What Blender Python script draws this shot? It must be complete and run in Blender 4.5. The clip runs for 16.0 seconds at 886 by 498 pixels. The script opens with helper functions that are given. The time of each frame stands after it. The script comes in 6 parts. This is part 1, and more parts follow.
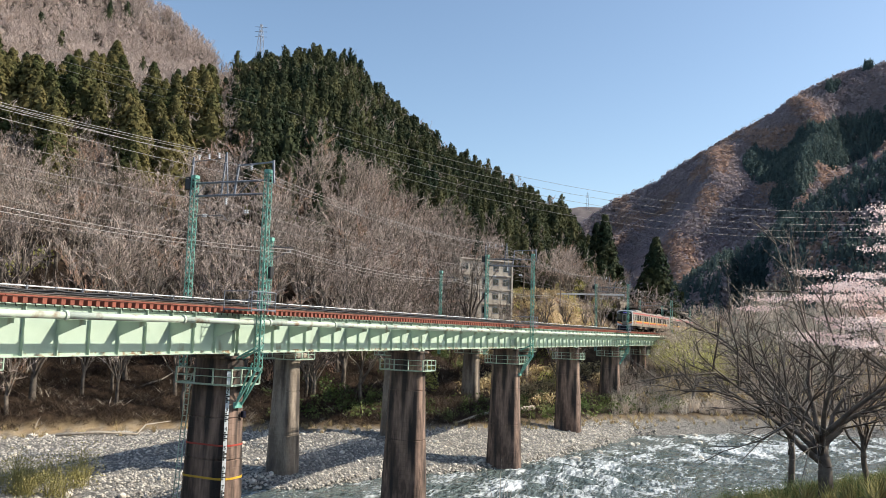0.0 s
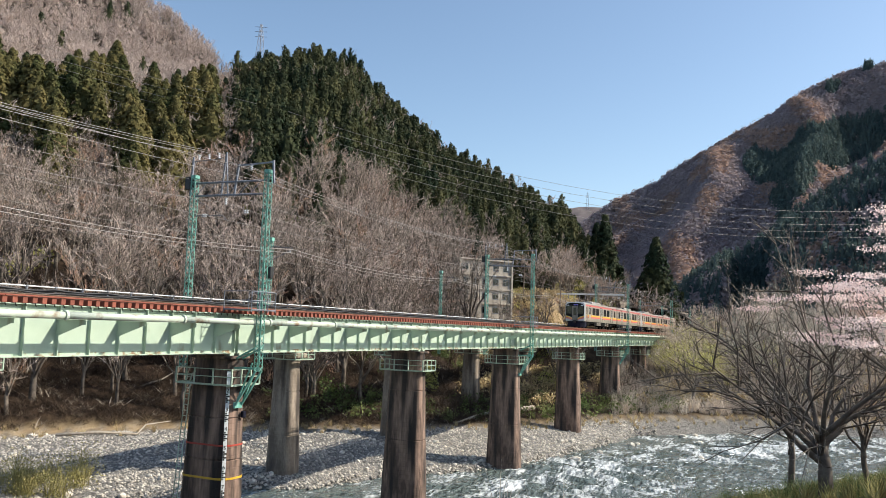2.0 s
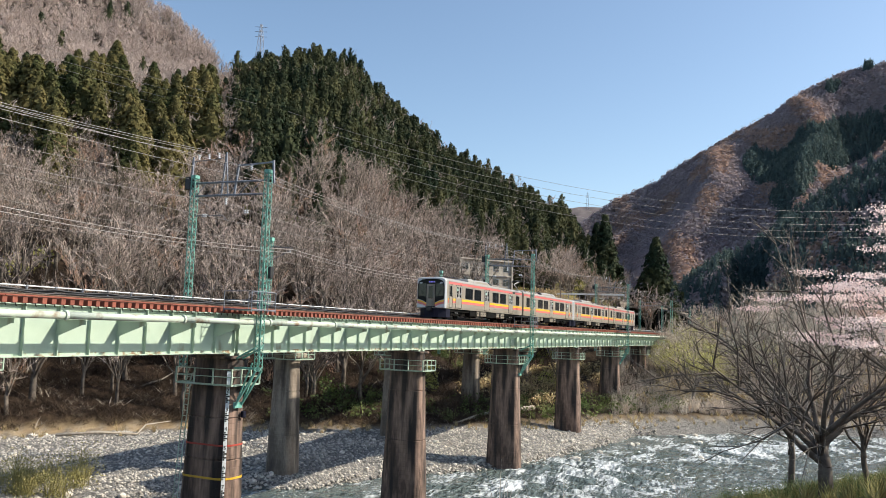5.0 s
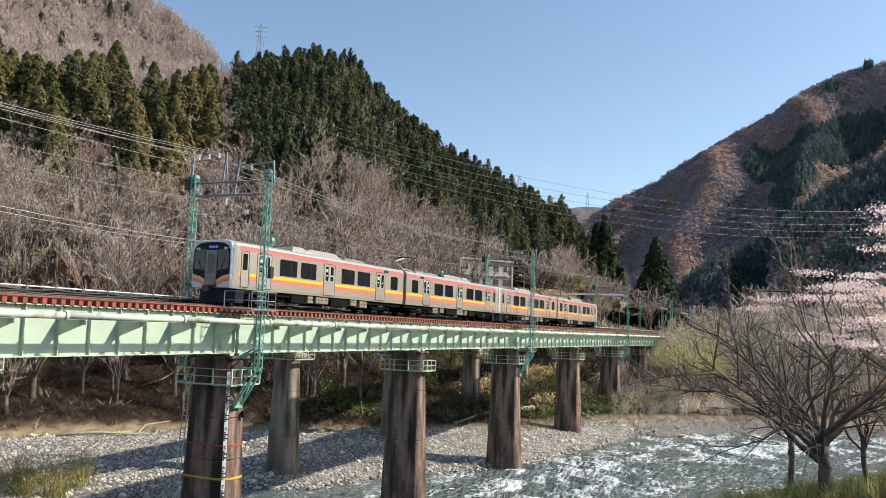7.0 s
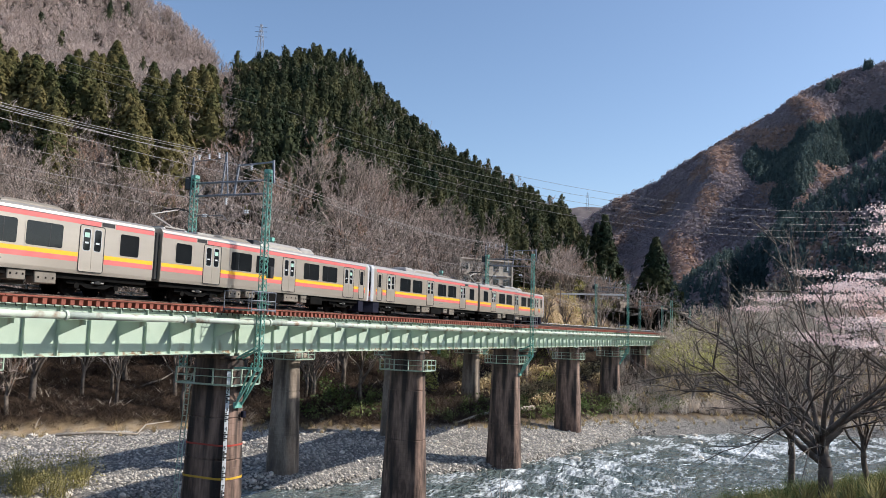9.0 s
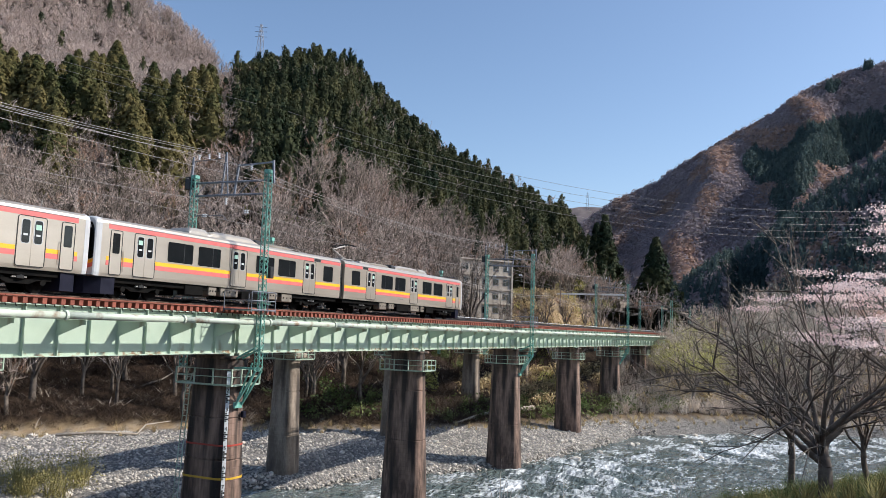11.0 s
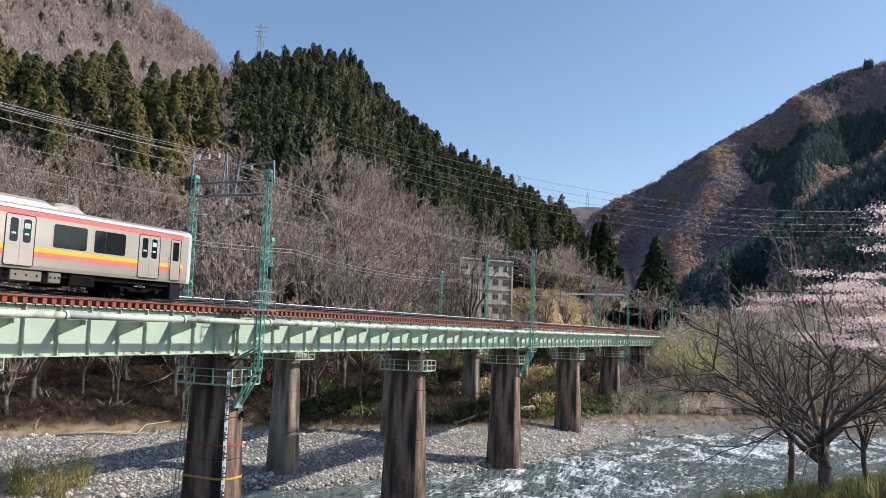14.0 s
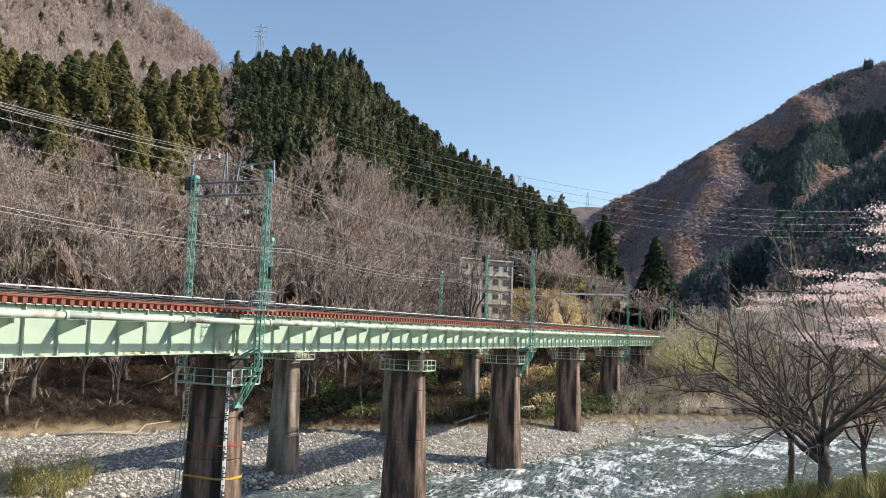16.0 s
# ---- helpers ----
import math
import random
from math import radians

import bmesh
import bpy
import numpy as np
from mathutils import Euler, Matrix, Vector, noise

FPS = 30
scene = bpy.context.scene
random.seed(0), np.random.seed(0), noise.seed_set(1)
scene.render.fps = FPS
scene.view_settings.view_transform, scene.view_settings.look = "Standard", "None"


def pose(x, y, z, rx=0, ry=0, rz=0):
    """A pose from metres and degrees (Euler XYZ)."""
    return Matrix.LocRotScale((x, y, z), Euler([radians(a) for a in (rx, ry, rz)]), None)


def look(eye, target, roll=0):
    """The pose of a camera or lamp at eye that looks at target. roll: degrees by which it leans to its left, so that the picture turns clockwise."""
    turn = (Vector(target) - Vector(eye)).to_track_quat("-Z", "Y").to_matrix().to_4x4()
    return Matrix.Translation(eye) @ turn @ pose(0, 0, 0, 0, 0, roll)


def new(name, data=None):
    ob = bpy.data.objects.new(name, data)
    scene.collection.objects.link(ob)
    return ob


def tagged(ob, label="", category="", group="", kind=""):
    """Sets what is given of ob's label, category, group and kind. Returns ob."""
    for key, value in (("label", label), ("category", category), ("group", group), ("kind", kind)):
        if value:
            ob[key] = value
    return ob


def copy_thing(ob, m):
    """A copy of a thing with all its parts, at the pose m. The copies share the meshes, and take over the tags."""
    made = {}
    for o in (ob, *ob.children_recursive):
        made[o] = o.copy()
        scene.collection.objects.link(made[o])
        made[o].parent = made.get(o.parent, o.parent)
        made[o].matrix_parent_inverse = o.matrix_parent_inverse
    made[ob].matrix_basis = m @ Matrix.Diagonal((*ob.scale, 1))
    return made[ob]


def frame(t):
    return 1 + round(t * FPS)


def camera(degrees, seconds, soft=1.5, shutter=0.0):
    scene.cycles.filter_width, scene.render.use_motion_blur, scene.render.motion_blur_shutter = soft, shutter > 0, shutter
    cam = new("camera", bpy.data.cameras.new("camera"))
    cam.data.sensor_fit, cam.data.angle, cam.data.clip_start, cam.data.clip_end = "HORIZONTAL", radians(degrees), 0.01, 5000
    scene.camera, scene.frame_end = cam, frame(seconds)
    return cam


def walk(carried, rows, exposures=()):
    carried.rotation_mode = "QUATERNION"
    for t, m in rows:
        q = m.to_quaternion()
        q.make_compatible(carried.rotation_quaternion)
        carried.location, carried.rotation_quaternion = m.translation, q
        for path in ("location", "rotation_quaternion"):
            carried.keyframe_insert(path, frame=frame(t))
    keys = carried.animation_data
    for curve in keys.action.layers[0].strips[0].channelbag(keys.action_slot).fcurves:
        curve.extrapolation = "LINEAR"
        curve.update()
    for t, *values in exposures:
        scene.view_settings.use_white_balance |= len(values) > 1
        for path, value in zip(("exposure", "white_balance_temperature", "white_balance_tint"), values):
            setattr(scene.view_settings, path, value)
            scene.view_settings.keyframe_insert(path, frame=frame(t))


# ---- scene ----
cam = camera(60.0, 16.0, soft=0.5)
# ---- camera ----
EYE = Vector((0.0, 0.0, 14.2))
HEAD, TILT, LEAN = 0.44673, 0.1068, 0.02996
AIM = Vector((math.cos(HEAD) * math.cos(TILT), math.sin(HEAD) * math.cos(TILT), math.sin(TILT)))
walk(cam, [(0.0, look(EYE, EYE + AIM, math.degrees(LEAN))), (16.0, look(EYE, EYE + AIM, math.degrees(LEAN)))],
     exposures=[(0.0, 0.56, 6700, 6), (7.0, 0.56, 6700, 6), (8.6, 0.32, 6250, 10), (14.3, 0.32, 6250, 10), (15.4, 0.56, 6700, 6), (16.0, 0.56, 6700, 6)])

# ---- world and sun ----
SUN_TO = Vector((0.60, -1.12, 0.99)).normalized()
world = bpy.data.worlds.new("sky")
scene.world = world
world.use_nodes = True
wn = world.node_tree.nodes
sky = wn.new("ShaderNodeTexSky")
sky.sky_type = "NISHITA"
sky.sun_disc = False
sky.sun_elevation = math.asin(SUN_TO.z)
sky.sun_rotation = math.atan2(SUN_TO.x, SUN_TO.y)
sky.altitude = 450
sky.air_density, sky.dust_density, sky.ozone_density = 1.0, 1.2, 1.5
wn["Background"].inputs[1].default_value = 0.133
world.node_tree.links.new(sky.outputs[0], wn["Background"].inputs[0])
sun = new("sun", bpy.data.lights.new("sun", "SUN"))
sun.data.energy, sun.data.angle, sun.data.color = 4.3, radians(0.5), (1.0, 0.94, 0.85)
sun.matrix_world = look(SUN_TO * 200, (0, 0, 0))

# ---- materials ----


def mat(name, c1, c2=None, scale=3.0, rough=0.8, metal=0.0, bump=0.2, fine=40.0, stretch=(1, 1, 1), stain=None, stain_amount=0.0,
        vary=0.0, spec=0.5, island=0.0, stain_scale=None, stain_stretch=(1, 1, 1)):
    """A procedural surface: two tones in coarse and fine noise, stains, relief and a little change from object to object."""
    m = bpy.data.materials.new(name)
    m.use_nodes = True
    n, l = m.node_tree.nodes, m.node_tree.links
    b = n["Principled BSDF"]
    co = n.new("ShaderNodeTexCoord")
    mp = n.new("ShaderNodeMapping")
    mp.inputs["Scale"].default_value = stretch
    l.new(co.outputs["Object"], mp.inputs[0])
    big, small = n.new("ShaderNodeTexNoise"), n.new("ShaderNodeTexNoise")
    big.inputs["Scale"].default_value, big.inputs["Detail"].default_value = scale, 6
    small.inputs["Scale"].default_value, small.inputs["Detail"].default_value = fine, 4
    l.new(mp.outputs[0], big.inputs[0])
    l.new(mp.outputs[0], small.inputs[0])
    mix = n.new("ShaderNodeMix")
    mix.data_type = "RGBA"
    mix.inputs[6].default_value, mix.inputs[7].default_value = (*c1, 1), (*(c2 or c1), 1)
    ramp = n.new("ShaderNodeMapRange")
    ramp.inputs[1].default_value, ramp.inputs[2].default_value = 0.36, 0.64
    add = n.new("ShaderNodeMath")
    add.operation = "MULTIPLY_ADD"
    add.inputs[1].default_value, add.inputs[2].default_value = 0.35, -0.175
    l.new(small.outputs[0], add.inputs[0])
    tot = n.new("ShaderNodeMath")
    l.new(big.outputs[0], tot.inputs[0])
    l.new(add.outputs[0], tot.inputs[1])
    l.new(tot.outputs[0], ramp.inputs[0])
    l.new(ramp.outputs[0], mix.inputs[0])
    out = mix.outputs[2]
    if stain:
        ms = n.new("ShaderNodeMapping")
        ms.inputs["Scale"].default_value = stain_stretch
        l.new(co.outputs["Object"], ms.inputs[0])
        sn = n.new("ShaderNodeTexNoise")
        sn.inputs["Scale"].default_value, sn.inputs["Detail"].default_value = stain_scale or scale * 1.7, 8
        l.new(ms.outputs[0], sn.inputs[0])
        sr = n.new("ShaderNodeMapRange")
        sr.inputs[1].default_value, sr.inputs[2].default_value, sr.inputs[4].default_value = 0.62 - 0.3 * stain_amount, 0.72 - 0.2 * stain_amount, 0.9
        l.new(sn.outputs[0], sr.inputs[0])
        sm = n.new("ShaderNodeMix")
        sm.data_type = "RGBA"
        sm.inputs[7].default_value = (*stain, 1)
        l.new(out, sm.inputs[6])
        l.new(sr.outputs[0], sm.inputs[0])
        out = sm.outputs[2]
    for amount, node, socket in ((vary, "ShaderNodeObjectInfo", "Random"), (island, "ShaderNodeNewGeometry", "Random Per Island")):
        if amount:
            oi = n.new(node)
            hv = n.new("ShaderNodeHueSaturation")
            mr = n.new("ShaderNodeMapRange")
            mr.inputs[3].default_value, mr.inputs[4].default_value = 1 - amount, 1 + amount
            l.new(oi.outputs[socket], mr.inputs[0])
            l.new(mr.outputs[0], hv.inputs["Value"])
            l.new(out, hv.inputs["Color"])
            out = hv.outputs[0]
    l.new(out, b.inputs["Base Color"])
    b.inputs["Roughness"].default_value, b.inputs["Metallic"].default_value = rough, metal
    b.inputs["Specular IOR Level"].default_value = spec
    if bump:
        bp = n.new("ShaderNodeBump")
        bp.inputs["Strength"].default_value = bump
        bp.inputs["Distance"].default_value = 0.02
        l.new(tot.outputs[0], bp.inputs["Height"])
        l.new(bp.outputs[0], b.inputs["Normal"])
    return m


M_GIRDER = mat("pale_green_paint", (0.415, 0.505, 0.395), (0.465, 0.555, 0.435), 0.8, 0.45, 0, 0.08, 30, stain=(0.27, 0.26, 0.17), stain_amount=0.10, stain_scale=1.2, stain_stretch=(1, 1, 0.35))
M_GIRDER_RUST = mat("weathered_pale_green_paint", (0.415, 0.505, 0.395), (0.46, 0.545, 0.425), 0.9, 0.5, 0, 0.12, 30, stain=(0.24, 0.13, 0.06), stain_amount=0.3, stain_scale=2.5)
M_MAST = mat("teal_green_paint", (0.13, 0.35, 0.285), (0.21, 0.46, 0.385), 2.0, 0.5, 0, 0.1, 30, vary=0.05, stain=(0.10, 0.2, 0.15), stain_amount=0.1)
M_PIPE = mat("grey_green_pipe_paint", (0.50, 0.55, 0.46), (0.56, 0.61, 0.51), 1.2, 0.4, 0, 0.08, 25, stain=(0.26, 0.16, 0.09), stain_amount=0.3, stain_scale=1.5)
M_SLEEPER = mat("red_oxide_timber", (0.21, 0.050, 0.030), (0.29, 0.085, 0.052), 3, 0.75, 0, 0.3, 30, vary=0.18, stretch=(1, 1, 1))
M_STEEL = mat("galvanised_steel", (0.17, 0.18, 0.21), (0.25, 0.26, 0.29), 4, 0.5, 0.3, 0.08, 40)
M_RAIL = mat("rail_steel", (0.16, 0.11, 0.08), (0.22, 0.15, 0.11), 4, 0.5, 0.6, 0.2, 40)
M_SHINE = mat("worn_rail_head", (0.6, 0.6, 0.6), (0.7, 0.7, 0.7), 4, 0.2, 1.0, 0.02, 40)
M_PIER = mat("brown_weathered_concrete", (0.095, 0.060, 0.045), (0.33, 0.215, 0.16), 0.9, 0.85, 0, 0.7, 7, stretch=(1, 1, 0.25), stain=(0.016, 0.013, 0.012), stain_amount=0.66, stain_scale=1.3, stain_stretch=(1, 1, 0.10), vary=0.08)
M_PIER_GREY = mat("grey_weathered_concrete", (0.15, 0.115, 0.088), (0.33, 0.265, 0.205), 0.9, 0.85, 0, 0.4, 9, stretch=(1, 1, 0.3), stain=(0.045, 0.035, 0.03), stain_amount=0.45, stain_scale=1.0, stain_stretch=(1, 1, 0.12))
M_CABLE = mat("black_cable_sheath", (0.015, 0.015, 0.017), (0.03, 0.03, 0.032), 4, 0.5, 0, 0.1)
M_WIRE = mat("copper_grey_wire", (0.30, 0.27, 0.25), (0.36, 0.33, 0.31), 2, 0.45, 0.5, 0)
M_WHITE = mat("white_paint", (0.72, 0.72, 0.70), (0.80, 0.80, 0.78), 4, 0.4, 0, 0.06)
M_PORCELAIN = mat("white_porcelain", (0.75, 0.76, 0.78), (0.82, 0.82, 0.84), 4, 0.2, 0, 0)
M_BLACK = mat("black_paint", (0.012, 0.012, 0.013), (0.025, 0.025, 0.026), 4, 0.55, 0, 0.1)
M_RED = mat("red_paint", (0.45, 0.05, 0.03), (0.38, 0.06, 0.04), 3, 0.6, 0, 0.1)
M_YELLOW = mat("yellow_paint", (0.70, 0.42, 0.03), (0.55, 0.32, 0.04), 3, 0.6, 0, 0.1)
M_ROCK = mat("grey_river_stone", (0.36, 0.315, 0.265), (0.66, 0.60, 0.52), 1.6, 0.85, 0, 0.4, 12, vary=0.25, island=0.25)
# brush twigs darkened to include the shade within the tangle
M_BRUSH_SHADE = mat("shade_darkened_brush_twigs", (0.035, 0.024, 0.017), (0.115, 0.080, 0.056), 0.3, 0.9, 0, 0, 1.5, island=0.55, spec=0.2)
M_PALE = mat("pale_bare_birch_twigs", (0.44, 0.355, 0.315), (0.60, 0.49, 0.44), 0.06, 0.9, 0, 0, 0.4, island=0.16, spec=0.2)
M_DRIFT = mat("bleached_driftwood", (0.30, 0.25, 0.20), (0.42, 0.36, 0.29), 2, 0.85, 0, 0.4, 20)
M_BARK = mat("grey_brown_bark", (0.075, 0.058, 0.046), (0.19, 0.155, 0.125), 1.5, 0.9, 0, 0.5, 14, vary=0.2)
M_TWIG = mat("bare_grey_brown_twigs", (0.39, 0.305, 0.26), (0.66, 0.535, 0.465), 0.09, 0.9, 0, 0, 0.3, island=0.3, spec=0.2)
M_TWIG_RUST = mat("russet_twigs_with_buds", (0.44, 0.27, 0.19), (0.52, 0.34, 0.25), 0.05, 0.9, 0, 0, 0.4, island=0.2, spec=0.2)
M_CONIFER = mat("cedar_foliage", (0.020, 0.034, 0.017), (0.088, 0.088, 0.038), 0.06, 0.85, 0, 0, 0.5, island=0.32, spec=0.2)
M_OLIVE = mat("olive_cedar_foliage", (0.050, 0.060, 0.021), (0.165, 0.135, 0.052), 0.09, 0.85, 0, 0, 0.6, island=0.32, spec=0.2)
M_SPRING = mat("fresh_yellow_green_leaves", (0.40, 0.40, 0.10), (0.54, 0.50, 0.17), 0.3, 0.7, 0, 0, 3, island=0.25, spec=0.3)
M_SHRUB = mat("dwarf_bamboo_leaves", (0.085, 0.13, 0.035), (0.20, 0.22, 0.08), 0.2, 0.7, 0, 0, 3, island=0.35, spec=0.3)
M_STRAW = mat("dry_straw_grass", (0.46, 0.345, 0.19), (0.58, 0.46, 0.26), 0.4, 0.9, 0, 0, 3, island=0.25, spec=0.2)
M_BLOSSOM = mat("pale_pink_cherry_blossom", (0.92, 0.68, 0.66), (0.94, 0.80, 0.77), 0.5, 0.7, 0, 0, 3, island=0.15, spec=0.2)


def thin(m, amount):
    """Lets some light through leaves and petals."""
    n, l = m.node_tree.nodes, m.node_tree.links
    b, out = n["Principled BSDF"], n["Material Output"]
    tr, mx = n.new("ShaderNodeBsdfTranslucent"), n.new("ShaderNodeMixShader")
    l.new(b.inputs["Base Color"].links[0].from_socket, tr.inputs[0])
    mx.inputs[0].default_value = amount
    l.new(b.outputs[0], mx.inputs[1])
    l.new(tr.outputs[0], mx.inputs[2])
    l.new(mx.outputs[0], out.inputs[0])


thin(M_BLOSSOM, 0.5)
thin(M_SPRING, 0.4)
thin(M_CONIFER, 0.2)
thin(M_OLIVE, 0.2)
thin(M_SHRUB, 0.3)
thin(M_STRAW, 0.25)

# ---- mesh building ----


class Geo:
    """Collects vertices and faces of one mesh."""

    def __init__(self):
        self.v, self.f = [], []

    def add(self, verts, faces):
        k = len(self.v)
        self.v += [tuple(p) for p in verts]
        self.f += [tuple(i + k for i in q) for q in faces]
        return self

    def box(self, x0, y0, z0, x1, y1, z1, c=0.0):
        """A box; c cuts its edges along the longest direction and round the ends."""
        if c:
            return self.chamfer(x0, y0, z0, x1, y1, z1, c)
        return self.add([(x, y, z) for z in (z0, z1) for y in (y0, y1) for x in (x0, x1)],
                        [(0, 2, 3, 1), (4, 5, 7, 6), (0, 1, 5, 4), (2, 6, 7, 3), (0, 4, 6, 2), (1, 3, 7, 5)])

    def chamfer(self, x0, y0, z0, x1, y1, z1, c):
        rings = []
        for z, d in ((z0, c), (z0 + c, 0), (z1 - c, 0), (z1, c)):
            a, b, e, g = x0 + d, x1 - d, y0 + d, y1 - d
            k = c if d == 0 else c * 0.4
            rings.append([(a + k, e, z), (b - k, e, z), (b, e + k, z), (b, g - k, z), (b - k, g, z), (a + k, g, z), (a, g - k, z), (a, e + k, z)])
        return self.loft(rings, True)

    def loft(self, rings, caps=True):
        n, k = len(rings[0]), len(self.v)
        for r in rings:
            self.v += [tuple(p) for p in r]
        for j in range(len(rings) - 1):
            for i in range(n):
                a, b = k + j * n + i, k + j * n + (i + 1) % n
                self.f.append((a, b, b + n, a + n))
        if caps:
            self.f.append(tuple(k + i for i in reversed(range(n))))
            self.f.append(tuple(k + (len(rings) - 1) * n + i for i in range(n)))
        return self

    def tube(self, pts, r, n=6, caps=True):
        """A round bar along points; r is one radius or one for each point."""
        pts = [Vector(p) for p in pts]
        rs = r if isinstance(r, (list, tuple)) else [r] * len(pts)
        rings = []
        for i, p in enumerate(pts):
            d = (pts[min(i + 1, len(pts) - 1)] - pts[max(i - 1, 0)]).normalized()
            u = d.cross(Vector((0, 0, 1)) if abs(d.z) < 0.9 else Vector((1, 0, 0))).normalized()
            w = d.cross(u)
            rings.append([p + (u * math.cos(2 * math.pi * k / n) - w * math.sin(2 * math.pi * k / n)) * rs[i] for k in range(n)])
        return self.loft(rings, caps)

    def bar(self, a, b, w, h=None):
        """A square bar from a to b."""
        a, b, h = Vector(a), Vector(b), h or w
        d = (b - a).normalized()
        u = d.cross(Vector((0, 0, 1)) if abs(d.z) < 0.9 else Vector((0, 1, 0))).normalized()
        t = d.cross(u)
        q = [(-1, -1), (-1, 1), (1, 1), (1, -1)]
        return self.loft([[p + u * (i * w / 2) + t * (j * h / 2) for i, j in q] for p in (a, b)])

    def extrude(self, profile, x0, x1):
        """A profile of (y, z) drawn out along x."""
        return self.loft([[(x, y, z) for y, z in profile] for x in (x0, x1)])

    def mesh(self, name, material, smooth=False):
        me = bpy.data.meshes.new(name)
        me.from_pydata(self.v, [], self.f)
        bm = bmesh.new()
        bm.from_mesh(me)
        bmesh.ops.recalc_face_normals(bm, faces=bm.faces)
        bm.to_mesh(me)
        bm.free()
        if smooth:
            me.polygons.foreach_set("use_smooth", [True] * len(me.polygons))
        me.materials.append(material)
        return me


def part(name, geo, material, parent=None, label="", smooth=False, at=None):
    """One mesh object under a thing or a part."""
    ob = new(name, geo if isinstance(geo, bpy.types.Mesh) else geo.mesh(name, material, smooth))
    if parent:
        ob.parent = parent
    if at:
        ob.location = at
    if label:
        ob["label"] = label
    return ob


def thing(name, at, label, category, group="", kind=""):
    ob = new(name)
    ob.empty_display_size = 0.3
    ob.location = at
    return tagged(ob, label, category, group, kind)


def raw_mesh(name, verts, tris, material, smooth=False):
    """A mesh from numpy arrays of vertices and triangles."""
    me = bpy.data.meshes.new(name)
    nv, nt = len(verts), len(tris)
    me.vertices.add(nv)
    me.vertices.foreach_set("co", np.asarray(verts, np.float32).ravel())
    me.loops.add(nt * 3)
    me.loops.foreach_set("vertex_index", np.asarray(tris, np.int32).ravel())
    me.polygons.add(nt)
    me.polygons.foreach_set("loop_start", np.arange(nt, dtype=np.int32) * 3)
    if smooth:
        me.polygons.foreach_set("use_smooth", np.ones(nt, bool))
    me.update(calc_edges=True)
    me.materials.append(material)
    return me


# ---- the lie of the land ----
SHORE_FAR = [(-400, 330), (-60, 110), (20, 62), (36, 53), (45, 49), (55, 44.5), (58, 39.6), (66, 37.4), (74.6, 31), (83, 28), (101, 24.3), (114.5, 22.6),
             (124.6, 13.7), (133, 1.3), (142, -20), (160, -70), (190, -150), (400, -600), (1000, -2000)]
SHORE_NEAR = [(-430, 300), (-90, 100), (-10, 58), (10, 45), (25, 33), (40, 24), (55, 15), (68, 7), (80, 1), (95, -8), (110, -30), (125, -75), (150, -150), (360, -600), (950, -2000)]
FOOT = [(-300, 330), (0, 130), (40, 92), (52, 78), (68, 67), (80, 51), (98, 36), (112, 29.5), (122, 22), (132, 9), (141, -9), (154, -33), (172, -70), (205, -150), (420, -600)]
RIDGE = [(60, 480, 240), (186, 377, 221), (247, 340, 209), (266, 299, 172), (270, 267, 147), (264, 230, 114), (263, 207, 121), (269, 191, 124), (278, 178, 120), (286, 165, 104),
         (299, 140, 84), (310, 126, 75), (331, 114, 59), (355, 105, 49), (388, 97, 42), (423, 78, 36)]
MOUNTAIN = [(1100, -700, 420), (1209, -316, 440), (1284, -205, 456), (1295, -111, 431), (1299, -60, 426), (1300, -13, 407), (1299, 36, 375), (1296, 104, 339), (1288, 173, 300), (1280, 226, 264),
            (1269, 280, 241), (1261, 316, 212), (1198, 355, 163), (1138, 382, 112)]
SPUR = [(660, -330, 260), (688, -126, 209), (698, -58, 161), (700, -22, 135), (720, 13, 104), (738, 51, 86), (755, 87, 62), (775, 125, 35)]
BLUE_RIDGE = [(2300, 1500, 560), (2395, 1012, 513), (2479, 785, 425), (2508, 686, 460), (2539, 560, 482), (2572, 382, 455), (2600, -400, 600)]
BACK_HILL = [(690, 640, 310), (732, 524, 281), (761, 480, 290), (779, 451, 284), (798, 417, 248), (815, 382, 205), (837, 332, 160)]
DECK = 14.83   # underside of the sleepers
RAIL = 15.25   # top of the rails
TRACK_Y = 29.69
LINE2_Y = 44.5


def to_line(x, y, line):
    """Distance to a line of points, and its height there where it has one."""
    best, height = np.full(np.shape(x), 1e9), np.zeros(np.shape(x))
    for a, b in zip(line[:-1], line[1:]):
        dx, dy = b[0] - a[0], b[1] - a[1]
        t = np.clip(((x - a[0]) * dx + (y - a[1]) * dy) / (dx * dx + dy * dy), 0, 1)
        d = np.hypot(x - a[0] - t * dx, y - a[1] - t * dy)
        near = d < best
        best = np.where(near, d, best)
        if len(a) > 2:
            height = np.where(near, a[2] + t * (b[2] - a[2]), height)
    return best, height


def line_y(x, line):
    return np.interp(x, [p[0] for p in line], [p[1] for p in line])


def waves(x, y, size, seed):
    """Soft unevenness from a few crossed sines."""
    out, rng = 0, np.random.RandomState(seed)
    for k in range(7):
        a, ph, s = rng.uniform(0, 6.28), rng.uniform(0, 6.28), size * rng.uniform(0.5, 1.6)
        out = out + np.sin((x * math.cos(a) + y * math.sin(a)) * 6.28 / s + ph)
    return out / 4


def ease(a, b, t):
    t = np.clip((t - a) / (b - a), 0, 1)
    return t * t * (3 - 2 * t)


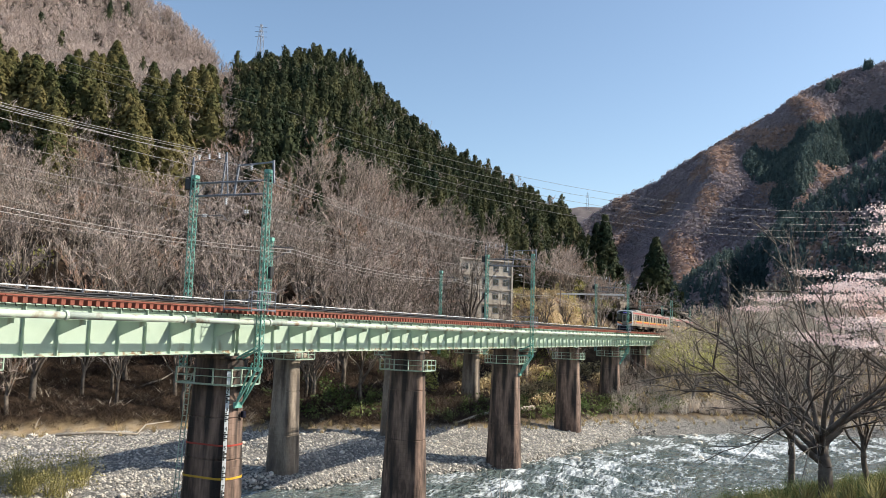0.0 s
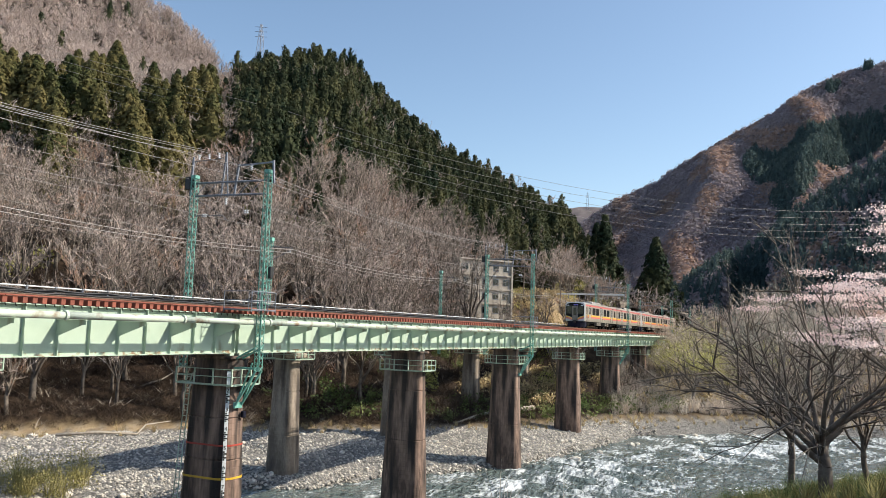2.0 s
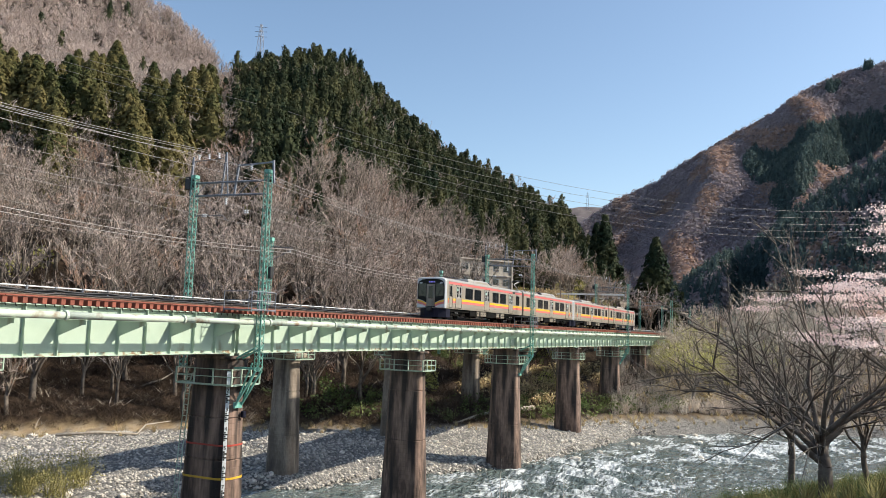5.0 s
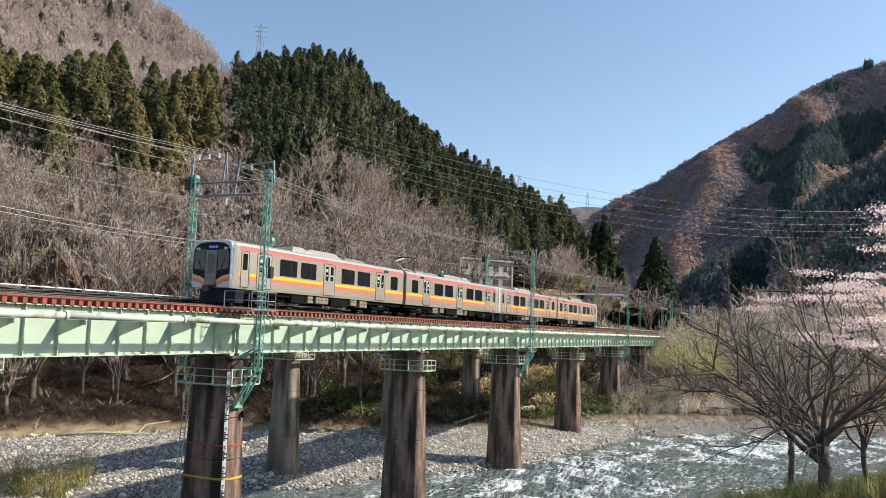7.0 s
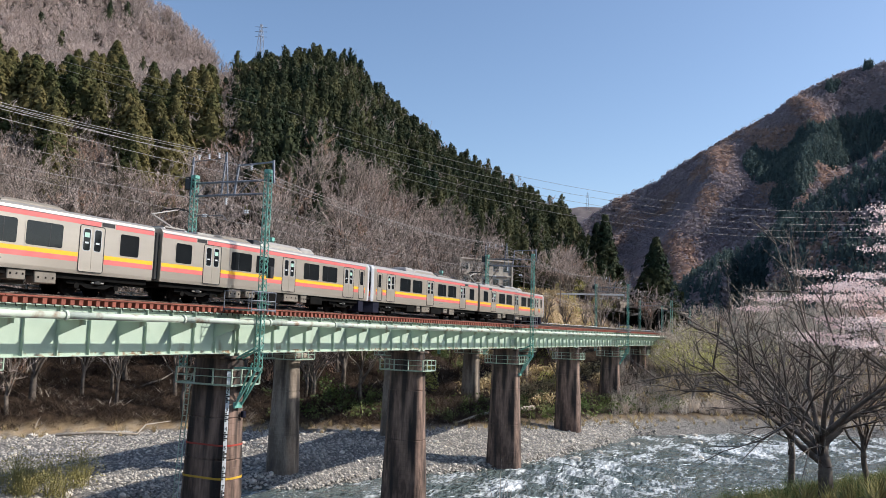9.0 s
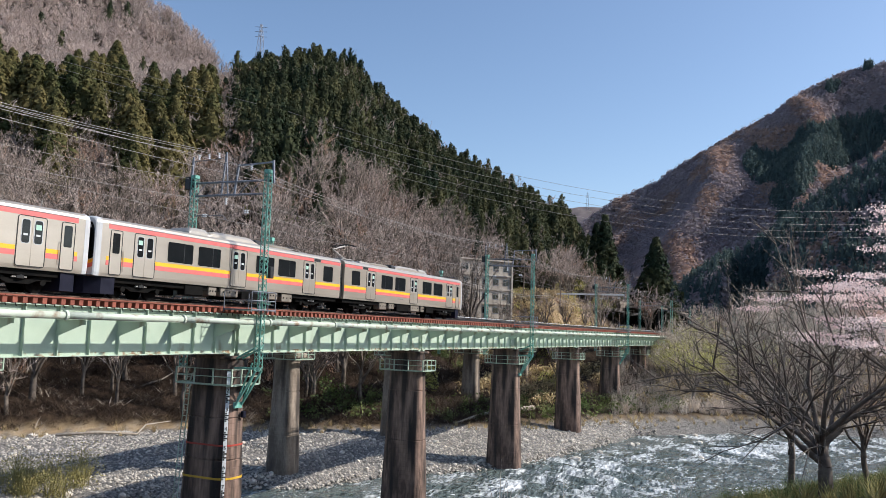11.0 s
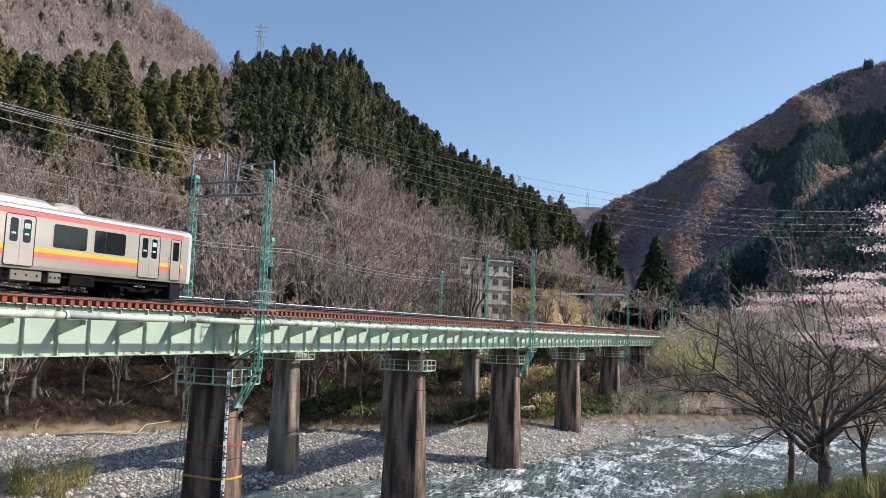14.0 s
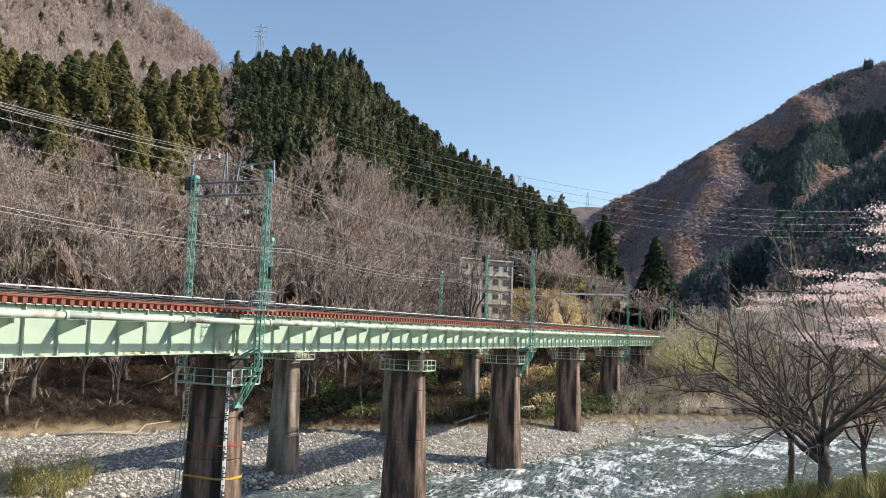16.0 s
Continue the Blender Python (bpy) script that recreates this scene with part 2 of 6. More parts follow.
def ground_height(x, y):
    x, y = np.asarray(x, float), np.asarray(y, float)
    d_far, d_near = to_line(x, y, SHORE_FAR)[0], to_line(x, y, SHORE_NEAR)[0]
    d_foot = to_line(x, y, FOOT)[0]
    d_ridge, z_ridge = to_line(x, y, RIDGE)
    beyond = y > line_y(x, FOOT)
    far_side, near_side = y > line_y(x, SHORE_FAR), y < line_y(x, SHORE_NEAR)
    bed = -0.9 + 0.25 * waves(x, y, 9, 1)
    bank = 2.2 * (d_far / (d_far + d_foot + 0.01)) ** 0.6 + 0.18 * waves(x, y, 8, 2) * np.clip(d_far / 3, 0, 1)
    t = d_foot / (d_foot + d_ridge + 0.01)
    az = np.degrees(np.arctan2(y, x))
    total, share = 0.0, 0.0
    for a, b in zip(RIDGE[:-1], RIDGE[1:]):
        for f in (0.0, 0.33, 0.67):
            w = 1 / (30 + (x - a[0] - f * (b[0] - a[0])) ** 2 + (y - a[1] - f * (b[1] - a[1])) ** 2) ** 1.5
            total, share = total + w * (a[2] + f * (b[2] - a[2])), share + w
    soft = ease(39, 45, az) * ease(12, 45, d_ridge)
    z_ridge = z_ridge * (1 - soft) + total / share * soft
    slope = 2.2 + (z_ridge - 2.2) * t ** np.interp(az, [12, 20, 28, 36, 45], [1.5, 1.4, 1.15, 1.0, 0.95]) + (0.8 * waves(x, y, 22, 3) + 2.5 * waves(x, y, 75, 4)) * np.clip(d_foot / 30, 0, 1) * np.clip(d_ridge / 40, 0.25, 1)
    terrace = 2.2 + np.clip(d_foot * 0.21, 0, 13.0) + 0.5 * waves(x, y, 25, 5) * np.clip(d_foot / 20, 0, 1)
    az = np.degrees(np.arctan2(y, x))
    hill = slope * ease(11, 17, az) + terrace * (1 - ease(11, 17, az))
    land = np.maximum(hill, np.where(x > 95, terrace, 0))
    # beyond the ridge the land falls to a valley floor, and the mountains stand on that
    d_cam = np.hypot(x, y)
    back = z_ridge - 0.45 * d_ridge
    over = (d_cam > 330) & (az > 11) & (d_cam > np.interp(az, [8, 14, 17, 22, 26, 34, 42, 48, 54, 64], [440, 400, 370, 350, 330, 330, 350, 400, 420, 440]))
    land = np.where(over, np.maximum(back, 22), land)
    # a road shelf on the slope
    w = ease(11.5, 13.0, az) * ease(24, 21.5, az)
    shelf = np.where(d_cam < 183, 23.2 - (183 - d_cam) * 0.8, 23.2)
    land = np.where(d_cam < 215, np.maximum(land, shelf * w), np.maximum(land, 23.2 * w * ease(260, 215, d_cam)))
    z = np.where(beyond, land, np.where(far_side, bank, bed))
    near_bank = np.minimum(0.5 + 0.31 * d_near, 12.6) + 0.25 * waves(x, y, 7, 6) * np.clip(d_near / 3, 0, 1)
    z = np.where(near_side, near_bank, z)
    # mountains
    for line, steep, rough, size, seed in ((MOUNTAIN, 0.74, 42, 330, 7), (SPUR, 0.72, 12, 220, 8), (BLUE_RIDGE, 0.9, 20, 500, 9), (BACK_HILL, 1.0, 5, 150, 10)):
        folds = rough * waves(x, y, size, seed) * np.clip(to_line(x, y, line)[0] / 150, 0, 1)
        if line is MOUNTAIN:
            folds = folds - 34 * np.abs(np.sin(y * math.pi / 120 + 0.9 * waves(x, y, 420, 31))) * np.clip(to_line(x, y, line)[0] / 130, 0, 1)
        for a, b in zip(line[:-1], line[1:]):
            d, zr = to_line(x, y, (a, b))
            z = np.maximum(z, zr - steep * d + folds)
    # the railway's formation past the end of the bridge, and before its start
    for cy, x_end in ((TRACK_Y, 182), (LINE2_Y, 150)):
        w = ease(11, 4.5, np.abs(y - cy)) * ease(x_end - 4, x_end + 3, x) * ease(700, 500, x)
        z = z * (1 - w) + (DECK - 0.15) * w
        w = ease(11, 4.5, np.abs(y - cy)) * ease(-6, -14, x) * ease(-400, -250, x)
        z = z * (1 - w) + (DECK - 0.15) * w
    return z


def axis(lo, a, b, hi, step, grow=1.12):
    """Grid lines: even between a and b, wider and wider outside."""
    mid = list(np.arange(a, b, step))
    s, q, left = step, a, []
    while q > lo:
        s *= grow
        q -= s
        left.append(q)
    s, q, right = step, mid[-1], []
    while q < hi:
        s *= grow
        q += s
        right.append(q)
    return np.array(left[::-1] + mid + right)


def ground_material():
    m = bpy.data.materials.new("valley_ground")
    m.use_nodes = True
    n, l = m.node_tree.nodes, m.node_tree.links
    b = n["Principled BSDF"]
    b.inputs["Roughness"].default_value = 0.95
    b.inputs["Specular IOR Level"].default_value = 0.2
    at = n.new("ShaderNodeAttribute")
    at.attribute_name = "cover"
    sep = n.new("ShaderNodeSeparateColor")
    l.new(at.outputs["Color"], sep.inputs[0])
    co = n.new("ShaderNodeTexCoord")

    def tones(c1, c2, scale, detail=8):
        t = n.new("ShaderNodeTexNoise")
        t.inputs["Scale"].default_value, t.inputs["Detail"].default_value = scale, detail
        l.new(co.outputs["Object"], t.inputs[0])
        r = n.new("ShaderNodeMapRange")
        r.inputs[1].default_value, r.inputs[2].default_value = 0.38, 0.62
        l.new(t.outputs[0], r.inputs[0])
        x = n.new("ShaderNodeMix")
        x.data_type = "RGBA"
        x.inputs[6].default_value, x.inputs[7].default_value = (*c1, 1), (*c2, 1)
        l.new(r.outputs[0], x.inputs[0])
        return x.outputs[2], t

    def blend(a, c, fac):
        x = n.new("ShaderNodeMix")
        x.data_type = "RGBA"
        l.new(a, x.inputs[6])
        l.new(c, x.inputs[7])
        l.new(fac, x.inputs[0])
        return x.outputs[2]

    # leaf litter tones lowered to hold the broken shadows of the slope
    shaded_litter, t1 = tones((0.015, 0.009, 0.006), (0.056, 0.034, 0.021), 0.9)
    gravel, t2 = tones((0.07, 0.065, 0.058), (0.27, 0.25, 0.23), 4.5)
    straw, t3 = tones((0.33, 0.23, 0.13), (0.46, 0.34, 0.20), 0.9)
    forest, t4 = tones((0.12, 0.10, 0.10), (0.19, 0.155, 0.15), 0.02, 12)
    c = blend(shaded_litter, gravel, sep.outputs[0])
    c = blend(c, straw, sep.outputs[1])
    c = blend(c, forest, sep.outputs[2])
    l.new(c, b.inputs["Base Color"])
    bp = n.new("ShaderNodeBump")
    bp.inputs["Strength"].default_value, bp.inputs["Distance"].default_value = 0.6, 0.15
    l.new(t2.outputs[0], bp.inputs["Height"])
    l.new(bp.outputs[0], b.inputs["Normal"])
    return m


def build_ground():
    xs, ys = axis(-4200, -20, 200, 4300, 1.6, 1.036), axis(-4200, -40, 130, 4300, 1.6, 1.036)
    gx, gy = np.meshgrid(xs, ys)
    gz = ground_height(gx, gy)
    nx, ny = len(xs), len(ys)
    v = np.c_[gx.ravel(), gy.ravel(), gz.ravel()]
    i = (np.arange(ny - 1)[:, None] * nx + np.arange(nx - 1)[None, :]).ravel()
    tris = np.r_[np.c_[i, i + 1, i + nx + 1], np.c_[i, i + nx + 1, i + nx]]
    me = raw_mesh("ground", v, tris, ground_material(), True)
    x, y = v[:, 0], v[:, 1]
    d_foot = to_line(x, y, FOOT)[0]
    shore = (y > line_y(x, SHORE_FAR) - 2) & (y < line_y(x, FOOT))
    wet = (y <= line_y(x, SHORE_FAR)) & (y >= line_y(x, SHORE_NEAR))
    gravel = np.where(shore | wet, 1.0, 0.0)
    straw = np.exp(-((d_foot - 0.1) / 0.9) ** 2) * (y > line_y(x, SHORE_FAR) + 4) * np.where(x < 72, 0.95, 0.4)
    far = ease(330, 480, np.hypot(x, y))
    az, d_cam = np.degrees(np.arctan2(y, x)), np.hypot(x, y)
    scrub = ease(9.5, 12, az) * ease(24.5, 22.5, az) * ease(150, 166, d_cam) * ease(235, 205, d_cam) * (0.55 + 0.35 * np.clip(waves(x, y, 18, 61), -1, 1))
    straw = np.maximum(straw, scrub)
    col = np.c_[gravel, straw, far, np.ones(len(x))]
    a = me.color_attributes.new("cover", "FLOAT_COLOR", "POINT")
    a.data.foreach_set("color", col.astype(np.float32).ravel())
    tagged(new("ground", me), "brown leaf-littered valley slopes with a pale gravel river bank", "ground", kind="structure")


def water_material():
    m = bpy.data.materials.new("river_water")
    m.use_nodes = True
    n, l = m.node_tree.nodes, m.node_tree.links
    b = n["Principled BSDF"]
    co = n.new("ShaderNodeTexCoord")
    mp = n.new("ShaderNodeMapping")
    mp.inputs["Rotation"].default_value = (0, 0, radians(35))
    mp.inputs["Scale"].default_value = (0.45, 1.0, 1.0)
    l.new(co.outputs["Object"], mp.inputs[0])
    w1, w2, w3 = n.new("ShaderNodeTexNoise"), n.new("ShaderNodeTexNoise"), n.new("ShaderNodeTexNoise")
    w1.inputs["Scale"].default_value, w1.inputs["Detail"].default_value = 1.6, 8
    w2.inputs["Scale"].default_value, w2.inputs["Detail"].default_value, w2.inputs["Distortion"].default_value = 0.32, 5, 0.6
    w3.inputs["Scale"].default_value, w3.inputs["Detail"].default_value, w3.inputs["Distortion"].default_value = 2.4, 10, 0.8
    for w in (w1, w2, w3):
        l.new(mp.outputs[0], w.inputs[0])
    at = n.new("ShaderNodeAttribute")
    at.attribute_name = "foam"
    half = n.new("ShaderNodeMath")
    half.operation = "MULTIPLY_ADD"
    half.inputs[1].default_value, half.inputs[2].default_value = 0.75, -0.375
    l.new(w3.outputs[0], half.inputs[0])
    both, su = n.new("ShaderNodeMath"), n.new("ShaderNodeMath")
    l.new(w2.outputs[0], both.inputs[0])
    l.new(half.outputs[0], both.inputs[1])
    l.new(both.outputs[0], su.inputs[0])
    l.new(at.outputs["Fac"], su.inputs[1])
    r = n.new("ShaderNodeMapRange")
    r.inputs[1].default_value, r.inputs[2].default_value = 0.54, 0.82
    l.new(su.outputs[0], r.inputs[0])
    mix = n.new("ShaderNodeMix")
    mix.data_type = "RGBA"
    mix.inputs[6].default_value, mix.inputs[7].default_value = (0.115, 0.140, 0.130, 1), (0.80, 0.82, 0.83, 1)
    l.new(r.outputs[0], mix.inputs[0])
    l.new(mix.outputs[2], b.inputs["Base Color"])
    rr = n.new("ShaderNodeMapRange")
    rr.inputs[3].default_value, rr.inputs[4].default_value = 0.06, 0.75
    l.new(r.outputs[0], rr.inputs[0])
    l.new(rr.outputs[0], b.inputs["Roughness"])
    bp = n.new("ShaderNodeBump")
    bp.inputs["Strength"].default_value, bp.inputs["Distance"].default_value = 1.0, 1.0
    l.new(w1.outputs[0], bp.inputs["Height"])
    l.new(bp.outputs[0], b.inputs["Normal"])
    return m


def build_water():
    xs, ys = axis(-420, 45, 145, 900, 0.4, 1.25), axis(-1900, -16, 46, 340, 0.4, 1.25)
    gx, gy = np.meshgrid(xs, ys)
    x, y = gx.ravel(), gy.ravel()
    rapid = np.exp(-(((x - 76) / 17) ** 2 + ((y - 22) / 9) ** 2)) + 0.75 * np.exp(-(((x - 108) / 14) ** 2 + ((y - 9) / 7) ** 2)) + 0.45 * np.exp(-(((x - 127) / 12) ** 2 + ((y + 3) / 8) ** 2))
    u, w = x * 0.82 - y * 0.57, x * 0.57 + y * 0.82
    z = 0.03 * np.sin(u * 2.1 + np.sin(w * 1.3) * 1.5) + 0.02 * np.sin(u * 4.7 + w * 2.9)
    z += rapid * (0.16 * np.sin(u * 1.9 + 1.7 * np.sin(w * 0.9)) + 0.10 * np.sin(u * 3.9 + w * 1.7 + np.sin(w * 2.3)))
    crest = np.sin(u * 1.1 + 1.9 * np.sin(w * 0.37) + 0.8 * np.sin(w * 1.1 + u * 0.3)) * (0.6 + 0.4 * np.sin(w * 0.8 + u * 0.21))
    z += np.clip(rapid, 0, 1) * 0.22 * np.clip(crest, -0.4, 1)
    nx, ny = len(xs), len(ys)
    i = (np.arange(ny - 1)[:, None] * nx + np.arange(nx - 1)[None, :]).ravel()
    inside = ((y < line_y(x, SHORE_FAR) + 6) & (y > line_y(x, SHORE_NEAR) - 6))[i]
    i = i[inside]
    tris = np.r_[np.c_[i, i + 1, i + nx + 1], np.c_[i, i + nx + 1, i + nx]]
    me = raw_mesh("water", np.c_[x, y, z], tris, water_material(), True)
    a = me.attributes.new("foam", "FLOAT", "POINT")
    # foam of the rapids; beyond x = 90 some more, for sky glare
    a.data.foreach_set("value", np.clip(rapid * (0.13 + 0.13 * crest) - 0.02 + 0.07 * ease(90, 120, x), -0.06, 0.24).astype(np.float32))
    tagged(new("water", me), "clear shallow river with white rapids between gravel banks", "river", kind="structure")


build_ground()
build_water()


# ---- the railway bridge ----
JOINTS = [-11.2, 11.2, 33.6, 56.0, 78.5, 102.5, 126.7, 149.5, 184.0]
PORTALS = [33.4, 78.5, 126.7]
GIRDER_Y = (28.69, 30.69)
Z_LOW = 12.70


def girder_span(x0, x1):
    L = x1 - x0 - 0.16
    span = thing("girder_span", (x0 + 0.08, 0, 0), "pale green riveted steel plate girder span resting on piers", "bridge girder", "girder spans")
    n = max(4, round(L / 1.63))
    step = L / n
    for gy, side in ((GIRDER_Y[0], -1), (GIRDER_Y[1], 1)):
        part("web", Geo().box(0, gy - 0.012, Z_LOW, L, gy + 0.012, DECK), M_GIRDER, span)
        part("top_flange", Geo().box(0, gy - 0.2, DECK - 0.05, L, gy + 0.2, DECK, 0.008), M_GIRDER, span)
        g = Geo().box(0, gy - 0.2, Z_LOW - 0.05, L, gy + 0.2, Z_LOW, 0.008)
        g.box(0, gy - 0.03, Z_LOW, L, gy - 0.014, Z_LOW + 0.13)
        part("bottom_flange", g, M_GIRDER_RUST, span, "pale green flange with rust along its edge")
        if side < 0:
            st = Geo().box(-0.02, gy - 0.18, Z_LOW, 0.02, gy - 0.012, DECK - 0.05).box(-0.05, gy - 0.04, Z_LOW, 0.05, gy - 0.012, DECK - 0.05).mesh("stiffener", M_GIRDER)
            br = Geo()
            br.loft([[(x, gy - 0.18, 14.22), (x, gy - 0.18, 13.55), (x, gy - 1.55, 14.02), (x, gy - 1.75, 14.02), (x, gy - 1.75, 14.22)] for x in (-0.012, 0.012)])
            br.box(-0.07, gy - 1.78, 14.20, 0.07, gy - 0.02, 14.225)
            br = br.mesh("bracket", M_GIRDER)
            for k in range(n + 1):
                x = min(max(k * step, 0.06), L - 0.06)
                part("stiffener", st, None, span, at=(x, 0, 0))
                if k % 2 == 1:
                    part("bracket", br, None, span, at=(x, 0, 0))
    rv = Geo()
    gy = GIRDER_Y[0] - 0.03
    for k in range(int(L / 0.16)):
        x = 0.08 + k * 0.16
        rv.add([(x + 0.018 * math.cos(a), gy, Z_LOW + 0.065 + 0.018 * math.sin(a)) for a in (0.5, 1.55, 2.6, 3.64, 4.7, 5.75)] + [(x, gy - 0.014, Z_LOW + 0.065)],
               [(i, (i + 1) % 6, 6) for i in range(6)])
    tagged(part("rivets", rv, M_GIRDER, span), kind="stuff")
    cross = Geo().bar((0, GIRDER_Y[0], Z_LOW + 0.2), (0, GIRDER_Y[1], DECK - 0.2), 0.08).bar((0, GIRDER_Y[1], Z_LOW + 0.2), (0, GIRDER_Y[0], DECK - 0.2), 0.08).mesh("cross_brace", M_GIRDER)
    for k in range(0, n + 1, 2):
        part("cross_brace", cross, None, span, at=(k * step, 0, 0))


def rounded(a, b, r, n=5):
    """Outline of a rounded rectangle, half sizes a and b."""
    out = []
    for cx, cy, s in ((a - r, b - r, 0), (r - a, b - r, 90), (r - a, r - b, 180), (a - r, r - b, 270)):
        for k in range(n + 1):
            t = radians(s + 90 * k / n)
            out.append((cx + r * math.cos(t), cy + r * math.sin(t)))
    return out


def pier_shaft(top, bottom, a, b, r, taper, seams):
    """A tapered shaft with cast seams and the faint ledges of its formwork, about the middle of its top."""
    cuts = [(top, 0.0), (bottom, 0.0)]
    for q in seams:
        if bottom < q < top:
            cuts += [(q + 0.05, 0.0), (q + 0.03, -0.05), (q - 0.03, -0.05), (q - 0.05, 0.012)]
    z, k = top - 0.34, 0
    while z > bottom + 0.2:
        if all(abs(z - q) > 0.12 for q in seams):
            cuts += [(z + 0.012, 0.0), (z, -0.014), (z - 0.012, 0.0)]
        k += 1
        z -= 0.34 + 0.05 * math.sin(k * 2.3)
    rings = []
    for z, o in sorted(cuts, reverse=True):
        d = (top - z) * taper + o
        rings.append([(x, y, z) for x, y in rounded(a + d, b + d, r + d * 0.5)])
    return Geo().loft(rings)


def pier_rails(parent, z, a, b):
    """A narrow walkway with three rails round the top of a pier."""
    deck = Geo()
    for x0, y0, x1, y1 in ((-a, -b, a, -b + 0.45), (-a, b - 0.45, a, b), (-a, -b + 0.45, -a + 0.45, b - 0.45), (a - 0.45, -b + 0.45, a, b - 0.45)):
        deck.box(x0, y0, z - 0.06, x1, y1, z)
    part("walkway", deck, M_GIRDER, parent)
    corners = [(-a, -b), (a, -b), (a, b), (-a, b)]
    for h in (0.02, 0.42, 0.82):
        for (x0, y0), (x1, y1) in zip(corners, corners[1:] + corners[:1]):
            part("rail", Geo().bar((x0, y0, z + h), (x1, y1, z + h), 0.04), M_GIRDER, parent)
    post = Geo().box(-0.035, -0.035, 0, 0.035, 0.035, 0.85).mesh("post", M_GIRDER)
    for (x0, y0), (x1, y1) in zip(corners, corners[1:] + corners[:1]):
        for k in range(3):
            part("post", post, None, parent, at=(x0 + (x1 - x0) * k / 3, y0 + (y1 - y0) * k / 3, z))


def build_pier(x, seams, rails=True):
    zg = float(ground_height(x, TRACK_Y)) - 0.6
    p = thing("bridge_pier", (x, TRACK_Y, 0), "tall tapered brown concrete pier streaked with dark stains", "bridge pier", "piers under the green girders")
    part("shaft", pier_shaft(12.35, zg, 0.72, 1.42, 0.6, 0.034, seams), M_PIER, p, smooth=False)
    part("cap", Geo().box(-0.82, -1.52, 12.35, 0.82, 1.52, 12.52, 0.04), M_PIER, p)
    for sx in (-0.38, 0.38):
        for gy in (-1.0, 1.0):
            part("bearing", Geo().box(sx - 0.18, gy - 0.22, 12.52, sx + 0.18, gy + 0.22, Z_LOW - 0.05, 0.02), M_GIRDER, p)
    if rails:
        pier_rails(p, 11.0, 1.15, 1.95)
    return p


for a, b in zip(JOINTS[:-1], JOINTS[1:]):
    girder_span(a, b)
PIERS = [build_pier(x, s) for x, s in ((11.2, (8, 4)), (33.6, (9.2, 7.0, 4.1)), (56.0, (9.4, 5.5)), (78.5, (8.3, 4.6)), (102.5, (8.9, 5.0)), (126.7, (9, 5)), (149.5, (9,)))]

# abutments
for x, label in ((-12.3, "grey concrete bridge abutment in the near bank"), (185.2, "grey concrete bridge abutment in the wooded bank")):
    ab = thing("abutment", (x, TRACK_Y, 0), label, "abutment")
    zg = float(ground_height(x, TRACK_Y)) - 3
    part("wall", Geo().box(-1.1, -2.6, zg - 6, 1.1, 2.6, 12.5, 0.05), M_PIER_GREY, ab)
    part("backwall", Geo().box(0.1 if x > 0 else -1.1, -2.6, 12.5, 1.1 if x > 0 else -0.1, 2.6, DECK - 0.02, 0.03), M_PIER_GREY, ab)

# water pipe along the brackets
pipe = thing("water_pipe", (0, 27.1, 14.385), "pale green painted steel pipe along the girder brackets with rust below", "pipe")
for x0, x1 in zip(np.arange(-11, 184, 6.5), np.arange(-4.5, 190.5, 6.5)):
    part("pipe_length", Geo().tube([(x0, 0, 0), (min(x1, 184), 0, 0)], 0.155, 14), M_PIPE, pipe, smooth=True)
    part("collar", Geo().tube([(x0 - 0.06, 0, 0), (x0 + 0.06, 0, 0)], 0.215, 14), M_PIPE, pipe, smooth=False)

# track: rails, guard rails, sleepers, edge timbers
track = thing("railway_track", (0, TRACK_Y, 0), "single railway track on red-stained sleepers", "railway track")
RAIL_PROFILE = [(-0.06, 0), (0.06, 0), (0.06, 0.015), (0.012, 0.03), (0.012, 0.105), (0.034, 0.115), (0.034, 0.15), (-0.034, 0.15), (-0.034, 0.115), (-0.012, 0.105), (-0.012, 0.03), (-0.06, 0.015)]
for y, name, dz in ((-0.57, "rail", 0), (0.57, "rail", 0), (-0.36, "guard_rail", -0.02), (0.36, "guard_rail", -0.02)):
    part(name, Geo().extrude([(y + a, RAIL - 0.15 + dz + b) for a, b in RAIL_PROFILE], -300, 420), M_RAIL, track)
    if name == "rail":
        part("rail_head", Geo().box(-300, y - 0.03, RAIL - 0.001, 420, y + 0.03, RAIL + 0.003), M_SHINE, track, "bright worn running surface")
sl = Geo().box(-0.11, -1.25, DECK, 0.11, 1.25, DECK + 0.265, 0.012).mesh("sleeper", M_SLEEPER)
rest = Geo()
k = 0
x = -11.0
while x < 184:
    if 15 < x < 135 and k < 300:
        part("sleeper", sl, None, track, at=(x, 0, 0))
        k += 1
    else:
        rest.box(x - 0.11, -1.25, DECK, x + 0.11, 1.25, DECK + 0.265)
    x += 0.44
tagged(part("sleepers", rest, M_SLEEPER, track), kind="stuff")
x = -11.0
while x < 184:
    part("edge_timber", Geo().box(x, -1.30, DECK + 0.27, min(x + 4.38, 184), -1.17, DECK + 0.34, 0.01), M_SLEEPER, track)
    part("edge_timber", Geo().box(x, 1.17, DECK + 0.27, min(x + 4.38, 184), 1.30, DECK + 0.34, 0.01), M_SLEEPER, track)
    x += 4.4
hook = Geo().tube([(0, -1.27, DECK), (0, -1.29, DECK - 0.06), (0.05, -1.27, DECK - 0.11)], 0.025, 5)
hk = hook.mesh("hook_bolt", M_BLACK)
x = 15.4
while x < 80:
    part("hook_bolt", hk, None, track, at=(x, 0, 0))
    x += 0.44


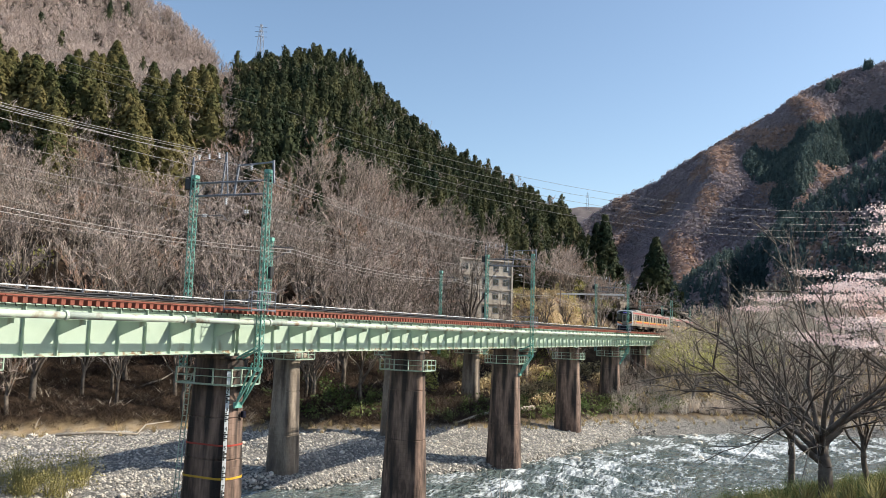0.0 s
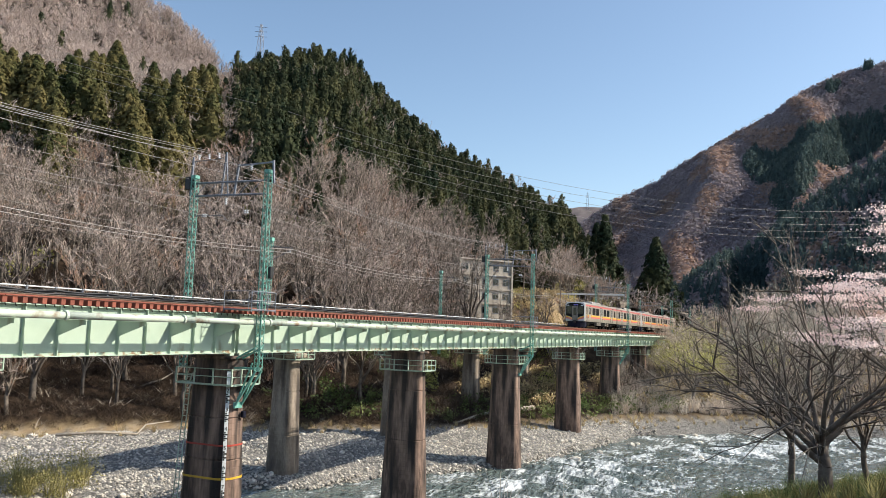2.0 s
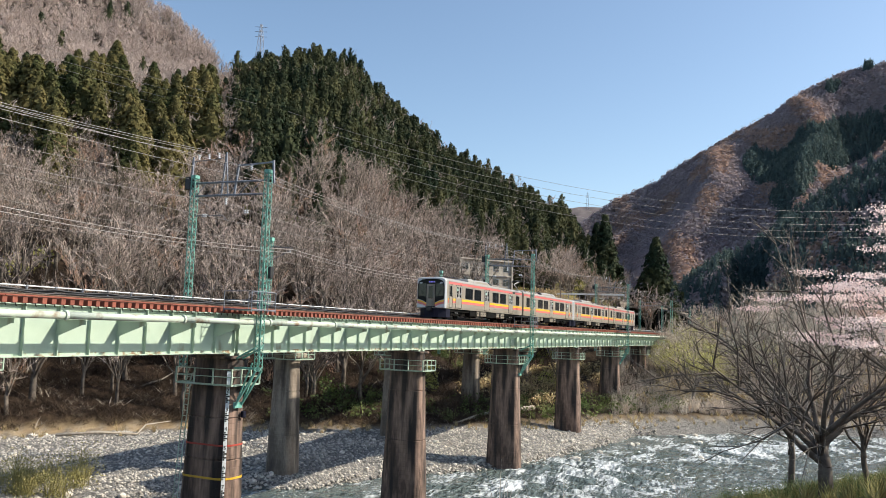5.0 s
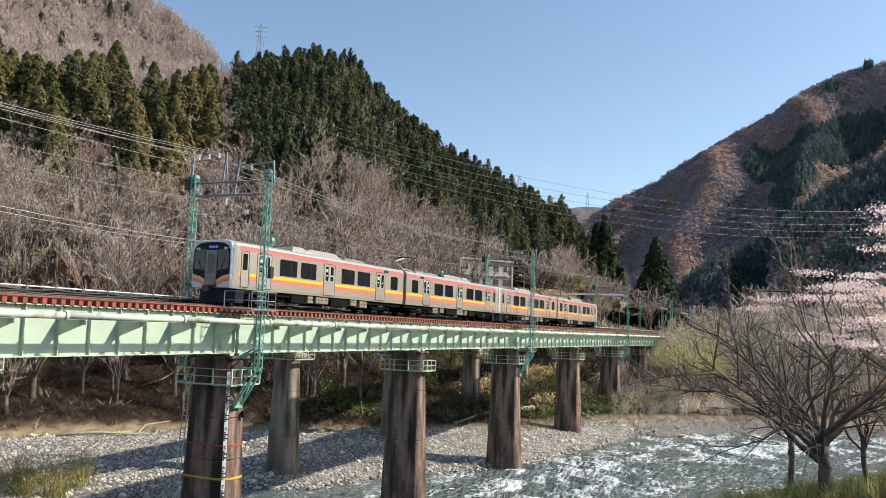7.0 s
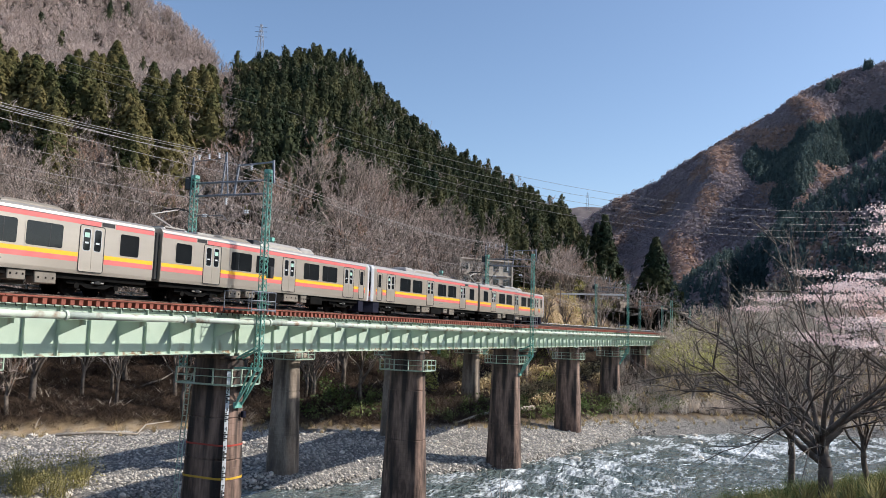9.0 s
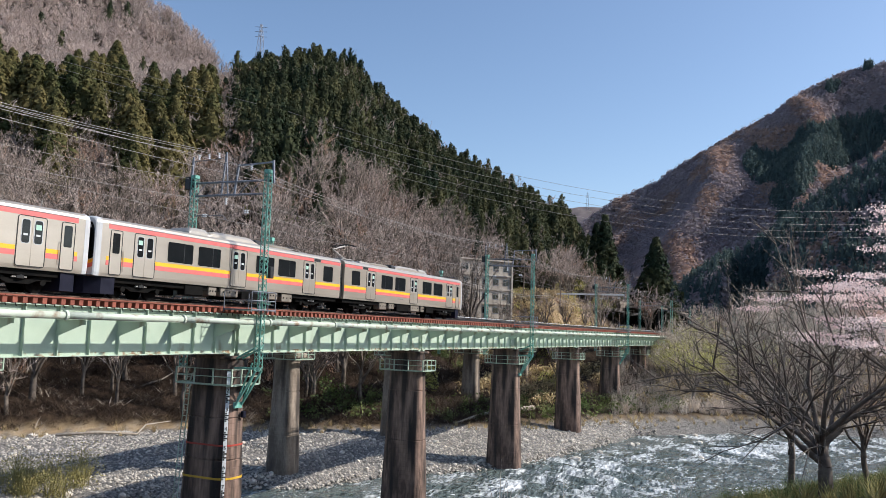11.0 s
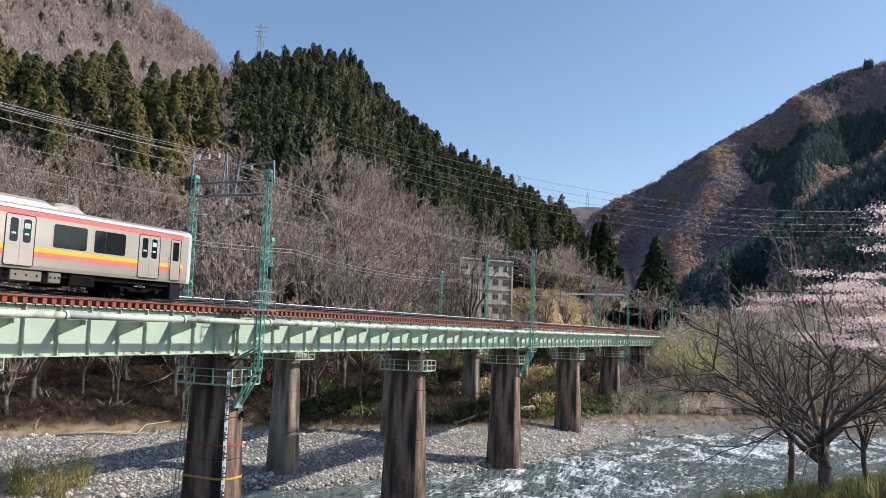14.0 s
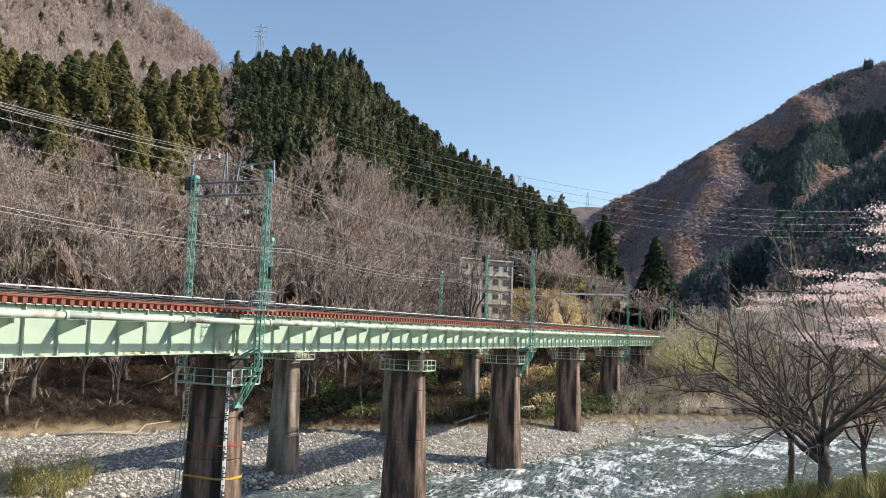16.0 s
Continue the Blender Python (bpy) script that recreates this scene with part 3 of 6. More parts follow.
# ---- cable rack on the far edge of the deck ----
rack = thing("cable_rack", (0, 31.2, 0), "black cables draped along a white handrail beside the track", "cable rack")
part("top_rail", Geo().tube([(-11, 0, 15.66), (184, 0, 15.66)], 0.032, 6), M_WHITE, rack, "thin white painted tube")
post = Geo().box(-0.03, -0.03, DECK + 0.0, 0.03, 0.03, 15.70).box(-0.05, -0.07, 15.62, 0.05, 0.07, 15.70).mesh("post", M_STEEL)
for k in range(64):
    part("post", post, None, rack, at=(14 + k * 1.45, 0, 0))
arm = Geo()
for k in range(24):
    arm.box(107 + k * 3.2, -0.03, DECK, 107.06 + k * 3.2, 0.03, 15.7)
tagged(part("posts", arm, M_STEEL, rack), kind="stuff")
rng = random.Random(4)
for zc, amp, rr, yy in ((15.56, 0.09, 0.045, -0.06), (15.52, 0.12, 0.05, 0.02), (15.42, 0.06, 0.04, -0.10), (15.34, 0.05, 0.05, 0.05)):
    pts = [(x, yy + 0.03 * math.sin(x * 1.7), zc - amp * abs(math.sin(x * math.pi / 2.9 + zc * 7)) + rng.uniform(-0.012, 0.012)) for x in np.arange(-11, 184, 0.48)]
    part("cable", Geo().tube(pts, rr, 5), M_CABLE, rack, smooth=True)
part("support_angle", Geo().box(-11, -0.2, DECK - 0.08, 184, 0.14, DECK - 0.02), M_STEEL, rack)

# ---- second bridge behind ----
for x0, x1 in ((-3, 28.5), (28.5, 60), (60, 81), (81, 104), (104, 126), (126, 152)):
    L = x1 - x0 - 0.15
    sp = thing("girder_span", (x0 + 0.07, LINE2_Y, 0), "pale green steel plate girder span of the second railway bridge", "bridge girder", "girder spans of the second bridge")
    for gy in (-1.0, 1.0):
        part("web", Geo().box(0, gy - 0.012, 12.05, L, gy + 0.012, DECK), M_GIRDER, sp)
        part("top_flange", Geo().box(0, gy - 0.2, DECK - 0.05, L, gy + 0.2, DECK, 0.008), M_GIRDER, sp)
        part("bottom_flange", Geo().box(0, gy - 0.2, 12.0, L, gy + 0.2, 12.05, 0.008), M_GIRDER_RUST, sp)
    st = Geo().box(-0.02, -1.18, 12.06, 0.02, -1.012, DECK - 0.05).mesh("stiffener", M_GIRDER)
    for j in range(14):
        part("stiffener", st, None, sp, at=(0.06 + j * (L - 0.12) / 13, 0, 0))
for x in (28.5, 60, 81, 104, 126):
    zg = float(ground_height(x, LINE2_Y)) - 0.5
    p = thing("bridge_pier", (x, LINE2_Y + 0.2, 0), "tapered grey concrete pier with horizontal casting seams", "bridge pier", "piers of the second bridge")
    part("shaft", pier_shaft(11.3, zg, 0.78, 1.05, 0.4, 0.030, (8.2, 4.2)), M_PIER_GREY, p)
    part("cap", Geo().box(-1.0, -1.5, 11.3, 1.0, 1.5, 11.75, 0.06), M_PIER_GREY, p)
    for gy in (-1.2, 0.8):
        part("bearing", Geo().box(-0.5, gy - 0.2, 11.75, 0.5, gy + 0.2, 12.0), M_GIRDER, p)
    pier_rails(p, 11.2, 1.5, 2.0)
track2 = thing("railway_track", (0, LINE2_Y, 0), "second railway track on red-stained sleepers behind", "railway track")
for y in (-0.57, 0.57):
    part("rail", Geo().extrude([(y + a, RAIL - 0.15 + b) for a, b in RAIL_PROFILE], -280, 400), M_RAIL, track2)
g = Geo()
for k in range(320):
    g.box(-3 + k * 0.48, -1.25, DECK, -2.78 + k * 0.48, 1.25, RAIL - 0.15)
tagged(part("sleepers", g, M_SLEEPER, track2), kind="stuff")


# ---- catenary portals ----
def lattice(z0, z1, w):
    """A square lattice mast with lacing on all four faces."""
    g, h = Geo(), w / 2
    for sx in (-1, 1):
        for sy in (-1, 1):
            g.box(sx * h - 0.045 * (sx > 0), sy * h - 0.012 * (sy > 0), z0, sx * h + 0.045 * (sx < 0), sy * h + 0.012 * (sy < 0), z1)
            g.box(sx * h - 0.012 * (sx > 0), sy * h - 0.045 * (sy > 0), z0, sx * h + 0.012 * (sx < 0), sy * h + 0.045 * (sy < 0), z1)
    n = round((z1 - z0) / (w * 0.9))
    s = (z1 - z0) / n
    for k in range(n):
        za, zb = z0 + k * s, z0 + (k + 1) * s
        if k % 2:
            za, zb = zb, za
        for o in (-h, h):
            g.bar((-h, o, za), (h, o, zb), 0.04, 0.02)
            g.bar((o, -h, za), (o, h, zb), 0.04, 0.02)
    g.box(-h - 0.03, -h - 0.03, z1 - 0.35, h + 0.03, h + 0.03, z1 - 0.33)
    return g


def insulator(parent, at, up=True, n=3):
    """A string of porcelain sheds."""
    prof, rings = [], []
    for k in range(n):
        z = k * 0.11
        prof += [(z, 0.03), (z + 0.02, 0.085), (z + 0.05, 0.08), (z + 0.07, 0.03)]
    for z, r in prof:
        rings.append([(r * math.cos(2 * math.pi * i / 10), r * math.sin(2 * math.pi * i / 10), z if up else -z) for i in range(10)])
    return part("insulator", Geo().loft(rings), M_PORCELAIN, parent, "white porcelain insulator", True, at)


TOP = 22.74


def portal(x, detail):
    p = thing("catenary_portal", (x, 0, 0), "teal green lattice masts carrying a grey truss beam over the track", "catenary mast", "portals along the bridge")
    for y in (26.8, 32.1):
        part("mast", lattice(11.75, TOP, 0.33), M_MAST, p, at=(0, y, 0))
        part("mast_cap", Geo().box(-0.18, y - 0.18, TOP - 0.16, 0.18, y + 0.18, TOP + 0.04, 0.02), M_MAST, p)
    beam = Geo().tube([(0, 26.9, 22.2), (0, 32.0, 22.3)], 0.06, 8).tube([(0, 26.9, 21.45), (0, 32.0, 21.55)], 0.06, 8)
    for k in range(6):
        ya = 27.3 + k * 0.8
        beam.tube([(0, ya, 22.2), (0, ya + 0.7, 21.5)], 0.022, 5)
    part("beam", beam, M_STEEL, p, "grey steel truss beam", True)
    part("hanger_post", Geo().bar((0, 30.1, 21.4), (0, 29.85, 24.0), 0.075).bar((0, 29.6, 21.4), (0, 29.85, 24.0), 0.06), M_STEEL, p, "grey steel post")
    part("goal_post", Geo().bar((0, 29.15, 21.4), (0, 28.9, 23.25), 0.10).bar((0, 28.9, 23.15), (0, 26.5, 23.2), 0.08).bar((0, 26.5, 23.3), (0, 26.4, 22.0), 0.10), M_STEEL, p, "grey steel frame")
    part("feeder_post", Geo().bar((0, 32.4, 21.6), (0, 32.3, 23.9), 0.10), M_STEEL, p, "grey steel post")
    part("cross_arm", Geo().bar((0, 32.4, 23.6), (0, 30.2, 23.66), 0.035), M_STEEL, p, "grey steel arm")
    part("clamp_box", Geo().box(-0.2, 32.3, 21.95, 0.2, 32.7, 22.7, 0.03), M_BLACK, p, "dark insulator bracket")
    for y in (31.9, 31.15, 30.4):
        insulator(p, (0, y, 23.68))
    insulator(p, (0, 28.0, 22.85), True)
    insulator(p, (0, 29.7, 21.35), False, 4)
    for y, z in ((31.3, 20.3), (28.3, 20.4)):
        insulator(p, (0, y, z), True, 2)
        insulator(p, (0, y - 0.17, z), True, 2)
    part("pull_off", Geo().tube([(0, 31.9, 20.4), (0, 29.9, 20.35), (0, 29.6, 20.1)], 0.025, 6), M_STEEL, p, "grey steel tube")
    part("stay", Geo().tube([(0, 31.9, 21.3), (0, 30.1, 20.45)], 0.012, 5), M_STEEL, p)
    if detail:
        # outrigger that carries the near mast from the pier
        for sx in (-0.25, 0.25):
            part("strut", Geo().bar((sx, 26.85, 13.0), (sx, 28.1, 12.4), 0.09), M_MAST, p)
            part("strut", Geo().bar((sx, 26.75, 11.8), (sx, 28.0, 9.9), 0.09), M_MAST, p)
            part("strut", Geo().bar((sx, 27.0, 12.2), (sx, 28.0, 9.9), 0.07), M_MAST, p)
            part("strut", Geo().bar((sx, 26.8, 11.9), (sx, 28.2, 11.9), 0.09), M_MAST, p)
        part("foot_plate", Geo().box(-0.3, 27.98, 9.75, 0.3, 28.1, 10.05), M_MAST, p)
    # refuge cage beside the track
    x0, x1, y0, y1 = -1.25, 0.75, 26.45, 28.3
    part("refuge_floor", Geo().box(x0, y0, 15.0, x1, y1, 15.05), M_STEEL, p)
    for h in (0.02, 0.5, 0.98):
        part("refuge_rail", Geo().tube([(x0, y1, 15.03 + h), (x0, y0, 15.03 + h), (x1, y0, 15.03 + h), (x1, y1, 15.03 + h)], 0.026, 6), M_STEEL, p)
    for xx, yy in ((x0, y1), (x0, y0), (-0.6, y0), (0.1, y0), (x1, y0), (x1, y1)):
        part("refuge_post", Geo().tube([(xx, yy, 14.9), (xx, yy, 16.03)], 0.028, 6), M_STEEL, p)
    return p


p1 = portal(PORTALS[0], True)
part("signal_box", Geo().box(0.3, 26.55, 16.8, 0.62, 26.85, 17.45, 0.03), M_BLACK, p1, "small black equipment box")
portal(PORTALS[1], True)
portal(PORTALS[2], True)


def far_mast(x, y, z0, arm_to):
    p = thing("catenary_mast", (x, y, 0), "teal green lattice mast with a cantilever arm", "catenary mast", "masts of the second line")
    part("mast", lattice(z0, TOP, 0.32), M_MAST, p)
    part("mast_cap", Geo().box(-0.22, -0.22, TOP - 0.3, 0.22, 0.22, TOP + 0.04, 0.02), M_MAST, p)
    part("cantilever", Geo().tube([(0, -0.2, 21.9), (0, arm_to, 21.7)], 0.04, 6).tube([(0, -0.2, 20.6), (0, arm_to, 21.6)], 0.03, 6), M_STEEL, p, "grey steel arm")
    insulator(p, (0, arm_to + 0.3, 21.3), True)
    return p


far_mast(59.8, 47.2, 11.0, -2.6)
far_mast(98.2, 47.2, 11.0, -2.6)
for x in (168.0, 196.0):
    p = thing("catenary_portal", (x, 0, 0), "slim teal green lattice masts with a wire beam", "catenary mast", "portals past the bridge")
    for y in (26.4, 33.0):
        zg = float(ground_height(x, y)) - 0.3
        part("mast", lattice(zg, TOP - 0.6, 0.4), M_MAST, p, at=(0, y, 0))
    part("beam", Geo().tube([(0, 26.5, 21.6), (0, 33, 21.6)], 0.06, 6).tube([(0, 26.5, 21.0), (0, 33, 21.0)], 0.05, 6), M_STEEL, p)


# ---- overhead wires ----
def sagging(name, label, spans, r, group):
    """A wire hung from point to point; each span sags by its own amount."""
    pts = []
    for (a, b, s) in spans:
        a, b = Vector(a), Vector(b)
        for k in range(16):
            t = k / 16
            q = a.lerp(b, t)
            q.z -= 4 * s * t * (1 - t)
            pts.append(q)
    pts.append(Vector(spans[-1][1]))
    w = part(name, Geo().tube(pts, r, 5), M_WIRE, smooth=True)
    return tagged(w, label, "overhead wire", group)


XS = [-58, -11.6, 33.4, 78.5, 126.7, 168.0, 196.0, 260.0]
for y, z, s, r in ((31.9, 24.0, 0.85, 0.014), (31.15, 24.05, 0.95, 0.014), (30.4, 24.0, 1.0, 0.014), (28.05, 22.95, 0.7, 0.012), (26.5, 22.0, 0.6, 0.012), (32.4, 22.6, 0.9, 0.012)):
    sagging("feeder_wire", "thin grey feeder wire hung between catenary portals", [((a, y, z), (b, y, z), s * ((b - a) / 45) ** 2) for a, b in zip(XS[:-1], XS[1:])], r, "overhead wires")
sagging("messenger_wire", "grey messenger wire above the contact wire", [((a, TRACK_Y, 21.05), (b, TRACK_Y, 21.05), 0.72) for a, b in zip(XS[:-1], XS[1:])], 0.013, "overhead wires")
contact = sagging("contact_wire", "dark contact wire with droppers over the track", [((a, TRACK_Y + 0.15 * (-1) ** i, 20.12), (b, TRACK_Y - 0.15 * (-1) ** i, 20.12), 0.04) for i, (a, b) in enumerate(zip(XS[:-1], XS[1:]))], 0.012, "overhead wires")
for k in range(2, 42):
    x = -12 + k * 5.0
    i = max(j for j in range(len(XS)) if XS[j] <= x)
    t = (x - XS[i]) / (XS[i + 1] - XS[i])
    part("dropper", Geo().tube([(x, TRACK_Y, 20.1), (x, TRACK_Y, 21.05 - 4 * 0.72 * t * (1 - t))], 0.008, 4), M_WIRE, contact)
X2 = [-20, 21.0, 59.8, 98.2, 140, 185, 240]
for z, s, r, y in ((21.55, 0.75, 0.036, 44.6), (21.25, 0.75, 0.03, 44.75), (20.2, 0.05, 0.014, 44.5), (22.6, 0.9, 0.014, 47.1)):
    sagging("catenary_wire", "grey catenary wire of the second line", [((a, y, z), (b, y, z), s) for a, b in zip(X2[:-1], X2[1:])], r, "wires of the second line")
# a power line that crosses the valley, from pylon to pylon
for k in range(5):
    sagging("power_line", "thin high-voltage line spanning the valley", [((120, 168, 72 + 2.1 * k), (158, 123, 62 + 2.1 * k), 0.5), ((158, 123, 62 + 2.1 * k), (297, -42, 52 + 2.1 * k), 10.9)], 0.045, "power lines")


# ---- the train ----
M_STAIN = mat("brushed_stainless_steel", (0.56, 0.49, 0.405), (0.63, 0.555, 0.465), 1.2, 0.30, 0.60, 0.03, 60, stretch=(0.15, 1, 1))
M_ROOF = mat("light_grey_roof_paint", (0.27, 0.26, 0.26), (0.34, 0.33, 0.33), 1.5, 0.45, 0.3, 0.05, 20)
M_CABWHITE = mat("white_cab_paint", (0.50, 0.50, 0.51), (0.56, 0.56, 0.57), 2, 0.3, 0, 0.02)
M_PINK = mat("salmon_pink_stripe", (0.66, 0.155, 0.145), (0.70, 0.185, 0.17), 2, 0.35, 0, 0.02)
M_GOLD = mat("yellow_stripe", (0.88, 0.46, 0.02), (0.90, 0.50, 0.03), 2, 0.35, 0, 0.02)
M_GLASS = mat("dark_tinted_glass", (0.008, 0.010, 0.011), (0.012, 0.014, 0.015), 2, 0.05, 0, 0, spec=0.4)
M_MASK = mat("gloss_black_cab_mask", (0.006, 0.006, 0.007), (0.009, 0.009, 0.010), 2, 0.35, 0, 0, spec=0.12)
M_UNDER = mat("black_underframe_paint_and_shed_shade", (0.004, 0.004, 0.004), (0.010, 0.009, 0.008), 3, 0.8, 0, 0.2, 20, spec=0.08)
M_BOX = mat("beige_grey_equipment_paint_and_shaded_steel", (0.17, 0.145, 0.115), (0.24, 0.205, 0.165), 2, 0.5, 0, 0.08, 20)
M_SKIRT = mat("dark_navy_skirt_paint", (0.010, 0.011, 0.022), (0.018, 0.018, 0.032), 2, 0.6, 0, 0.08, spec=0.12)
M_RUBBER = mat("black_rubber", (0.012, 0.012, 0.012), (0.02, 0.02, 0.02), 3, 0.7, 0, 0.1)
M_AC = mat("grey_air_conditioner_paint", (0.30, 0.28, 0.26), (0.38, 0.36, 0.33), 2, 0.5, 0.2, 0.08)
M_LED = bpy.data.materials.new("violet_led_display")
M_LED.use_nodes = True
M_LED.node_tree.nodes["Principled BSDF"].inputs["Emission Color"].default_value = (0.25, 0.22, 1.0, 1)
M_LED.node_tree.nodes["Principled BSDF"].inputs["Emission Strength"].default_value = 0.6
M_LED.node_tree.nodes["Principled BSDF"].inputs["Base Color"].default_value = (0.03, 0.03, 0.1, 1)
M_SEAT = mat("pale_green_poster", (0.35, 0.55, 0.45), (0.4, 0.6, 0.5), 3, 0.5, 0, 0)

FLOOR, EAVES, CROWN = 0.94, 3.36, 3.62


def body_outline(w=1.4, lift=0.0):
    """Half-round roof, straight sides: (y, z) from the near sill over the roof to the far one."""
    out = [(-w + 0.04, FLOOR), (-w + 0.015, 1.10), (-w + 0.002, 1.44), (-w, 1.62), (-w, EAVES - 0.05)]
    for k in range(1, 10):
        a = math.pi * (1 - k / 10)
        c, s = math.cos(a), math.sin(a)
        out.append((w * (abs(c) ** 0.42) * (1 if c > 0 else -1) * 0.985, EAVES - 0.05 + (CROWN - EAVES + 0.05 + lift) * s ** 0.75))
    return out + [(w, EAVES - 0.05), (w, 1.62), (w - 0.002, 1.44), (w - 0.015, 1.10), (w - 0.04, FLOOR)]


def pane_round(x0, z0, x1, z1, y, t, r, s):
    """A rounded pane standing on the side wall, t thick, towards s."""
    ring = [((x0 + x1) / 2 + a, (z0 + z1) / 2 + b) for a, b in rounded((x1 - x0) / 2, (z1 - z0) / 2, r, 3)]
    return Geo().loft([[(a, y, b) for a, b in ring], [(a, y + s * t, b) for a, b in ring]])


def frame_round(x0, z0, x1, z1, y, t, r, s, w):
    """A rounded frame round a pane."""
    o = [((x0 + x1) / 2 + a, (z0 + z1) / 2 + b) for a, b in rounded((x1 - x0) / 2 + w, (z1 - z0) / 2 + w, r + w, 3)]
    i = [((x0 + x1) / 2 + a, (z0 + z1) / 2 + b) for a, b in rounded((x1 - x0) / 2, (z1 - z0) / 2, r, 3)]
    n, g = len(o), Geo()
    v = [(a, y, b) for a, b in o] + [(a, y + s * t, b) for a, b in o] + [(a, y + s * t, b) for a, b in i] + [(a, y, b) for a, b in i]
    f = []
    for k in range(n):
        m = (k + 1) % n
        f += [(k, m, n + m, n + k), (n + k, n + m, 2 * n + m, 2 * n + k), (2 * n + k, 2 * n + m, 3 * n + m, 3 * n + k)]
    return g.add(v, f)


SIDE_WINDOWS = [(1.17, 2.26), (5.24, 6.93), (7.32, 8.96), (11.89, 13.54), (13.92, 15.63)]
SIDE_DOORS = [3.77, 10.40, 17.06]
CREW_DOOR = 18.74


def build_car():
    """A stainless commuter car: the cab at its -x end, the gangway at +x. Places along the side are told from the gangway end."""
    car = thing("train_car", (0, 0, 0), "stainless steel commuter train car with yellow and salmon pink stripes", "train car", "cars of the train")
    X = lambda u: 10 - u
    part("body", Geo().loft([[(x, y, z) for y, z in body_outline()] for x in (-9.56, 9.75)]), M_STAIN, car, "brushed stainless steel body")
    # cab: white moulded end
    rings = []
    for x, s, dz in ((-9.558, 1.003, 0), (-9.70, 1.0, 0), (-9.81, 0.982, -0.03), (-9.86, 0.95, -0.07)):
        o = body_outline()
        zc = 2.2
        rings.append([(x - 0.0 * z, y * s, zc + (z - zc) * (1 - (1 - s) * 0.8)) for y, z in o])
    cab = part("cab_end", Geo().loft(rings), M_CABWHITE, car, "white moulded driving cab end")
    mask = [(-1.29, 1.72), (-1.31, 2.3), (-1.28, 3.0), (-1.16, 3.26), (-0.85, 3.42), (-0.4, 3.47), (0.4, 3.47), (0.85, 3.42), (1.16, 3.26), (1.28, 3.0), (1.31, 2.3), (1.29, 1.72), (0.8, 1.60), (0.45, 1.42), (-0.45, 1.42), (-0.8, 1.60)]
    part("cab_mask", Geo().loft([[(x, y, z) for y, z in mask] for x in (-9.85, -9.875)]), M_MASK, cab, "gloss black window surround")
    for s in (-1, 1):
        win = [(s * 0.46, 1.92), (s * 1.22, 2.02), (s * 1.20, 2.92), (s * 1.05, 3.08), (s * 0.46, 3.08)]
        part("windscreen", Geo().loft([[(x, y, z) for y, z in win] for x in (-9.875, -9.883)]), M_GLASS, cab)
        part("wiper", Geo().bar((-9.9, s * 0.7, 2.0), (-9.9, s * 0.95, 2.55), 0.02), M_BLACK, cab)
        part("headlight", Geo().loft([[(x, s * 0.98 + 0.13 * a, 3.12 + 0.06 * b) for a, b in ((-1, -1), (1, -1), (1, 1), (-1, 1))] for x in (-9.875, -9.89)]), M_CABWHITE, cab, "white headlight lens")
        for m, z0, z1 in ((M_GOLD, 0.0, 0.13), (M_PINK, 0.13, 0.30)):
            v = [(s * 0.40, 1.36 - z0), (s * 0.40, 1.36 - z1), (s * 0.8, 1.53 - z1), (s * 1.30, 1.68 - z1 * 1.15), (s * 1.30, 1.68 - z0 * 1.15), (s * 0.8, 1.55 - z0)]
            part("stripe", Geo().loft([[(x, y, z) for y, z in v] for x in (-9.852, -9.868)]), m, cab)
    # steel door in a dull tan, its shade put into the colour
    part("gangway_door", Geo().box(-9.93, -0.40, 1.10, -9.84, 0.40, 3.02, 0.02), M_BOX, cab, "steel end door, dull beige for its shade")
    part("door_glass", Geo().box(-9.94, -0.20, 1.75, -9.925, 0.20, 2.82), M_GLASS, cab)
    part("door_step", Geo().box(-9.98, -0.45, 1.02, -9.84, 0.45, 1.10, 0.01), M_BLACK, cab)
    part("destination_display", Geo().box(-9.885, -0.48, 3.12, -9.872, 0.30, 3.30), M_BLACK, cab)
    for k in range(4):
        part("display_bar", Geo().box(-9.89, -0.36 + k * 0.15, 3.155, -9.884, -0.27 + k * 0.15, 3.265), M_LED, cab)
    part("plough", Geo().loft([[(-9.3, -1.25, z), (-9.75, -0.7, z), (-9.9, -0.35, z), (-9.9, 0.35, z), (-9.75, 0.7, z), (-9.3, 1.25, z), (-8.6, 1.3, z), (-8.6, -1.3, z)] for z in (0.16, 0.55, 0.92)]), M_SKIRT, car, "dark navy snow plough skirt")
    part("coupler", Geo().box(-10.2, -0.16, 0.72, -9.6, 0.16, 1.02, 0.03).box(-10.28, -0.2, 0.7, -10.1, 0.2, 1.06, 0.02), M_BLACK, car)
    # both sides
    for s in (-1, 1):
        y = s * 1.4
        holes = sorted([(u - 0.68, u + 0.68) for u in SIDE_DOORS] + [(CREW_DOOR - 0.36, CREW_DOOR + 0.36)])
        a = 0.28
        for h0, h1 in holes + [(19.25, 19.25)]:
            part("yellow_stripe", Geo().box(X(h0), y - 0.004, 1.67, X(a), y + 0.004, 1.85), M_GOLD, car, "yellow stripe")
            part("pink_stripe", Geo().box(X(h0), y - 0.005, 1.45, X(a), y + 0.005, 1.668), M_PINK, car, "salmon pink stripe")
            a = h1
        part("cantrail_stripe", Geo().box(X(19.2), y - 0.006, 3.09, X(3.35), y + 0.006, 3.30), M_PINK, car, "salmon pink stripe")
        part("cantrail_stripe", Geo().box(X(2.55), y - 0.006, 3.09, X(0.3), y + 0.006, 3.30), M_PINK, car, "salmon pink stripe")
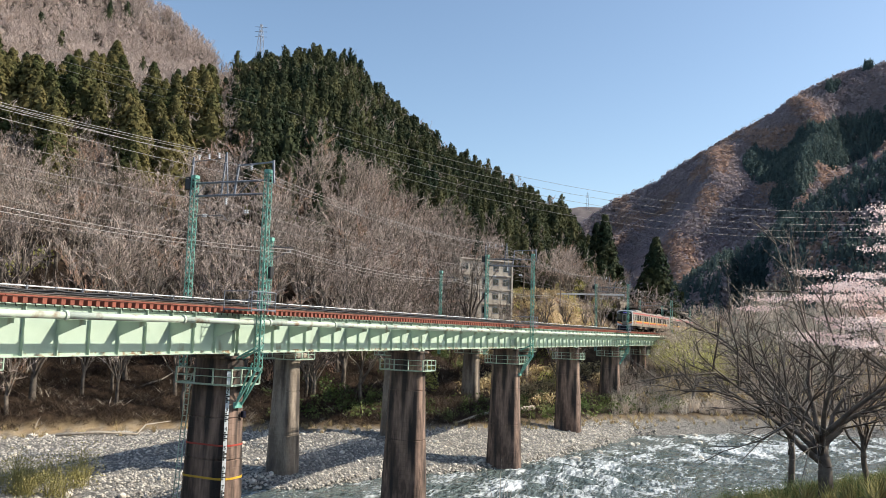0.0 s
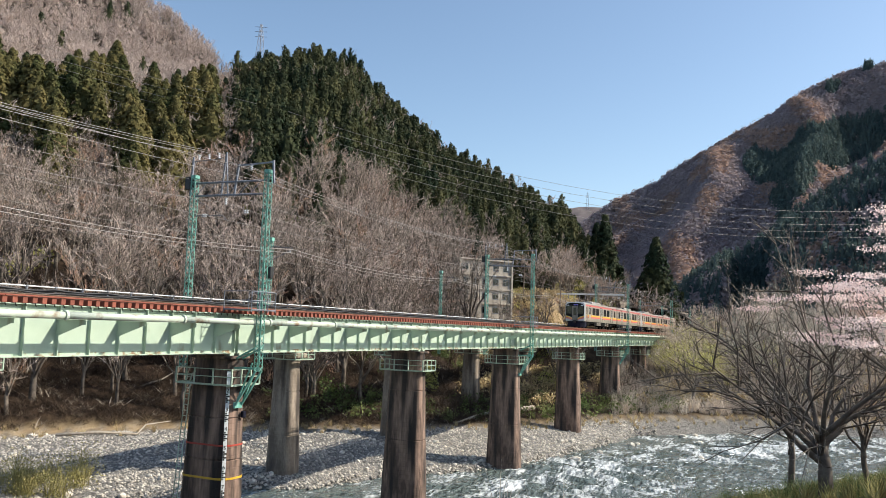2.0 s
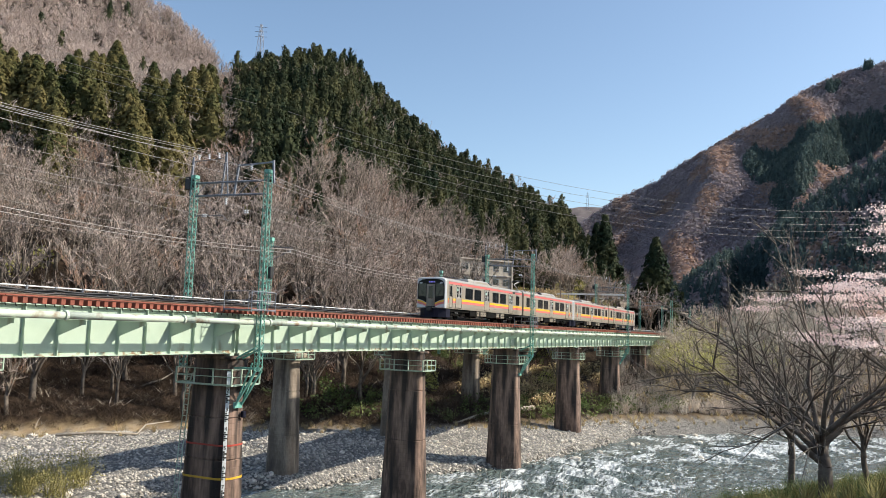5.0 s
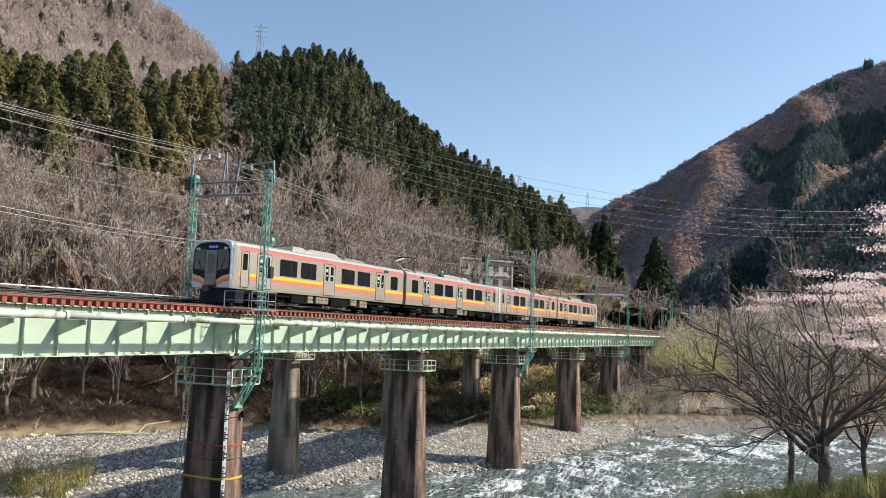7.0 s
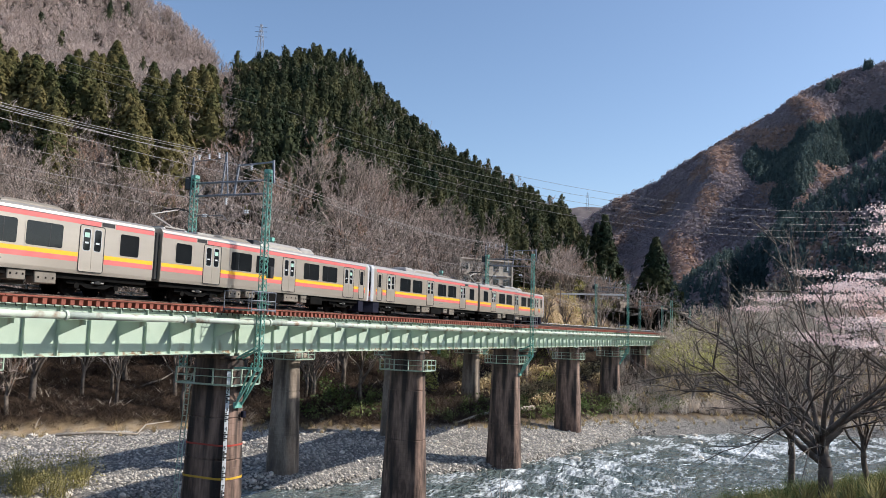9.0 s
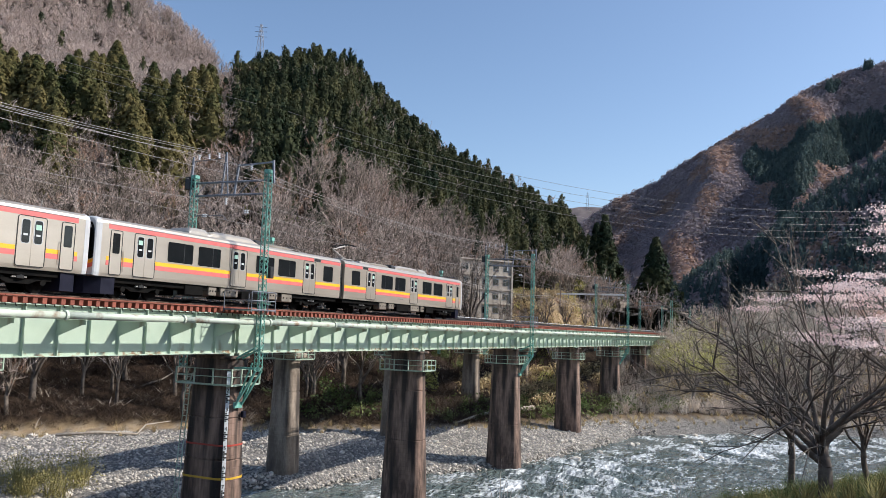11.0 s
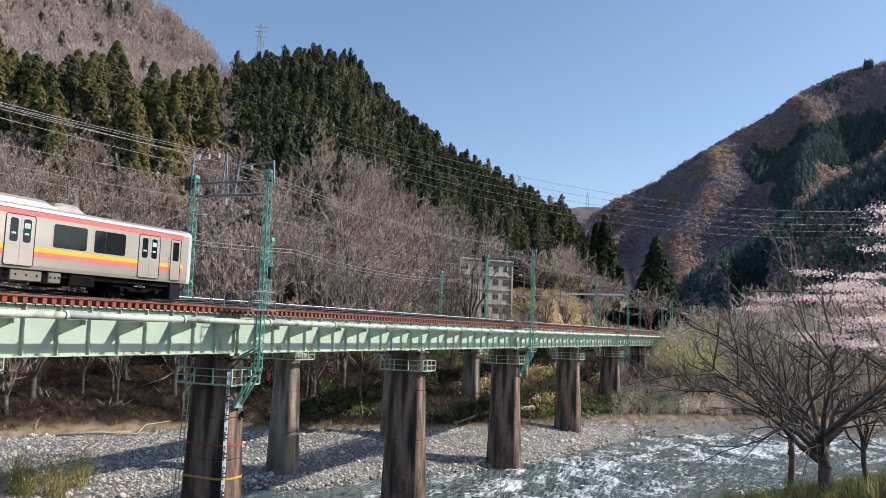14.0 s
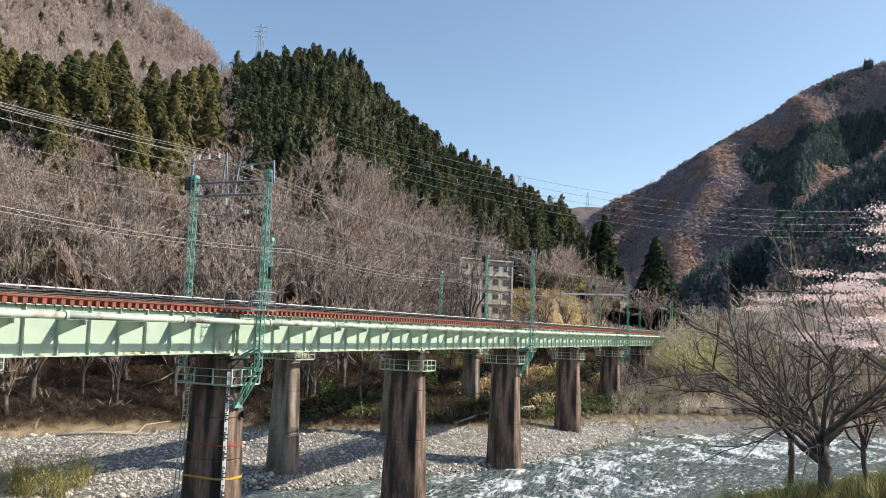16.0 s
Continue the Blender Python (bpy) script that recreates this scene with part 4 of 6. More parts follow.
        part("side_display", Geo().box(X(3.3), y - 0.008, 3.12, X(2.6), y + 0.008, 3.29), M_BLACK, car, "dark destination display")
        part("gutter", Geo().box(-9.2, y - 0.02, 3.30, 9.74, y + 0.02, 3.33), M_ROOF, car)
        for u0, u1 in SIDE_WINDOWS:
            w = part("window", frame_round(X(u1), 1.93, X(u0), 2.92, y, 0.012, 0.10, s, 0.045), M_STAIN, car, "dark tinted window in a steel frame")
            part("pane", pane_round(X(u1), 1.93, X(u0), 2.92, y - s * 0.01, 0.016, 0.10, s), M_GLASS, w, "dark tinted glass")
            if u1 - u0 > 1.3:
                part("mullion", Geo().box(X((u0 + u1) / 2 - 0.25) - 0.012, y - 0.01, 1.95, X((u0 + u1) / 2 - 0.25) + 0.012, y + 0.01, 2.90), M_BLACK, w)
        for u in SIDE_DOORS:
            d = part("door", frame_round(X(u) - 0.63, 1.06, X(u) + 0.63, 3.06, y, 0.018, 0.10, s, 0.03), M_RUBBER, car, "sliding double door in a dark seal")
            for q in (-1, 1):
                x0, x1 = (X(u) - 0.62, X(u) - 0.008) if q < 0 else (X(u) + 0.008, X(u) + 0.62)
                part("door_leaf", Geo().box(x0, y - 0.012, 1.07, x1, y + 0.012, 3.05), M_STAIN, d, "stainless steel door leaf")
                xa, xb = (x0 + 0.16, x1 - 0.10) if q < 0 else (x0 + 0.10, x1 - 0.16)
                part("door_pane", pane_round(xa, 1.98, xb, 2.92, y + s * 0.01, 0.006, 0.09, s), M_GLASS, d)
                part("pane_frame", frame_round(xa, 1.98, xb, 2.92, y + s * 0.01, 0.010, 0.09, s, 0.03), M_CABWHITE, d)
                if q < 0:
                    part("sticker", Geo().box(xa + 0.05, y + s * 0.016 - 0.002, 2.55, xb - 0.05, y + s * 0.016 + 0.002, 2.76), M_SEAT, d, "pale green sticker")
                part("notice", Geo().box(xa + 0.08, y + s * 0.016 - 0.002, 2.28, xb - 0.08, y + s * 0.016 + 0.002, 2.36), M_CABWHITE, d)
        for k in range(6):
            part("lettering_bar", Geo().box(X(8.6 - k * 0.13), s * 1.39 - 0.012, 1.27, X(8.52 - k * 0.13), s * 1.39 + 0.012, 1.33), M_AC, car)
        c = part("crew_door", frame_round(X(CREW_DOOR) - 0.31, 1.06, X(CREW_DOOR) + 0.31, 3.04, y, 0.016, 0.07, s, 0.03), M_RUBBER, car, "narrow crew door")
        part("leaf", Geo().box(X(CREW_DOOR) - 0.30, y - 0.010, 1.07, X(CREW_DOOR) + 0.30, y + 0.010, 3.03), M_STAIN, c)
        part("pane", pane_round(X(CREW_DOOR) - 0.2, 2.0, X(CREW_DOOR) + 0.2, 2.92, y + s * 0.008, 0.006, 0.06, s), M_GLASS, c)
        for z in (1.3, 1.75):
            part("handrail", Geo().tube([(X(CREW_DOOR - 0.42), y + s * 0.04, 1.2), (X(CREW_DOOR - 0.42), y + s * 0.04, 2.2)], 0.014, 5), M_STAIN, c) if z < 1.5 else None
        # equipment below the floor
        for u0, u1, z0, m, label in ((5.3, 6.3, 0.42, M_BOX, "beige equipment box"), (6.7, 7.5, 0.5, M_BOX, "beige equipment box"), (7.9, 9.9, 0.38, M_UNDER, ""), (10.2, 11.6, 0.46, M_BOX, "beige louvred box"),
                                     (11.9, 12.5, 0.45, M_BOX, "beige equipment box"), (12.9, 14.2, 0.4, M_UNDER, "")):
            e = part("equipment_box", Geo().box(X(u1), min(s * 0.75, s * 1.28), z0, X(u0), max(s * 0.75, s * 1.28), 0.92, 0.03), m, car, label)
            if m is M_BOX:
                for q in range(3):
                    part("latch", Geo().box(X(u1) + (q + 0.5) * (u1 - u0) / 3 - 0.03, s * 1.28 - 0.02, z0 + 0.2, X(u1) + (q + 0.5) * (u1 - u0) / 3 + 0.03, s * 1.28 + 0.02, z0 + 0.28), M_UNDER, e)
    part("underframe", Geo().box(-9.0, -1.2, 0.70, 9.6, 1.2, FLOOR + 0.01), M_UNDER, car, "black underframe")
    # bogies
    for bx in (6.9, -6.9):
        b = Geo()
        for s in (-1, 1):
            b.loft([[(x, s * 0.95 - 0.09, z), (x, s * 0.95 + 0.09, z), (x, s * 0.95 + 0.09, z + 0.2), (x, s * 0.95 - 0.09, z + 0.2)] for x, z in ((bx - 1.5, 0.52), (bx - 0.8, 0.5), (bx - 0.5, 0.36), (bx + 0.5, 0.36), (bx + 0.8, 0.5), (bx + 1.5, 0.52))])
        b.box(bx - 0.3, -1.0, 0.4, bx + 0.3, 1.0, 0.72)
        bogie = part("bogie", b, M_UNDER, car, "black bogie frame")
        for s in (-1, 1):
            for ax in (-1.05, 1.05):
                part("axle_box", Geo().tube([(bx + ax, s * 0.98, 0.44), (bx + ax, s * 1.12, 0.44)], 0.13, 10), M_UNDER, bogie, "grey axle box cover")
            part("air_spring", Geo().tube([(bx, s * 0.95, 0.56), (bx, s * 0.95, 0.72)], 0.26, 10), M_RUBBER, bogie)
            part("damper", Geo().tube([(bx - 0.3, s * 1.1, 0.62), (bx + 0.35, s * 1.1, 0.62)], 0.04, 6), M_AC, bogie, "grey damper")
        for ax in (-1.05, 1.05):
            w = Geo()
            for s in (-1, 1):
                w.tube([(0, s * 0.53, 0), (0, s * 0.60, 0)], 0.43, 18).tube([(0, s * 0.49, 0), (0, s * 0.53, 0)], 0.455, 18)
                w.box(-0.3, s * 0.605 - 0.005, -0.02, 0.3, s * 0.605 + 0.005, 0.02)
            w.tube([(0, -0.95, 0), (0, 0.95, 0)], 0.08, 8)
            part("wheelset", w, M_UNDER, car, "steel wheels on an axle", at=(bx + ax, 0, 0.43))
    # roof
    def ac(x0, x1, w, h, m, name, label):
        rings = []
        for k in range(9):
            t = k / 8
            e = min(1, 4.5 * min(t, 1 - t) + 0.35)
            rings.append([(x0 + (x1 - x0) * t, y * w, CROWN - 0.06 + (0.06 + h * e) * z) for y, z in ((-1, 0), (-0.96, 0.6), (-0.8, 0.95), (0, 1.0), (0.8, 0.95), (0.96, 0.6), (1, 0))])
        return part(name, Geo().loft(rings), m, car, label)
    ac(-3.7, -2.2, 0.86, 0.34, M_AC, "fan_cowl", "dark grey sloping fan cowl")
    ac(-2.35, 1.75, 0.88, 0.33, M_STAIN, "air_conditioner", "silver roof air conditioner")
    ac(1.6, 2.3, 0.84, 0.30, M_BLACK, "fan_grille", "black fan grille")
    ac(2.25, 5.4, 0.7, 0.22, M_BOX, "resistor_box", "low beige roof equipment box")
    part("roof_walk", Geo().box(-9.0, -0.5, CROWN - 0.03, 9.6, 0.5, CROWN + 0.015), M_ROOF, car)
    part("antenna", Geo().tube([(-8.2, 0.3, CROWN - 0.05), (-8.2, 0.3, CROWN + 0.35)], 0.02, 6).box(-8.35, 0.2, CROWN - 0.05, -8.05, 0.4, CROWN + 0.06), M_AC, car)
    part("horn_cover", Geo().box(-9.2, -0.3, CROWN - 0.05, -8.8, 0.1, CROWN + 0.10, 0.02), M_ROOF, car)
    # bellows drawn nearly car-wide so the gap between cars stays in darkness
    part("gangway", Geo().box(9.75, -1.22, 1.0, 9.99, 1.22, 3.3, 0.04), M_RUBBER, car, "black rubber gangway bellows, widened to darken the gap")
    return car


def pantograph(car):
    """A folded-open single-arm pantograph over the gangway end."""
    base = part("pantograph", Geo().box(7.3, -0.55, CROWN + 0.12, 8.9, -0.48, CROWN + 0.18).box(7.3, 0.48, CROWN + 0.12, 8.9, 0.55, CROWN + 0.18).box(7.3, -0.55, CROWN + 0.12, 7.4, 0.55, CROWN + 0.18).box(8.8, -0.55, CROWN + 0.12, 8.9, 0.55, CROWN + 0.18), M_AC, car, "grey single-arm pantograph")
    for x in (7.35, 8.85):
        for y in (-0.5, 0.5):
            insulator(base, (x, y, CROWN - 0.08), True, 2)
    part("lower_arm", Geo().tube([(7.6, 0, CROWN + 0.18), (9.2, 0, CROWN + 0.75)], 0.045, 6), M_AC, base)
    part("upper_arm", Geo().tube([(9.2, 0, CROWN + 0.75), (7.7, 0, CROWN + 1.16)], 0.03, 6).tube([(9.2, 0.1, CROWN + 0.75), (7.7, 0.25, CROWN + 1.16)], 0.02, 6), M_AC, base)
    for dx in (-0.18, 0.18):
        part("contact_strip", Geo().tube([(7.7 + dx, -0.85, CROWN + 1.06), (7.7 + dx, -0.55, CROWN + 1.2), (7.7 + dx, 0.55, CROWN + 1.2), (7.7 + dx, 0.85, CROWN + 1.06)], 0.03, 5), M_BLACK, base)
    part("roof_gear", Geo().box(5.2, -0.6, CROWN - 0.02, 6.6, 0.6, CROWN + 0.16, 0.04), M_AC, car)
    return base


def front_x(t):
    """Where the front coupling plane of the train is along the track."""
    return 137.343 - 15.8271 * t - 0.260196 * t ** 2 + 0.0938325 * t ** 3 - 0.00683515 * t ** 4 + 0.0001674 * t ** 5


CARS = [build_car()]
CARS.append(copy_thing(CARS[0], pose(0, 0, 0)))
CARS.append(copy_thing(CARS[0], pose(0, 0, 0)))
CARS.append(copy_thing(CARS[0], pose(0, 0, 0)))
# cars one and three lead with their cab; two and four are turned round and carry a pantograph
pantograph(CARS[1])
pantograph(CARS[3])


# ---- plants ----


def limb_arrays(limbs, sides=3):
    """Limbs as tapered bars: vertices and triangles."""
    v, t = [], []
    for a, b, r1, r2 in limbs:
        d = (b - a).normalized()
        u = d.orthogonal().normalized()
        w = d.cross(u)
        k = len(v)
        for p, r in ((a, r1), (b, r2)):
            for i in range(sides):
                c = 2 * math.pi * i / sides
                v.append(p + u * (r * math.cos(c)) + w * (r * math.sin(c)))
        for i in range(sides):
            j = (i + 1) % sides
            t += [(k + i, k + j, k + sides + j), (k + i, k + sides + j, k + sides + i)]
    return np.array(v), np.array(t)


def twig_arrays(rng, ends, count, length, width):
    """Fine twigs as slender blades."""
    v, t = [], []
    for p, d, l in ends:
        for k in range(count):
            e = (d + Vector((rng.uniform(-0.9, 0.9), rng.uniform(-0.9, 0.9), rng.uniform(-0.5, 0.7)))).normalized()
            s = p - d * (l * rng.uniform(0, 0.8))
            q = s + e * (length * rng.uniform(0.5, 1.2))
            o = e.orthogonal().normalized()
            o.rotate(Matrix.Rotation(rng.uniform(0, 6.28), 3, e))
            i = len(v)
            v += [s - o * width, s + o * width, q]
            t.append((i, i + 1, i + 2))
    return np.array(v), np.array(t)


def leaf_arrays(rng, ends, count, reach, size, pad=0.7):
    """Small leaves or petals scattered about the twig ends."""
    v, t = [], []
    for p, d, l in ends:
        for k in range(count):
            s = p + Vector((rng.gauss(0, reach), rng.gauss(0, reach), rng.gauss(0, reach * pad)))
            a = Vector((rng.uniform(-1, 1), rng.uniform(-1, 1), rng.uniform(-1, 1))).normalized()
            b = a.orthogonal().normalized()
            z = size * rng.uniform(0.6, 1.3)
            i = len(v)
            v += [s - a * z, s + b * z * 0.6, s + a * z, s - b * z * 0.6]
            t += [(i, i + 1, i + 2), (i, i + 2, i + 3)]
    return np.array(v), np.array(t)


def join(arrays):
    v, t, k = [], [], 0
    for a, b in arrays:
        v.append(a)
        t.append(b + k)
        k += len(a)
    return np.concatenate(v), np.concatenate(t)


def stamp(protos, spots):
    """Copies of arrays at (x, y, z, size, turn) as one set of arrays."""
    out = []
    for i, (x, y, z, s, a, *more) in enumerate(spots):
        v, t = protos[i % len(protos)]
        c, n = math.cos(a) * s, math.sin(a) * s
        w = np.empty_like(v)
        w[:, 0], w[:, 1], w[:, 2] = v[:, 0] * c - v[:, 1] * n + x, v[:, 0] * n + v[:, 1] * c + y, v[:, 2] * s * (more[0] if more else 1) + z
        out.append((w, t))
    return join(out)


def at(az, r):
    return r * math.cos(radians(az)), r * math.sin(radians(az))


def stuff(name, arrays, material, label, category):
    return tagged(new(name, raw_mesh(name, *arrays, material)), label, category, kind="stuff")


def vase_limbs(rng, h, w, boughs=5, forks=3, twice=0, bole=0.28, r0=None, lean=(0.0, 0.0), flat=0.33):
    """A round-headed bare tree: a short bole, boughs that rise and spread, forks on them; limbs and twig ends."""
    r0 = r0 or h * 0.02
    rand = lambda q: Vector((rng.uniform(-q, q), rng.uniform(-q, q), rng.uniform(-q, q)))
    head = Vector((lean[0] * h * bole, lean[1] * h * bole, h * bole))
    knee = head * 0.5 + Vector((rng.uniform(-0.02, 0.02) * h, rng.uniform(-0.02, 0.02) * h, 0))
    limbs = [(Vector((0, 0, -0.6)), knee, r0 * 1.3, r0 * 1.05), (knee, head, r0 * 1.05, r0 * 0.9)]
    ends = []
    for k in range(boughs):
        a = 6.283 * (k + rng.uniform(-0.35, 0.35)) / boughs
        out = rng.uniform(0.45, 1.0) if k else 0.15
        tip = Vector((math.cos(a) * out * w * 0.5 + lean[0] * h, math.sin(a) * out * w * 0.5 + lean[1] * h, h * (0.92 - flat * out * out + rng.uniform(-0.05, 0.05))))
        start = head - head * rng.uniform(0, 0.5)
        bend = start + (tip - start) * 0.5 + Vector((0, 0, 0.06 * h)) + rand(0.05 * h)
        along = lambda t: start * ((1 - t) ** 2) + bend * (2 * t * (1 - t)) + tip * (t * t)
        cuts = [along(t) + (rand(0.022 * h) if 0 < t < 1 else Vector()) for t in (0, 0.18, 0.38, 0.6, 0.8, 1.0)]
        girth = (0.56, 0.45, 0.35, 0.25, 0.16, 0.06)
        for i in range(5):
            limbs.append((cuts[i], cuts[i + 1], r0 * girth[i], r0 * girth[i + 1]))
        d = (cuts[5] - cuts[4]).normalized()
        ends.append((tip, d, w * 0.25))
        for f in range(forks):
            i = rng.choice((1, 2, 2, 3, 3, 4))
            u = rng.random()
            p, d = cuts[i].lerp(cuts[i + 1], u), (cuts[i + 1] - cuts[i]).normalized()
            e = (d + rand(0.85) + Vector((0, 0, 0.12))).normalized()
            l = w * rng.uniform(0.18, 0.34)
            m = p + e * (l * 0.5) + rand(0.06 * l)
            q = m + (e + rand(0.3) + Vector((0, 0, 0.12))).normalized() * (l * 0.5)
            limbs += [(p, m, r0 * 0.17, r0 * 0.12), (m, q, r0 * 0.12, r0 * 0.04)]
            ends.append((q, e, l))
            for j in range(twice):
                p2 = p.lerp(m, rng.uniform(0.4, 1)) if j % 2 else m.lerp(q, rng.uniform(0.1, 0.9))
                e2 = (e + rand(0.8)).normalized()
                q2 = p2 + e2 * (l * rng.uniform(0.35, 0.6))
                limbs.append((p2, q2, r0 * 0.09, r0 * 0.03))
                ends.append((q2, e2, l * 0.5))
    return limbs, ends


def cedar_arrays(rng, h, r, clumps, puffs, size):
    """A cedar: uneven clumps of small sprays round a dark tapering middle."""
    v, t = [], []
    for k in range(clumps):
        f = (k + rng.random()) / clumps
        reach = r * min(1.0, (1.02 - f) * 1.45) * rng.uniform(0.55, 1.12)
        a = k * 2.4 + rng.uniform(-0.5, 0.5)
        c, s = math.cos(a), math.sin(a)
        mid = Vector((reach * 0.85 * c, reach * 0.85 * s, h * (0.10 + 0.88 * f)))
        cs = size * (1.25 - 0.55 * f) * rng.uniform(0.8, 1.25)
        for j in range(puffs):
            n = (Vector((c, s, 0.45)) + Vector((rng.uniform(-0.8, 0.8), rng.uniform(-0.8, 0.8), rng.uniform(-0.7, 0.7)))).normalized()
            u = n.orthogonal().normalized()
            u.rotate(Matrix.Rotation(rng.uniform(0, 6.28), 3, n))
            w, z = n.cross(u), cs * rng.uniform(0.35, 0.75)
            p = mid + n * (cs * 0.55) + Vector((rng.gauss(0, 0.25), rng.gauss(0, 0.25), rng.gauss(0, 0.25))) * cs
            i = len(v)
            v += [p + u * z, p - u * (0.55 * z) + w * (0.75 * z), p - u * (0.55 * z) - w * (0.75 * z)]
            t.append((i, i + 1, i + 2))
    i, n = len(v), 7
    for z, q in ((0.08, 0.6), (0.35, 0.6), (0.97, 0.02)):
        v += [Vector((r * q * math.cos(6.283 * k / n), r * q * math.sin(6.283 * k / n), h * z)) for k in range(n)]
    for j in (0, n):
        for k in range(n):
            p, q = i + j + k, i + j + (k + 1) % n
            t += [(p, q, q + n), (p, q + n, p + n)]
    tv, tt = limb_arrays([(Vector((0, 0, -0.8)), Vector((0, 0, h * 0.5)), h * 0.014, h * 0.008)], 4)
    return join([(np.array([tuple(p) for p in v]), np.array(t)), (tv, tt)])


rng = random.Random(11)
PROTO_FAR, PROTO_WOOD, PROTO_PALE, PROTO_STEM = [], [], [], []
for k in range(6):
    limbs, ends = vase_limbs(rng, rng.uniform(10.5, 13), rng.uniform(8, 10.5), 6, 4)
    PROTO_FAR.append(twig_arrays(rng, ends, 26, 0.85, 0.024))
    PROTO_WOOD.append(limb_arrays(limbs))
    limbs, ends = vase_limbs(rng, rng.uniform(11, 14), rng.uniform(5, 7.5), 5, 2, flat=0.45)
    PROTO_PALE.append(twig_arrays(rng, ends, 17, 1.8, 0.055))
    PROTO_STEM.append(limb_arrays([l for l in limbs if l[2] > 0.05], 3))
PROTO_CONIFER = [cedar_arrays(rng, rng.uniform(9.5, 12.5), rng.uniform(1.9, 2.6), 70, 6, 0.72) for k in range(5)]
PROTO_BELT = [cedar_arrays(rng, rng.uniform(14, 18), rng.uniform(3.4, 4.4), 210, 10, 0.75) for k in range(5)]


# woods on the near hill: where the cedars stand and where the bare trees do
def cast(count, a0, a1, r0, r1, seed):
    """Random places in a sector, with their heights."""
    g = np.random.RandomState(seed)
    az, r = g.uniform(a0, a1, count), np.sqrt(g.uniform(r0 ** 2, r1 ** 2, count))
    x, y = r * np.cos(np.radians(az)), r * np.sin(np.radians(az))
    return az, r, x, y, ground_height(x, y), g


AZ, R, X_, Y_, Z_, g = cast(9800, 9, 60, 95, 425, 5)
D_FOOT, D_RIDGE = to_line(X_, Y_, FOOT)[0], to_line(X_, Y_, RIDGE)[0]
T_ = D_FOOT / (D_FOOT + D_RIDGE)
EDGE = 0.07 * np.sin(AZ * 0.9) + 0.05 * np.sin(AZ * 2.3 + 1)
DOME = (AZ < 41.5) & (AZ > 13) & (T_ > np.interp(AZ, [13, 17, 22, 26, 31, 35.5, 37.5, 41.5], [0.50, 0.47, 0.42, 0.38, 0.30, 0.22, 0.24, 0.46]) + EDGE)
DOME &= ~((AZ > 21.5) & (AZ < 35) & (R < np.interp(AZ, [21.5, 25, 31, 35], [185, 218, 218, 190])))
BELT = (AZ > 43) & (T_ > 0.33 + EDGE) & (T_ < 0.58 + EDGE)
MIXED = (AZ > 38.5) & (AZ < 46) & (T_ > 0.40) & (T_ < 0.75)
KEEP = (Y_ > line_y(X_, FOOT) + 3) & (R < np.interp(AZ, [8, 14, 17, 22, 26, 34, 42, 48, 54, 64], [440, 400, 370, 350, 330, 330, 350, 400, 420, 440]) + 12)
KEEP &= ~((np.abs(Y_ - LINE2_Y) < 7) & (X_ < 240)) & (np.abs(Y_ - TRACK_Y) > 7) & ~((R > 176) & (R < 196) & (AZ < 22)) & ~((AZ < 25.5) & (AZ > 19.5) & (R < 180) & (R > 95))
bare, rust, cedar, belt, pale = [], [], [], [], []
for i in np.nonzero(KEEP)[0]:
    q, turn = g.random_sample(3), g.uniform(0, 6.28)
    spot = (X_[i], Y_[i], Z_[i], 0.75 + 0.45 * q[0], turn)
    if BELT[i] and q[1] < 0.38:
        belt.append((X_[i], Y_[i], Z_[i] - 0.5, 0.85 + 0.5 * q[0], turn))
    elif DOME[i] and q[1] < 0.74:
        cedar.append((X_[i], Y_[i], Z_[i], (0.7 + 0.5 * q[0]) * (1.22 if AZ[i] > 27 else 1.15), turn))
    elif (MIXED[i] and q[1] < 0.16) or (not DOME[i] and not BELT[i] and T_[i] > 0.25 and q[1] < 0.012):
        cedar.append((X_[i], Y_[i], Z_[i], 1.0 + 0.5 * q[0], turn))
    elif DOME[i] and q[1] < 0.95:
        continue
    elif AZ[i] > 44 and T_[i] > 0.60:
        if R[i] < 285 and q[1] < 0.42:
            pale.append(spot)
    elif q[1] < (0.72 if R[i] < 150 else 0.58):
        continue
    elif q[2] < 0.12:
        rust.append(spot)
    else:
        bare.append(spot)
# the steep upper slope
AZ, R, X_, Y_, Z_, g = cast(3400, 43, 62, 308, 425, 6)
for i in range(len(AZ)):
    if R[i] < 425 - 0.35 * max(0, 48 - AZ[i]) ** 2 and (R[i] < 372 or g.random_sample() < 0.5):
        pale.append((X_[i], Y_[i], Z_[i] - 0.5, g.uniform(0.6, 1.05), g.uniform(0, 6.28)))
stuff("woodland_limbs", stamp(PROTO_WOOD, bare + rust), M_BARK, "dark trunks and limbs of the leafless hillside trees", "woodland")
stuff("woodland_stems", stamp(PROTO_STEM, pale), M_BARK, "grey trunks of the leafless trees high on the hill", "woodland")
stuff("bare_woods", stamp(PROTO_FAR, bare), M_TWIG, "leafless grey-brown broadleaved trees covering the hillside", "woodland")
stuff("pale_woods", stamp(PROTO_PALE, pale), M_PALE, "pale leafless woods high on the hill", "woodland")
stuff("russet_woods", stamp(PROTO_FAR[len(bare) % 6:] + PROTO_FAR[:len(bare) % 6], rust), M_TWIG_RUST, "leafless trees with russet buds on the hillside", "woodland")
stuff("cedar_woods", stamp(PROTO_CONIFER, cedar), M_CONIFER, "dark green cedar plantation on the hill", "woodland")
stuff("cedar_belt", stamp(PROTO_BELT, belt), M_OLIVE, "tall olive-green cedars in a belt across the slope", "woodland")

